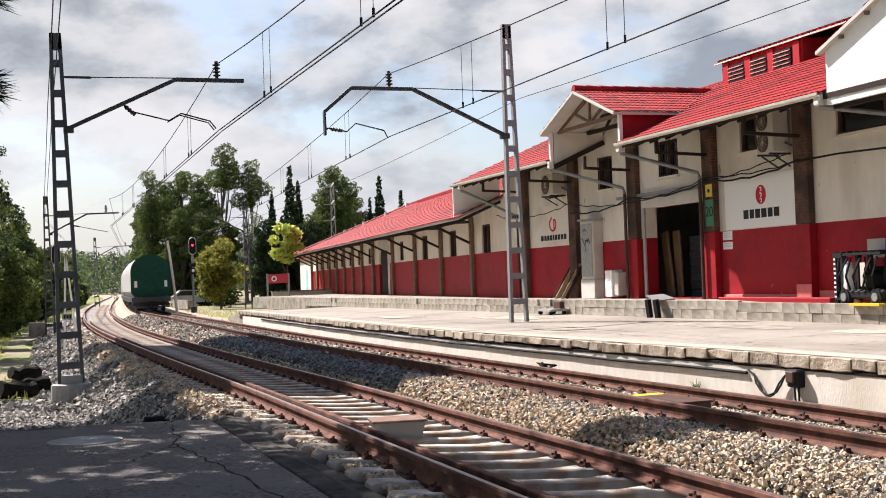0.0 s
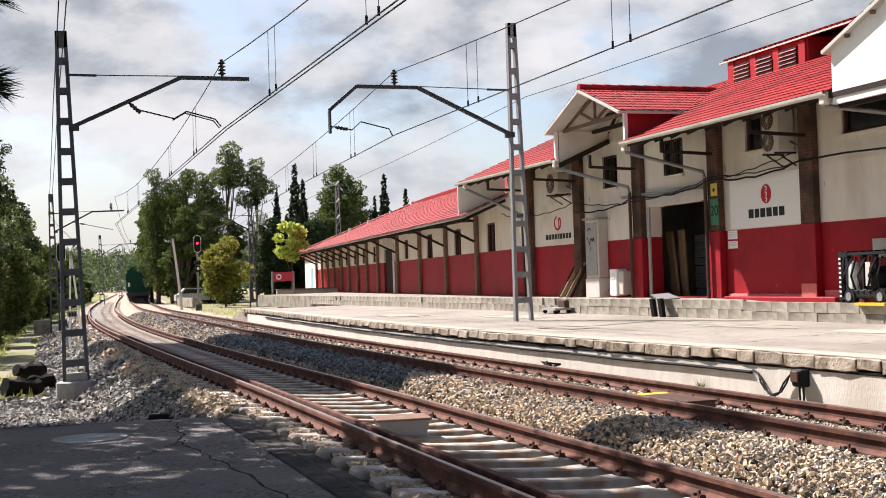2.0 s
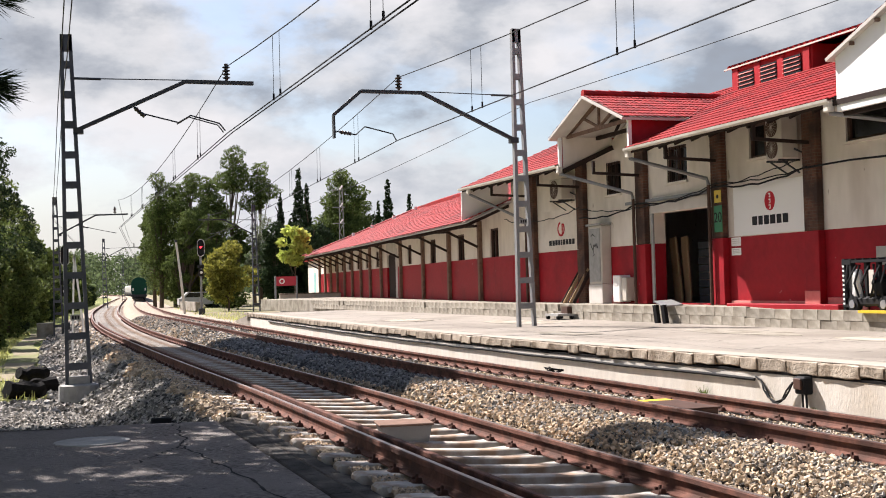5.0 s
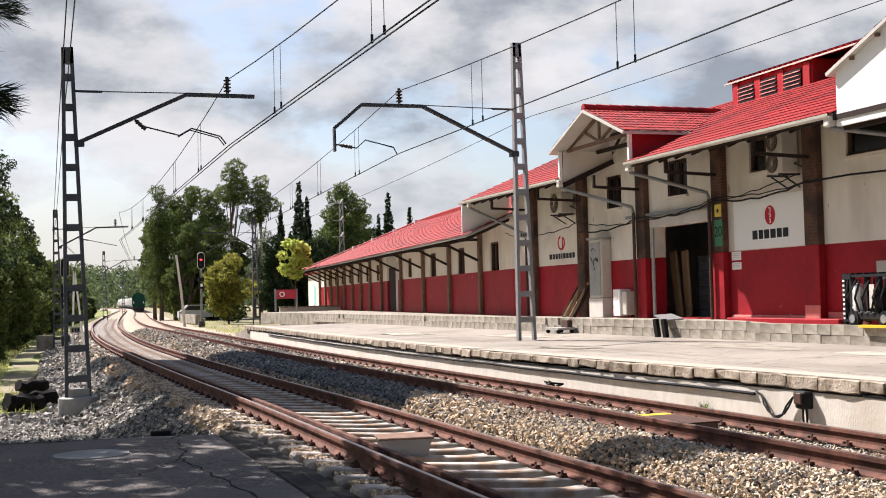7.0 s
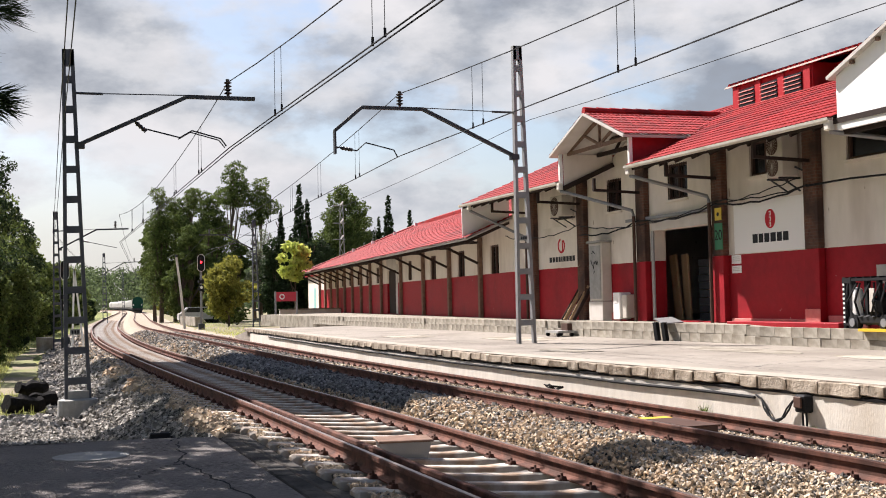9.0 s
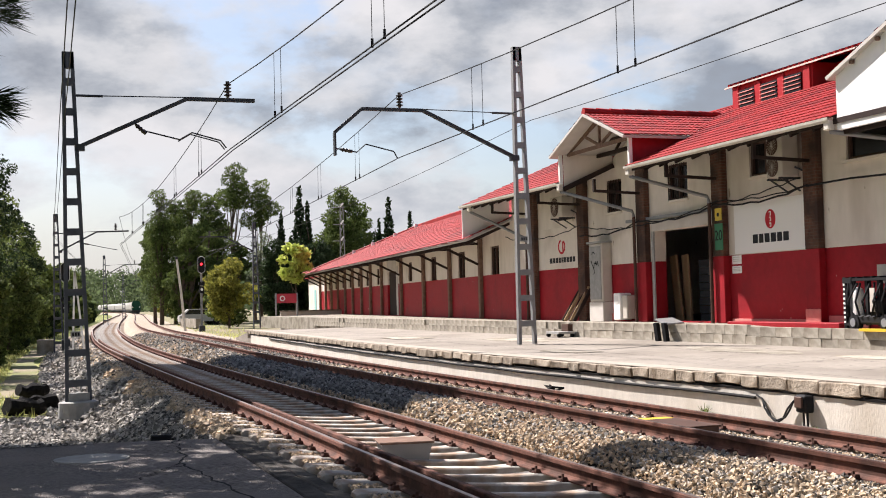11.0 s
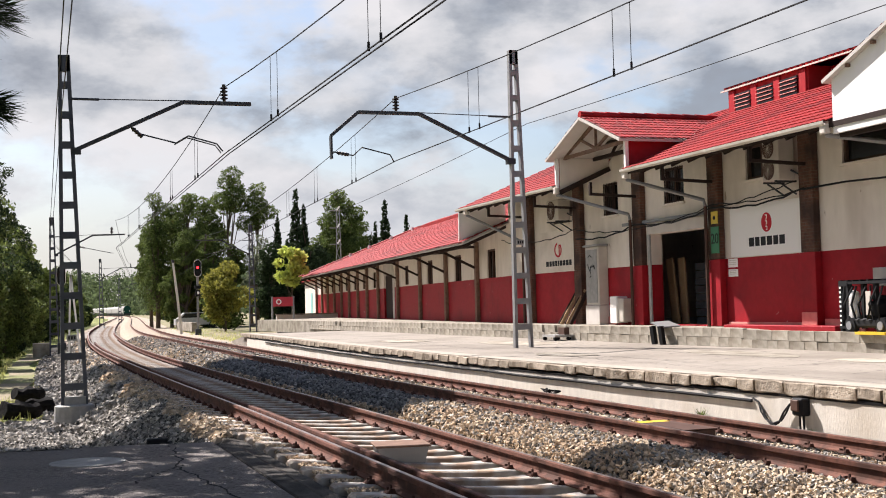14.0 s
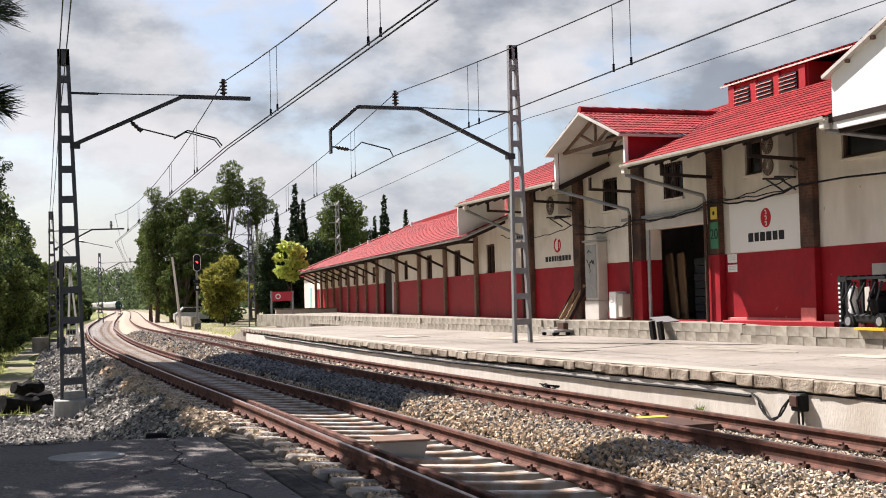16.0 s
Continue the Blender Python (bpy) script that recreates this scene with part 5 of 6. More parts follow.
    for i, (xn, y, h, n, z0, sp, r) in enumerate(((0.125, 128, 14.4, 16, 0.52, 0.13, 0.085), (0.1385, 131, 14.9, 15, 0.52, 0.12, 0.085), (0.1588, 134, 18.0, 10, 0.72, 0.075, 0.075), (0.1807, 133, 15.6, 8, 0.72, 0.08, 0.075), (0.123, 122, 9.6, 16, 0.4, 0.22, 0.1), (0.141, 123, 9.4, 18, 0.4, 0.22, 0.1), (0.161, 125, 8.4, 14, 0.35, 0.22, 0.1), (0.132, 140, 11.5, 14, 0.3, 0.2, 0.09), (0.15, 142, 12.0, 10, 0.5, 0.15, 0.08))):
        tree(at(xn, y), h, clumps(i + 23, n, sp, z0, 0.96, r), 1100 * n, 0.1, "leaf_pine", i + 11, "tall Aleppo pine with open crown and bare limbs", "pine tree", 0.22, limbs=n)
    for i, (xn, y, h) in enumerate(((0.187, 126, 11.0), (0.176, 130, 9.0))):
        tree(at(xn, y), h, clumps(i + 43, 15, 0.13, 0.3, 0.92, 0.09), 5000, 0.1, "leaf_grey", i + 31, "thin grey-green tree with sparse leaves", "tree", 0.16, limbs=15)
    # cypresses and dark trees behind the shed
    for i, (xn, y, h, w) in enumerate(((0.198, 130, 12.0, 0.05), (0.2134, 131, 15.2, 0.06), (0.2202, 132, 13.4, 0.05), (0.2895, 134, 14.2, 0.065), (0.3081, 138, 12.8, 0.045), (0.281, 140, 12.0, 0.05), (0.206, 134, 9.5, 0.08), (0.322, 150, 11.8, 0.05))):
        blobs = [(0, 0, 0.08 + 0.13 * k, w * s, w * s, 0.1) for k, s in enumerate((0.9, 1.05, 1.1, 1.0, 0.8, 0.55, 0.3))]
        tree(at(xn, y), h, blobs, 5000, 0.2, "leaf_dark", 40 + i, "slender dark green cypress", "cypress tree", 0.18, limbs=0)
    for i, (xn, y, h, sp) in enumerate(((0.2505, 136, 15.2, 0.2), (0.2615, 139, 12.6, 0.2), (0.241, 139, 11.6, 0.16), (0.226, 146, 9.5, 0.25), (0.275, 144, 10.5, 0.22), (0.19, 150, 8, 0.28), (0.208, 150, 9.5, 0.28), (0.236, 134, 8.5, 0.25))):
        tree(at(xn, y), h, clumps(i + 60, 48, sp, 0.15, 0.96, 0.095, True), 30000 if i < 3 else 9000, 0.135 if i < 3 else 0.16, "leaf_pine" if i < 3 else "leaf_dark", 60 + i, "broad dark green pine behind the shed", "pine tree", 0.25, limbs=10)
    for i, (xn, h) in enumerate(((0.194, 8.5), (0.203, 7.6), (0.212, 8.8), (0.222, 7.8), (0.232, 8.2))):
        tree(at(xn, 116 + 2 * (i % 3)), h, clumps(i + 140, 30, 0.17, 0.06, 0.95, 0.12, True), 9000, 0.16, "leaf_dark", 140 + i, "dark evergreen filling the gap behind the shed", "tree", 0.16)
    tree(at(0.1545, 96), 5.4, crown(81, 16, 0.26, 0.2, 0.92, 0.17), 7000, 0.14, "leaf_olive", 81, "olive-yellow bushy tree beside the line", "bush", 0.1)
    tree((16.7, 80, 0.3), 5.5, crown(90, 14, 0.17, 0.55, 0.93, 0.085), 1300, 0.2, "leaf_light", 90, "young bright green tree at the platform end", "tree", 0.09)
    # thicket on the left bank
    rng = random.Random(5)
    for i in range(26):
        y = 44 + 7.5 * i
        for k in range(2):
            off = 4.7 + k * 1.9 + rng.uniform(0, 0.8) + (0.6 if y < 60 else 0)
            h = (rng.uniform(8.6, 10.4) + k * 0.5) if k else rng.uniform(2.4, 5.0)
            if y > 100:
                h *= 0.78
            tree((xl(y) - off, y + rng.uniform(-2, 2), -0.62), h, crown(200 + i * 3 + k, 22, 0.2 if k else 0.3, 0.1, 0.94, 0.1 if k else 0.15), (11000 if y < 80 else 7000) if y < 110 else 3000, 0.1 if y < 80 else (0.13 if y < 110 else 0.22), "leaf_dark" if (i + k) % 4 == 0 else "leaf", 300 + i * 3 + k, "dense green tree on the bank beside the track", "tree", 0.12)
    # woods at the end of the line
    blobs = []
    for i in range(420):
        y = rng.uniform(420, 1000)
        x = y * rng.uniform(-0.1, 0.19)
        if abs(x - xr(min(y, 800))) < 11 and y < 640:
            continue
        h = rng.uniform(8, 13) + (y - 420) * 0.034
        blobs.append((x, y, h * 0.5, h * 0.42, h * 0.42, h * 0.52))
    v, f = leaf_cloud(blobs, 90000, 1.0, 77, 0.8)
    tagged(quads("woods", v, f, "leaf_far"), "distant green woods closing the line", "woods", kind="stuff")
    for i in range(16):
        y = 165 + i * 18
        x = xr(y) + 8 + rng.uniform(0, 6)
        h = rng.uniform(7, 10)
        tree((x, y, 0), h, crown(500 + i, 13, 0.24, 0.1, 0.92, 0.17), 3600, 0.3, "leaf", 500 + i, "green tree beside the far curve", "tree", 0.14)
    # scrub under the pines and along the far curve
    for i in range(26):
        y = 104 + i * 7
        x = xr(y) + 4.6 + rng.uniform(0, 2.5)
        h = rng.uniform(2.2, 4.6)
        tree((x, y, 0), h, crown(600 + i, 12, 0.34, 0.1, 0.85, 0.2), 2200, 0.2, ("leaf", "leaf", "leaf_dark", "leaf_olive")[i % 4], 600 + i, "green scrub beside the far track", "bush", 0.08)
    # tall umbrella pines on the verge, mostly above the view, that shade the track and the apron
    def umbrella(pos, spots, z, r, count, size, seed, label):
        h = z + 1.5
        blobs = [((x - pos[0]) / h, (y - pos[1]) / h, (z + 0.5 * math.sin(3 * x + y)) / h, r / h, r / h, 0.9 / h) for x, y in spots]
        return tree(pos, h, blobs, count, size, "leaf", seed, label, "pine tree", 0.26, limbs=len(spots))
    spots = [(x + 0.25 * math.sin(1.7 * y), y) for y in (31.9, 34.4, 37.0, 39.6, 42.2, 44.8, 46.6) for x in (-3.4, -1.3)]
    umbrella((-6.8, 37.5, -0.6), spots, 16.6, 1.5, 42000, 0.24, 701, "tall umbrella pine leaning over the track")
    t = umbrella((-4.6, 15.2, 0.02), [(-0.9, 16.1), (-1.3, 13.9), (-1.6, 11.5), (-2.0, 8.9), (-2.5, 19.4), (-2.9, 17.1), (-3.1, 14.7), (-3.3, 11.9), (-4.5, 20.4), (-5.3, 18.5), (-5.5, 15.9), (-5.9, 13.1), (-7.5, 20.5), (-7.7, 17.5), (-0.3, 6.5), (-9.4, 20), (-3.0, 22.0), (-4.2, 22.6), (-3.3, 24.2), (-4.6, 24.9), (-3.4, 23.2), (-5.2, 23.6), (-3.9, 25.9), (-3.2, 26.2), (-4.9, 26.8)], 8.4, 1.85, 52000, 0.14, 702, "broad shade tree over the asphalt apron")
    for i, p in enumerate(((-8, 5, 0.08), (-4, -5, 0.08), (2, -8, 0.08), (-11, 20, -0.6), (-9, 12, 0.08))):
        tree(p, 10.5, crown(720 + i, 20, 0.3, 0.2, 0.95, 0.14), 4000, 0.34, "leaf", 720 + i, "leafy tree standing behind the apron", "tree", 0.22)
    # unseen tree, added to drop one small shadow between the tracks
    umbrella((-6.2, 16.5, -0.2), [(2.35, 16.6), (2.75, 16.8)], 8.6, 0.45, 750, 0.14, 705, "unseen slender tree, added so its bough shades the ballast")
    # its drooping sprays at the edge of the view
    rng = np.random.default_rng(12)
    for cx, cz, n in ((-0.26, 4.9, 170), (-0.3, 3.85, 220), (-0.62, 4.35, 150)):
        vs = []
        for i in range(n):
            a = rng.uniform(-0.6, 0.9)
            root = np.array([cx - 0.25 + rng.uniform(0, 0.35), 14.0 + rng.uniform(-0.25, 0.25), cz + rng.uniform(-0.12, 0.12)])
            d = np.array([math.cos(a), rng.uniform(-0.4, 0.4), -math.sin(a) * 0.9])
            ln = rng.uniform(0.18, 0.36)
            side = np.array([0, 0.3, 1.0]) * 0.011
            vs += [root - side, root + d * ln, root + side, root + d * ln * 0.4 + np.array([0, 0.012, 0])]
        ob = quads("leaf_spray", np.array(vs), np.arange(len(vs)).reshape(-1, 4), "leaf_dark", t)
        ob.matrix_parent_inverse = t.matrix_basis.inverted()


# ---- details of the warehouse ----
WALL = Matrix(((0, 0, -1, 0), (-1, 0, 0, 0), (0, 1, 0, 0), (0, 0, 0, 1)))   # local x along the wall to the right, y up, z out of it


def on_wall(y, z, out=0.0):
    return Matrix.Translation((F - out, y, z)) @ WALL


def disc(bm, rx, ry, n=24, z0=0.0, z1=0.006, cx=0.0, cy=0.0):
    slab(bm, [(cx + rx * math.cos(2 * math.pi * k / n), cy + ry * math.sin(2 * math.pi * k / n), z1) for k in range(n)], z1 - z0)


def lettering(text, size, depth=0.003):
    c = bpy.data.curves.new("lettering", "FONT")
    c.body, c.size, c.extrude, c.align_x, c.align_y = text, size, depth, "CENTER", "CENTER"
    o = bpy.data.objects.new("lettering", c)
    scene.collection.objects.link(o)
    bpy.context.view_layer.update()
    me = bpy.data.meshes.new_from_object(o.evaluated_get(bpy.context.evaluated_depsgraph_get()))
    bpy.data.objects.remove(o)
    return me


def glyph_bars(sign, widths, height, gap, cx, cy):
    """Plain upright bars that stand in for the letters of a word, each a part of the sign."""
    x = cx - (sum(widths) + gap * (len(widths) - 1)) / 2
    for w in widths:
        part("letter_bar", boxed(x, x + w, cy - height / 2, cy + height / 2, 0.004, 0.008), "ink", sign)
        x += w + gap


def make_wall_signs():
    # painted company panels: emblem and bars in place of the name
    t = thing("company_sign", on_wall(23.6, 3.1, 0.004), "white wall panel with red oval emblem and dark lettering bars", "sign", "company signs")
    part("panel", boxed(-1.46, 1.44, -0.55, 0.60, 0, 0.004), "signwhite", t)
    bm = bmesh.new()
    disc(bm, 0.2, 0.215, 28, 0.004, 0.008, 0.02, 0.17)
    e = part("emblem", bm, "inkred", t, "red oval emblem")
    bm = bmesh.new()
    for k in range(3):
        z = 0.17 + (k - 1) * 0.125
        box(bm, -0.02, 0.05, z + 0.02, z + 0.045, 0.008, 0.011)
        box(bm, 0.03, 0.055, z - 0.04, z + 0.02, 0.008, 0.011)
        box(bm, 0.0, 0.05, z - 0.05, z - 0.03, 0.008, 0.011)
    part("emblem_mark", bm, "signwhite", e)
    glyph_bars(t, [0.2, 0.17, 0.19, 0.2, 0.18, 0.2], 0.2, 0.05, 0.0, -0.24)
    t = thing("company_sign", on_wall(34.85, 3.05, 0.004), "pale wall panel with red ring emblem and dark lettering bars", "sign", "company signs")
    part("panel", boxed(-1.4, 1.45, -0.48, 0.75, 0, 0.004), "white", t)
    bm = bmesh.new()
    n = 28
    for k in range(n):
        if 3 < k < 8:
            continue
        a, b = 2 * math.pi * k / n, 2 * math.pi * (k + 1) / n
        slab(bm, [(r * 0.27 * math.cos(q), 0.16 + r * 0.23 * math.sin(q), 0.008) for r, q in ((0.72, a), (1, a), (1, b), (0.72, b))], 0.004)
    box(bm, 0.05, 0.13, -0.02, 0.32, 0.004, 0.008)
    part("emblem", bm, "inkred", t, "broken red ring emblem")
    glyph_bars(t, [0.2, 0.17, 0.17, 0.15, 0.1, 0.18, 0.17, 0.18, 0.17], 0.16, 0.05, 0.02, -0.25)
    # door number and warning board on the pier
    t = thing("dock_number_sign", on_wall(25.45, 2.98, 0.18), "green dock number board on the brick pier", "sign")
    part("board", boxed(-0.17, 0.17, -0.31, 0.31, 0, 0.012), "signgreen", t)
    o = mesh_part("number", lettering("20", 0.34), "ink", t, "dark number")
    o.location = (0, 0.02, 0.016)
    t = thing("warning_sign", on_wall(25.45, 3.50, 0.18), "small yellow warning board on the pier", "sign")
    part("board", boxed(-0.14, 0.14, -0.14, 0.15, 0, 0.012), "signyellow", t)
    bm = bmesh.new()
    disc(bm, 0.05, 0.05, 12, 0.012, 0.016)
    part("symbol", bm, "ink", t)
    for z, h in ((2.42, 0.2), (2.19, 0.17)):
        t = thing("paper_notice", on_wall(25.0, z, 0.004), "white paper notice taped to the wall", "notice", "notices")
        part("sheet", boxed(-0.2, 0.2, -h / 2, h / 2, 0, 0.004), "signwhite", t)
        bm = bmesh.new()
        for k in range(3):
            box(bm, -0.15, 0.13, h * (0.25 - 0.22 * k), h * (0.25 - 0.22 * k) + 0.012, 0.004, 0.006)
        part("text_bars", bm, "plastic", t)


def make_aircon(y, z, h, w, label, fans):
    t = thing("air_conditioner", Matrix.Translation((F - 0.02, y, z)), label, "air conditioner", "air conditioners")
    part("casing", boxed(-0.48, -0.08, -w / 2, w / 2, 0, h, bevel=0.02), "plastic", t)
    for k in range(fans):
        zc = h * (k + 0.5) / fans
        bm = bmesh.new()
        r = min(w * 0.36, h / fans * 0.43)
        lathe(bm, [(r * 1.05, 0), (r * 1.05, 0.012), (r * 0.95, 0.014)], 22, Matrix.Translation((-0.482, w * 0.1, zc)) @ Matrix.Rotation(radians(-90), 4, "Y"))
        f = part("fan_grille", bm, "frame", t, "dark round fan grille")
        bm = bmesh.new()
        for q in range(9):
            a = math.pi * q / 9
            beam(bm, (-0.5, w * 0.1 + r * math.cos(a), zc + r * math.sin(a)), (-0.5, w * 0.1 - r * math.cos(a), zc - r * math.sin(a)), 0.004)
        part("guard_wires", bm, "plastic", f)
    for s in (-1, 1):
        bm = bmesh.new()
        beam(bm, (0.0, s * w * 0.36, -0.03), (-0.52, s * w * 0.36, -0.03), 0.04)
        beam(bm, (0.0, s * w * 0.36, -0.3), (-0.42, s * w * 0.36, -0.05), 0.03)
        part("bracket", bm, "darksteel", t)
    bm = bmesh.new()
    tube(bm, [(-0.2, -w / 2 - 0.02, 0.2), (-0.05, -w / 2 - 0.12, 0.1), (-0.02, -w / 2 - 0.12, -0.8)], 0.025, 6)
    part("pipe", bm, "darksteel", t)


def swag(bm, pts, sag, r):
    for a, b in zip(pts, pts[1:]):
        a, b = Vector(a), Vector(b)
        tube(bm, [a.lerp(b, i / 10) - Vector((0, 0, sag * 4 * (i / 10) * (1 - i / 10))) + Vector((0, 0, 0.02 * math.sin(i * 2.3))) for i in range(11)], r, 5)


def make_wall_cables():
    for k, (pts, sag, r) in enumerate((
            ([(F - 0.2, 8, 4.1), (F - 0.2, 21.9, 3.86), (F - 0.2, 25.5, 3.75), (F - 0.2, 29.4, 3.62), (F - 0.2, 33.1, 3.45)], 0.14, 0.022),
            ([(F - 0.22, 8, 4.0), (F - 0.22, 21.9, 3.84), (F - 0.22, 25.4, 3.82), (F - 0.22, 29.3, 3.5), (F - 0.22, 33.0, 3.7)], 0.08, 0.014),
            ([(F - 0.1, 22.3, 4.05), (F - 0.12, 25.4, 3.72)], 0.02, 0.013),
            ([(F - 0.2, 33.1, 3.75), (F - 0.2, 36.9, 3.55), (F - 0.3, 38.8, 3.75)], 0.1, 0.014))):
        t = thing("wall_cable", label="black cable slung along the warehouse wall", category="cable", group="wall cables")
        bm = bmesh.new()
        swag(bm, pts, sag, r)
        part("cable", bm, "black", t)
    # rainwater pipes from the gutter ends back to the piers
    for y, yb, zb in ((19.15, 17.9, 4.2), (27.1, 25.75, 3.95), (31.25, 29.6, 3.9), (38.6, 37.1, 3.6)):
        t = thing("rainwater_pipe", label="grey rainwater pipe sloping from the gutter to the pier", category="pipe", group="rainwater pipes")
        bm = bmesh.new()
        tube(bm, [(G - 0.02, y, ZG - 0.05), (G, y, ZG - 0.22), (F - 0.28, yb, zb), (F - 0.24, yb, zb - 0.15)], 0.045, 8)
        part("sloping_pipe", bm, "steel", t)
        bm = bmesh.new()
        tube(bm, [(F - 0.24, yb, zb - 0.15), (F - 0.24, yb, DOCK - 0.05)], 0.045, 8)
        part("downpipe", bm, "frame" if y > 20 else "steel", t, "dark downpipe")
        box_ = boxed(G - 0.09, G + 0.05, y - 0.09, y + 0.09, ZG - 0.2, ZG - 0.01, bevel=0.02)
        part("hopper", box_, "plinth", t, "pale hopper head")
    t = thing("conduit", label="thin vertical conduit on the wall beside the pier", category="conduit")
    part("duct", boxed(F - 0.03, F - 0.002, 22.2, 22.28, 3.45, 4.25), "frame", t)


def make_dock_things():
    # tall meter cabinet with scrawled paint, low white cabinet
    t = thing("meter_cabinet", Matrix.Translation((F - 0.003, 31.88, DOCK - 0.03)), "tall pale grey meter cabinet with black scrawl", "cabinet")
    part("body", boxed(-0.3, 0, -0.42, 0.42, 0.55, 2.2, bevel=0.015), "plastic", t)
    part("plinth", boxed(-0.32, 0, -0.44, 0.44, 0.0, 0.545, bevel=0.01), "old_board", t, "whitewashed plinth")
    part("cap", boxed(-0.36, 0, -0.46, 0.46, 2.205, 2.26), "concrete", t)
    d = part("door", boxed(-0.318, -0.303, -0.34, 0.36, 0.62, 2.12), "concrete", t)
    bm = bmesh.new()
    rng = random.Random(6)
    pts = [(-0.322, 0.28 - 0.05 * i, 1.62 + rng.uniform(-0.13, 0.13)) for i in range(11)]
    tube(bm, pts, 0.012, 4)
    tube(bm, [(-0.322, 0.2, 1.9), (-0.322, 0.1, 1.97), (-0.322, -0.02, 1.9)], 0.012, 4)
    tube(bm, [(-0.322, 0.08, 1.5), (-0.322, 0.02, 1.38), (-0.322, 0.11, 1.34)], 0.012, 4)
    part("scrawl", bm, "ink", d, "black scrawled paint")
    t = thing("service_box", Matrix.Translation((F - 0.003, 30.45, DOCK - 0.03)), "low white service box against the red wall", "cabinet")
    part("body", boxed(-0.35, 0, -0.12, 0.28, 0.05, 0.78, bevel=0.02), "board", t)
    part("side_unit", boxed(-0.3, 0, -0.42, -0.125, 0.08, 0.72, bevel=0.02), "plastic", t)
    part("grille", boxed(-0.362, -0.352, 0.0, 0.2, 0.5, 0.7), "signwhite", t)
    # leaning boards
    for k, (y, dy, ln) in enumerate(((33.55, 0.25, 1.0), (33.35, 0.3, 1.05), (33.12, 0.22, 0.98), (32.95, 0.28, 1.05), (32.8, 0.2, 1.0))):
        t = thing("wooden_plank", label="weathered wooden plank leaning against the wall", category="plank", group="leaning planks")
        bm = bmesh.new()
        beam(bm, (F - 0.5, y + dy, DOCK - 0.02), (F - 0.04, y - dy * 0.2, DOCK + ln - 0.08), 0.1, 0.03, (0, 1, 0))
        part("board", bm, "pallet" if k % 2 else "wood", t)
    # tipped concrete edge slab below the door, with prop
    t = thing("loading_ramp_plate", Matrix.Translation((14.42, 26.45, PLAT)), "pale bent steel loading plate resting on the dock edge", "ramp")
    bm = bmesh.new()
    slab(bm, [(-0.06, 0.30, 0.54), (0.45, 0.36, 0.56), (0.45, -0.2, 0.45), (-0.06, -0.12, 0.42)], 0.03)
    part("plate", bm, "steel", t)
    for y in (0.25, -0.15):
        bm = bmesh.new()
        beam(bm, (0.0, y, 0.0), (-0.02, y + 0.06, 0.44), 0.12, 0.1)
        part("leg", bm, "black", t, "dark support leg")
    # small trolley on the platform
    t = thing("platform_trolley", Matrix.Translation((14.2, 32.0, PLAT)), "low dark metal trolley on the platform", "trolley")
    part("deck", boxed(-0.25, 0.25, -0.45, 0.45, 0.1, 0.16), "concrete", t)
    for x in (-0.2, 0.2):
        for y in (-0.36, 0.36):
            bm = bmesh.new()
            lathe(bm, [(0.06, -0.03), (0.06, 0.03)], 10, Matrix.Translation((x, y, 0.06)) @ Matrix.Rotation(radians(90), 4, "X"))
            part("wheel", bm, "black", t)
    bm = bmesh.new()
    box(bm, 0.1, 0.25, -0.3, 0.1, 0.16, 0.36)
    part("crate", bm, "frame", t)
    # stacked goods inside the doorway
    for k, (x, y, z, a) in enumerate(((16.4, 29.15, 0, -10), (16.5, 29.4, 0, -7), (16.6, 29.05, 0, -4))):
        t = thing("leaning_door_panel", Matrix.Translation((x, y, DOCK - 0.02)) @ Matrix.Rotation(radians(a), 4, "X"), "brown wooden panel leaning inside the doorway", "panel", "leaning panels")
        part("sheet", boxed(0, 0.05, -0.16, 0.16, 0.0, 1.75), "pallet", t)
    for k in range(8):
        t = thing("plastic_crate", Matrix.Translation((17.0, 28.2 + 0.02 * (k % 3), DOCK - 0.02 + k * 0.2)), "grey stacked crate inside the warehouse", "crate", "crate stack")
        bm = bmesh.new()
        box(bm, -0.3, 0.3, -0.4, 0.4, 0.0, 0.03)
        for q in ((-0.3, -0.27, -0.4, 0.4), (0.27, 0.3, -0.4, 0.4), (-0.27, 0.27, -0.4, -0.37), (-0.27, 0.27, 0.37, 0.4)):
            box(bm, *q, 0.03, 0.18)
        part("tray", bm, "darksteel", t)
    for k in range(3):
        t = thing("cardboard_box", Matrix.Translation((18.0 + 0.2 * k, 27.6 - 0.5 * k, DOCK - 0.02 + 1.1)), "brown cardboard box on a stack", "box", "boxes")
        part("carton", boxed(-0.3, 0.3, -0.3, 0.3, -1.1, 0.35, bevel=0.01), "pallet", t)


def make_forklift():
    t = thing("forklift", Matrix.Translation((14.98, 19.55, DOCK - 0.1)), "black and white forklift truck parked on the dock", "forklift")
    for y in (0.42, 0.62):
        bm = bmesh.new()
        box(bm, -0.05, 0.05, y - 0.035, y + 0.035, 0.02, 1.02)
        part("mast_upright", bm, "black", t)
    for z in (0.12, 0.93, 0.98):
        part("mast_crossbar", boxed(-0.06, 0.04, 0.4, 0.66, z - 0.025, z + 0.025), "black", t)
    bm = bmesh.new()
    for k in range(9):
        box(bm, -0.055, -0.05, 0.60, 0.655, 0.14 + k * 0.09, 0.18 + k * 0.09)
    part("mast_marking", bm, "signwhite", t, "white marking bars")
    for y in (0.15, -0.65):
        bm = bmesh.new()
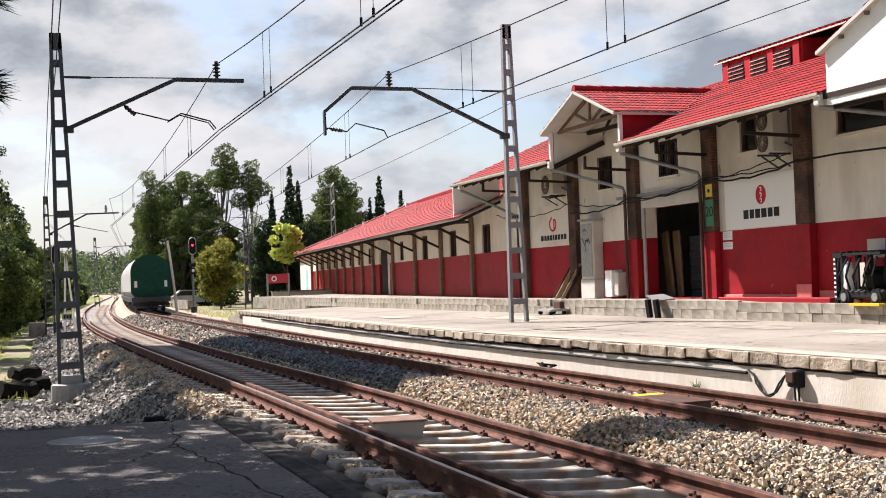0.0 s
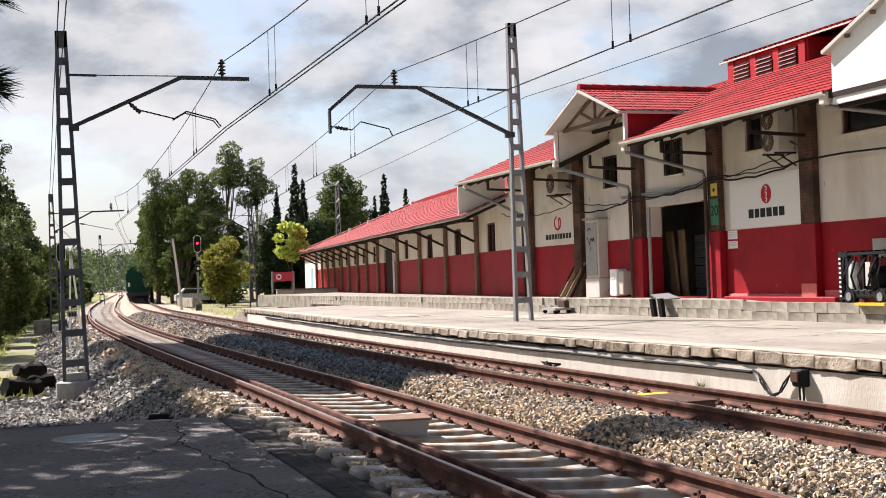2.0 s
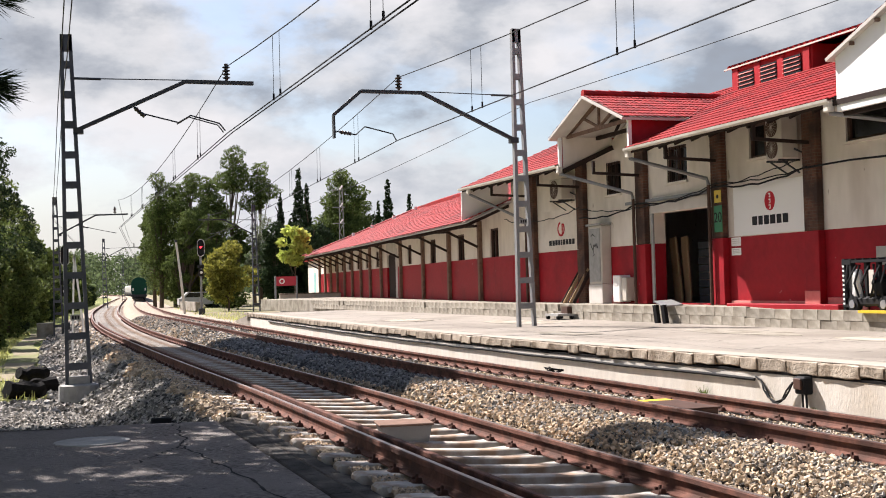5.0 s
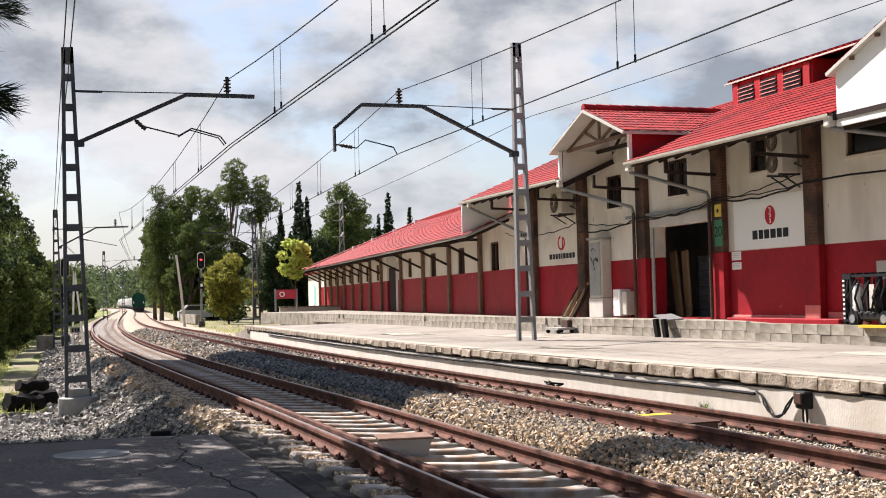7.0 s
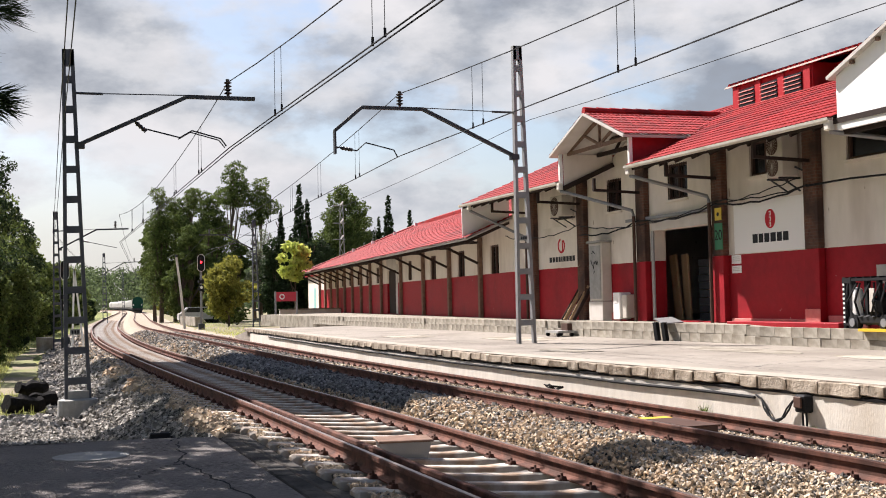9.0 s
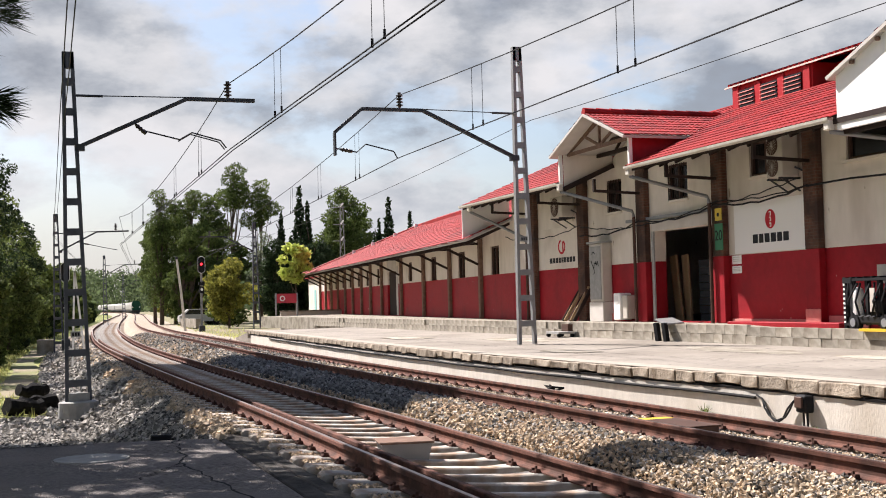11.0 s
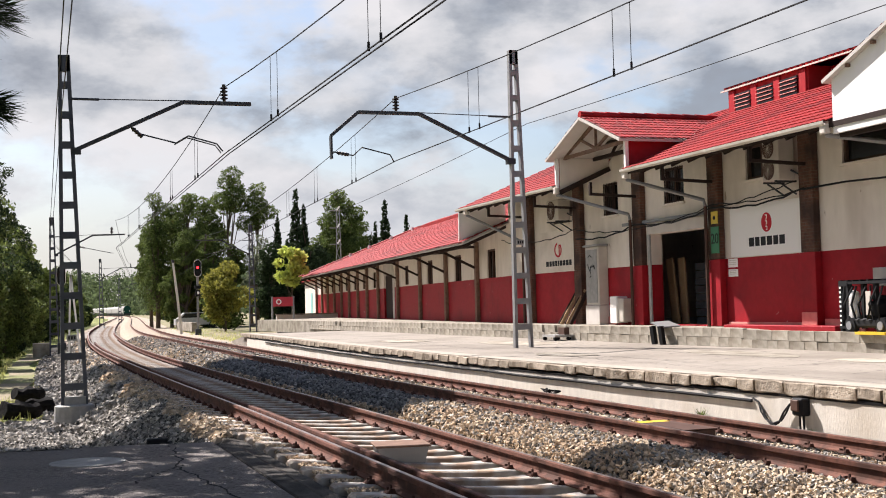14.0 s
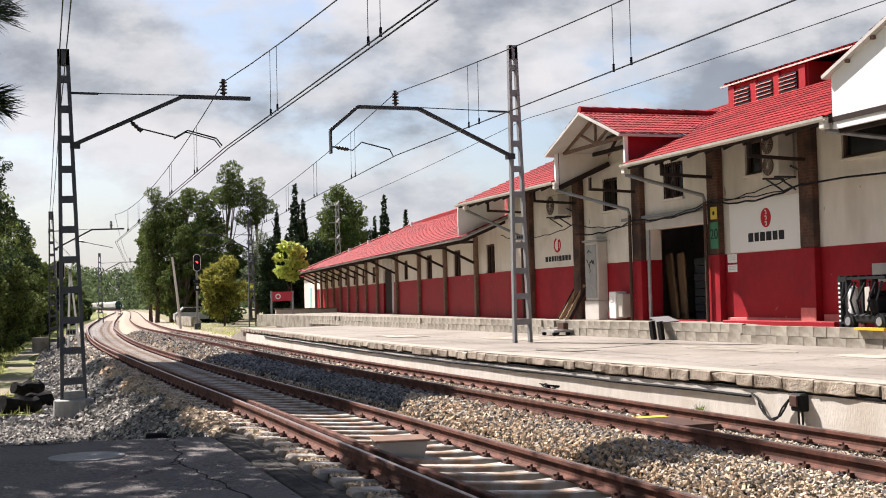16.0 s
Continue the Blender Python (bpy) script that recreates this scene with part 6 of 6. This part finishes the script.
        beam(bm, (0.1, y, 0.4), (0.12, y - 0.06, 0.96), 0.06)
        part("guard_post", bm, "black", t)
    part("overhead_guard", boxed(-0.15, 0.5, -0.85, 0.25, 0.94, 0.99), "black", t)
    for k in range(5):
        part("guard_bar", boxed(-0.15, 0.5, -0.78 + k * 0.22, -0.74 + k * 0.22, 0.992, 1.02), "black", t)
    part("chassis", boxed(-0.15, 0.6, -0.9, 0.35, 0.12, 0.3, bevel=0.04), "black", t)
    part("counterweight", boxed(-0.16, 0.6, -0.55, -0.2, 0.3, 0.62, bevel=0.06), "black", t)
    bm = bmesh.new()
    lathe(bm, [(0.04, 0), (0.10, 0.04), (0.11, 0.1), (0.11, 0.5), (0.09, 0.58), (0.04, 0.62)], 14, Matrix.Translation((-0.05, 0.2, 0.2)))
    part("gas_bottle", bm, "board", t, "white gas bottle")
    part("seat", boxed(0.1, 0.45, -0.45, -0.1, 0.62, 0.72, bevel=0.03), "black", t)
    part("side_panel", boxed(-0.165, -0.152, -0.42, -0.28, 0.36, 0.8), "plastic", t)
    for y in (0.2, -0.7):
        bm = bmesh.new()
        lathe(bm, [(0.05, -0.06), (0.15, -0.06), (0.16, 0.0), (0.15, 0.06), (0.05, 0.06)], 14, Matrix.Translation((-0.12, y, 0.16)) @ Matrix.Rotation(radians(90), 4, "Y"))
        w = part("wheel", bm, "black", t)
        bm = bmesh.new()
        lathe(bm, [(0.02, 0), (0.08, 0.0), (0.08, 0.02)], 12, Matrix.Translation((-0.185, y, 0.16)) @ Matrix.Rotation(radians(-90), 4, "Y"))
        part("rim", bm, "steel", w, "steel wheel rim")
    part("fork", boxed(-0.3, -0.16, -0.95, -0.1, 0.0, 0.05), "yellow", t, "yellow fork tine")
    rng = random.Random(17)
    for k in range(7):
        bm = bmesh.new()
        y = 0.36 - 0.17 * k
        tube(bm, [(-0.17, y, 0.28), (-0.2, y + rng.uniform(-0.15, 0.15), 0.55), (-0.1, y + rng.uniform(-0.1, 0.1), 0.9)], 0.022, 6)
        part("hose", bm, "black", t, "black hydraulic hose")
    for y in (-0.1, -0.45):
        part("mast_upright", boxed(-0.1, -0.02, y - 0.04, y + 0.04, 0.1, 1.0), "black", t)
    # pale notices and low kerb on the wall behind
    for y, z, w, h in ((19.75, 1.95, 0.52, 0.36), (18.6, 1.9, 0.3, 0.3)):
        q = thing("wall_board", on_wall(y, z, 0.004), "pale blank board on the red wall", "board", "wall boards")
        part("panel", boxed(-w / 2, w / 2, -h / 2, h / 2, 0, 0.02), "plastic", q)
    q = thing("wall_skirting", label="faded pink plaster skirting at the foot of the wall", category="skirting", kind="structure")
    bm = boxed(F - 0.05, F - 0.002, 22.2, 25.2, DOCK - 0.1, DOCK + 0.08, bevel=0.01)
    part("skirting", bm, "pink", q)
    part("skirting", boxed(F - 0.05, F - 0.002, 20.3, 21.55, DOCK - 0.1, DOCK + 0.16, bevel=0.01), "pink", q)
    part("skirting", boxed(F - 0.19, F - 0.166, 21.62, 22.14, DOCK - 0.1, DOCK + 0.3, bevel=0.01), "pink", q)
    part("skirting", boxed(F - 0.05, F - 0.002, 31.0, 32.6, DOCK - 0.05, DOCK + 0.2, bevel=0.01), "pink", q)


# ---- trackside things ----
def make_trackside():
    # grey box with timber lid between the rails
    t = thing("track_box", Matrix.Translation((3.66, 12.27, CANT * 0.95)) @ Matrix.Rotation(radians(-8), 4, "Z"), "grey metal trackside box with timber lid between the rails", "equipment box")
    bm = bmesh.new()
    v = box(bm, -0.26, 0.26, -0.22, 0.22, -0.08, 0.13)
    for q in v:
        if q.co.z < 0:
            q.co.x *= 0.8
    part("case", bm, "steel", t)
    part("lid", boxed(-0.28, 0.28, -0.24, 0.24, 0.132, 0.155, bevel=0.006), "old_timber", t, "brown timber lid")
    t = thing("track_box", Matrix.Translation((7.25, 13.0, 0.07)) @ Matrix.Rotation(radians(2), 4, "Z"), "dark metal box with yellow end between the platform rails", "equipment box")
    part("case", boxed(-0.2, 0.2, -0.55, 0.42, -0.05, 0.07, bevel=0.01), "frame", t)
    part("lid", boxed(-0.21, 0.21, -0.56, 0.43, 0.072, 0.08), "frame", t, "flat lid")
    part("end_plate", boxed(-0.2, 0.2, 0.425, 0.62, -0.05, 0.08), "yellow", t, "yellow end plate")
    # little black post in the ballast
    t = thing("marker_post", Matrix.Translation((1.72, 16.6, gz(1.72, 16.6) - 0.02)), "small black post with box in the ballast", "post")
    part("stem", boxed(-0.02, 0.02, -0.02, 0.02, 0.0, 0.2), "black", t)
    part("head", boxed(-0.2, 0.06, -0.06, 0.06, 0.1, 0.2, bevel=0.015), "black", t)
    # charred timbers on the verge
    for k, (x, y, z, ln, r, a) in enumerate(((-0.05, 28.3, -0.42, 0.75, 0.2, 12), (0.25, 29.4, -0.4, 0.8, 0.22, -6), (0.12, 28.9, -0.1, 0.6, 0.15, 5))):
        t = thing("charred_timber", Matrix.Translation((x, y, z)) @ Matrix.Rotation(radians(a), 4, "Z"), "blackened broken timber lying on the verge", "timber", "charred timbers")
        bm = bmesh.new()
        tube(bm, [(-ln / 2 + ln * i / 6, 0.05 * math.sin(i), 0.02 * math.cos(2 * i)) for i in range(7)], r, 9, r * 0.85)
        for q in bm.verts:
            q.co += Vector((0, 1, 1)) * 0.06 * noise.noise(q.co * 5 + Vector((k, 0, 0)))
        part("log", bm, "char", t)
    # conduit and junction box on the platform face
    t = thing("platform_conduit", label="black conduit clipped along the platform face", category="conduit")
    bm = bmesh.new()
    tube(bm, [(edge(y) - 0.012, y, 0.262 + 0.03 * smooth(14, 24, y) + 0.006 * math.sin(y * 1.7)) for y in [14.3 + 0.9 * i for i in range(40)]], 0.022, 8)
    part("pipe", bm, "black", t)
    for s, d in ((0.0, 0.0), (0.06, 0.03)):
        bm = bmesh.new()
        pts = [(9.15, 14.3, 0.29), (9.14, 14.15, 0.25), (9.12, 14.02 + s, 0.14), (9.12, 13.92 + s, 0.02 + d), (9.11, 13.8, -0.03 + d), (9.12, 13.68 - s, 0.02 + d), (9.13, 13.58 - s, 0.16), (9.14, 13.45, 0.27), (9.18, 13.3, 0.3)]
        tube(bm, pts, 0.013, 6)
        part("cable", bm, "black", t)
    t = thing("junction_box", Matrix.Translation((9.2, 13.22, 0.0)), "black junction box hung under the coping", "junction box")
    part("box", boxed(-0.12, 0.02, -0.1, 0.12, 0.14, 0.36, bevel=0.02), "black", t)
    part("cover", boxed(-0.15, -0.122, -0.06, 0.1, 0.2, 0.34, bevel=0.01), "frame", t)
    for y in (-0.05, 0.03):
        bm = bmesh.new()
        tube(bm, [(-0.06, y, 0.15), (-0.07, y - 0.02, -0.05)], 0.015, 6)
        part("lead", bm, "black", t)
    # dark tangle of scrap on the sleepers of the platform track
    t = thing("scrap_tangle", Matrix.Translation((8.35, 19.3, 0.02)), "dark tangle of scrap beside the platform rail", "scrap")
    rng = random.Random(31)
    bm = bmesh.new()
    pts = [(rng.uniform(-0.12, 0.12), rng.uniform(-0.3, 0.3), rng.uniform(0.0, 0.16)) for k in range(16)]
    tube(bm, pts, 0.03, 6, 0.015)
    part("tangle", bm, "char", t)
    # signals
    def signal(pos, h, label, k=1.0):
        t = thing("railway_signal", Matrix.Translation(pos), label, "signal", "railway signals")
        bm = bmesh.new()
        tube(bm, [(0, 0, 0), (0, 0, h - 0.4)], 0.08, 10)
        part("post", bm, "steel", t)
        part("base", boxed(-0.2, 0.2, -0.2, 0.2, -0.1, 0.45, bevel=0.02), "darksteel", t)
        bm = bmesh.new()
        pts = [(0.3 * k * math.cos(a), -0.16, h - 0.35 + (0.42 * k if math.sin(a) > 0 else -0.42 * k) + 0.3 * k * math.sin(a)) for a in (2 * math.pi * (k + 0.5) / 20 for k in range(20))]
        slab(bm, pts, 0.05, (0, 1, 0))
        hd = part("head_board", bm, "black", t, "black oval backboard")
        bm = bmesh.new()
        q = [Vector(p) for p in pts]
        c = Vector((0, -0.14, h - 0.35))
        tube(bm, [c + (p - c) * 1.07 for p in q] + [c + (q[0] - c) * 1.07], 0.025 * k * k, 5)
        part("white_rim", bm, "signwhite", hd, "white border")
        bm = bmesh.new()
        lathe(bm, [(0.02, 0), (0.1 * k, 0), (0.1 * k, 0.02)], 14, Matrix.Translation((0, -0.165, h - 0.3)) @ Matrix.Rotation(radians(90), 4, "X"))
        part("red_lamp", bm, "redlamp", hd, "glowing red lamp")
        for z in (h - 0.3 + 0.42 * k, h - 0.3 - 0.42 * k):
            bm = bmesh.new()
            lathe(bm, [(0.02, 0), (0.1 * k, 0), (0.1 * k, 0.1)], 12, Matrix.Translation((0, -0.165, z)) @ Matrix.Rotation(radians(90), 4, "X"))
            part("lens_hood", bm, "black", hd)
        part("lower_unit", boxed(-0.2, 0.2, -0.18, 0.1, h - 1.75, h - 1.55), "black", t)
        part("number_board", boxed(-0.16, 0.16, -0.2, -0.1, h - 2.3, h - 1.85), "black", t)
        bm = bmesh.new()
        disc(bm, 0.09, 0.11, 14)
        o = part("number_bar", bm, "signwhite", t)
        o.matrix_basis = Matrix.Translation((0, -0.205, h - 2.05)) @ Matrix.Rotation(radians(90), 4, "X")
    signal((11.55, 87, -0.1), 5.0, "red-lit railway signal on a grey post by the platform track", 0.76)
    signal((1.78, 62, -0.2), 4.0, "red-lit railway signal behind the catenary mast", 0.62)
    t = thing("leaning_pole", label="pale leaning wooden pole beside the line", category="pole")
    bm = bmesh.new()
    tube(bm, [(11.0, 92, -0.1), (10.75, 92, 2.6), (10.45, 92, 5.2)], 0.11, 8, 0.08)
    part("pole", bm, "plinth", t)
    part("cap", boxed(10.36, 10.54, 91.9, 92.1, 5.15, 5.35), "darksteel", t)
    # white A-frame prop behind the mast
    t = thing("ladder_prop", label="white pointed A-frame prop beside the track", category="prop")
    for dx in (-0.22, 0.22):
        bm = bmesh.new()
        beam(bm, (1.62 + dx, 42, -0.3), (1.5, 42, 2.9), 0.06)
        part("rail", bm, "signwhite", t)
    # pale equipment block and path on the verge
    t = thing("concrete_block", Matrix.Translation((0.95, 68, -0.62)), "pale concrete equipment base on the verge", "block")
    part("block", boxed(-0.45, 0.45, -0.5, 0.5, 0, 0.75, bevel=0.03), "dock", t)
    t = thing("verge_path", label="sandy footpath along the grassy verge", category="path", kind="structure")
    bm = bmesh.new()
    pts = [(xl(y) - 3.7 + 0.25 * math.sin(y * 0.3), y) for y in range(34, 76, 3)]
    row = [[bm.verts.new((x + s, y, -0.575 + 0.01 * abs(s))) for s in (-0.55, 0, 0.45)] for x, y in pts]
    for a, b in zip(row, row[1:]):
        for k in range(2):
            bm.faces.new((a[k], a[k + 1], b[k + 1], b[k]))
    part("path", bm, "earth", t)
    # red station board and low walls at the platform end
    t = thing("station_board", label="red station board with white ring on two grey posts", category="sign")
    part("board", boxed(14.5, 15.72, 75.0, 75.05, 1.75, 2.32), "signred", t)
    for x in (14.45, 15.77):
        part("post", boxed(x - 0.05, x + 0.05, 75, 75.08, 0.3, 2.36), "steel", t)
    bm = bmesh.new()
    n = 20
    for k in range(n):
        a, b = 2 * math.pi * k / n, 2 * math.pi * (k + 1) / n
        slab(bm, [(14.85 + r * math.cos(q), 74.99, 2.03 + r * math.sin(q)) for r, q in ((0.1, a), (0.17, a), (0.17, b), (0.1, b))], 0.01, (0, 1, 0))
    part("ring", bm, "signwhite", t, "white ring")
    for x0, x1, y, z0, z1 in ((15.3, 19.5, 78, 0, 1.2),):
        t = thing("low_wall", label="low pale rendered wall at the platform end", category="wall", group="low walls")
        part("wall", boxed(x0, x1, y, y + 0.25, z0, z1, bevel=0.02), "plinth", t)
        part("capping", boxed(x0 - 0.04, x1 + 0.04, y - 0.04, y + 0.29, z1 + 0.002, z1 + 0.07), "coping", t)
    # far trackside wall and parked car behind the signal
    t = thing("boundary_wall", label="low pale boundary wall beside the far track", category="wall")
    part("wall", boxed(12.4, 12.8, 97, 107, 0, 0.7), "dock", t)
    t = thing("parked_car", Matrix.Translation((15.6, 118, 0)), "pale grey parked car seen beyond the bushes", "car")
    bm = bmesh.new()
    slab(bm, [(-2.1, 0.8, 0.3), (2.1, 0.8, 0.3), (2.1, 0.8, 0.85), (1.2, 0.8, 0.95), (0.7, 0.8, 1.45), (-1.3, 0.8, 1.45), (-1.9, 0.8, 0.9), (-2.1, 0.8, 0.85)], 1.6, (0, -1, 0))
    part("body", bm, "grey_wagon", t)
    bm = bmesh.new()
    slab(bm, [(0.95, -0.81, 0.97), (0.6, -0.81, 1.38), (-1.2, -0.81, 1.38), (-1.6, -0.81, 0.97)], 0.02, (0, 1, 0))
    part("side_window", bm, "dark", t)
    for x in (-1.3, 1.3):
        bm = bmesh.new()
        lathe(bm, [(0.05, -0.1), (0.31, -0.1), (0.31, 0.1), (0.05, 0.1)], 14, Matrix.Translation((x, -0.75, 0.31)) @ Matrix.Rotation(radians(90), 4, "X"))
        part("wheel", bm, "black", t)
    # lattice pole behind the shed
    t = thing("lattice_pole", Matrix.Translation((25.9, 104, 0)), "pale lattice power pole behind the shed", "pole")
    bm = bmesh.new()
    for s in (-0.3, 0.3):
        beam(bm, (s, 0, 0), (s * 0.4, 0, 10.2), 0.06)
    for k in range(14):
        z0, z1 = k * 0.7, (k + 1) * 0.7
        w0, w1 = 0.3 - 0.18 * z0 / 8.6, 0.3 - 0.18 * z1 / 8.6
        beam(bm, (-w0 if k % 2 else w0, 0, z0), (w1 if k % 2 else -w1, 0, z1), 0.045)
    part("lattice", bm, "steel", t)
    for z in (7.0, 8.4, 9.9):
        arm = part("crossarm", boxed(-0.75, 0.3, -0.04, 0.04, z, z + 0.07), "steel", t)
        bm = bmesh.new()
        tube(bm, [(-0.12, -0.08, z + 0.08), (0.12, -0.08, z + 0.4)], 0.07, 6)
        part("insulator", bm, "signwhite", arm, "white insulator")


def make_grass():
    rng = np.random.default_rng(9)
    vs = []
    for _ in range(16000):
        y = rng.uniform(27.5, 75) if rng.random() < 0.8 else rng.uniform(75, 130)
        off = rng.uniform(3.0, 9.5)
        x = xl(y) - off
        if abs(off - 3.7) < 0.5 and 34 < y < 75:
            continue
        if y > 58 and rng.random() < 0.25:
            x = xr(y) + rng.uniform(2.6, 6)
        h = rng.uniform(0.06, 0.22) if off > 3.4 else rng.uniform(0.03, 0.1)
        a = rng.uniform(0, 6.28)
        d = np.array([math.cos(a), math.sin(a), 0]) * 0.018
        root = np.array([x, y, gz(x, y) - 0.02])
        tip = root + np.array([rng.normal() * 0.06, rng.normal() * 0.06, h])
        vs += [root - d, root + d, tip + d * 0.2, tip - d * 0.2]
    tagged(quads("grass", np.array(vs), np.arange(len(vs)).reshape(-1, 4), "blade"), "dry green grass on the verge", "grass", kind="stuff")
    # a few weeds at the foot of the platform face
    for x, y, s in ((9.0, 15.4, 0.2), (9.05, 12.9, 0.1), (8.95, 20.5, 0.16), (8.9, 18.0, 0.1)):
        t = thing("weed", Matrix.Translation((x, y, -0.07)), "small green weed in the ballast", "weed", "weeds")
        vs = []
        for i in range(60):
            a, b = rng.uniform(0, 6.28), rng.uniform(0.3, 1.3)
            d = np.array([math.cos(a) * math.cos(b), math.sin(a) * math.cos(b), math.sin(b)]) * s * rng.uniform(0.5, 1)
            w = np.array([-math.sin(a), math.cos(a), 0]) * 0.008
            vs += [-w, w, d + w * 0.3, d - w * 0.3]
        quads("leaves", np.array(vs), np.arange(len(vs)).reshape(-1, 4), "leaf", t)


make_ground()
make_track(xl, "main railway track with rusty rails on concrete sleepers", 800, 150, 0.0, True)
make_track(xr, "platform railway track with rusty rails half sunk in ballast", 800, 60, 0.05)
make_platform()
make_platform_wear()
make_asphalt()
make_warehouse()
make_shed()
make_dock()
make_wall_signs()
make_aircon(22.62, 4.08, 0.92, 0.6, "cream twin-fan air conditioner on wall brackets beside the window", 2)
make_aircon(34.1, 4.05, 0.62, 0.85, "cream single-fan air conditioner on wall brackets", 1)
make_wall_cables()
make_dock_things()
make_forklift()
make_masts()
make_wires()
make_trackside()
make_train()
make_trees()
make_grass()
make_ballast()
motions()
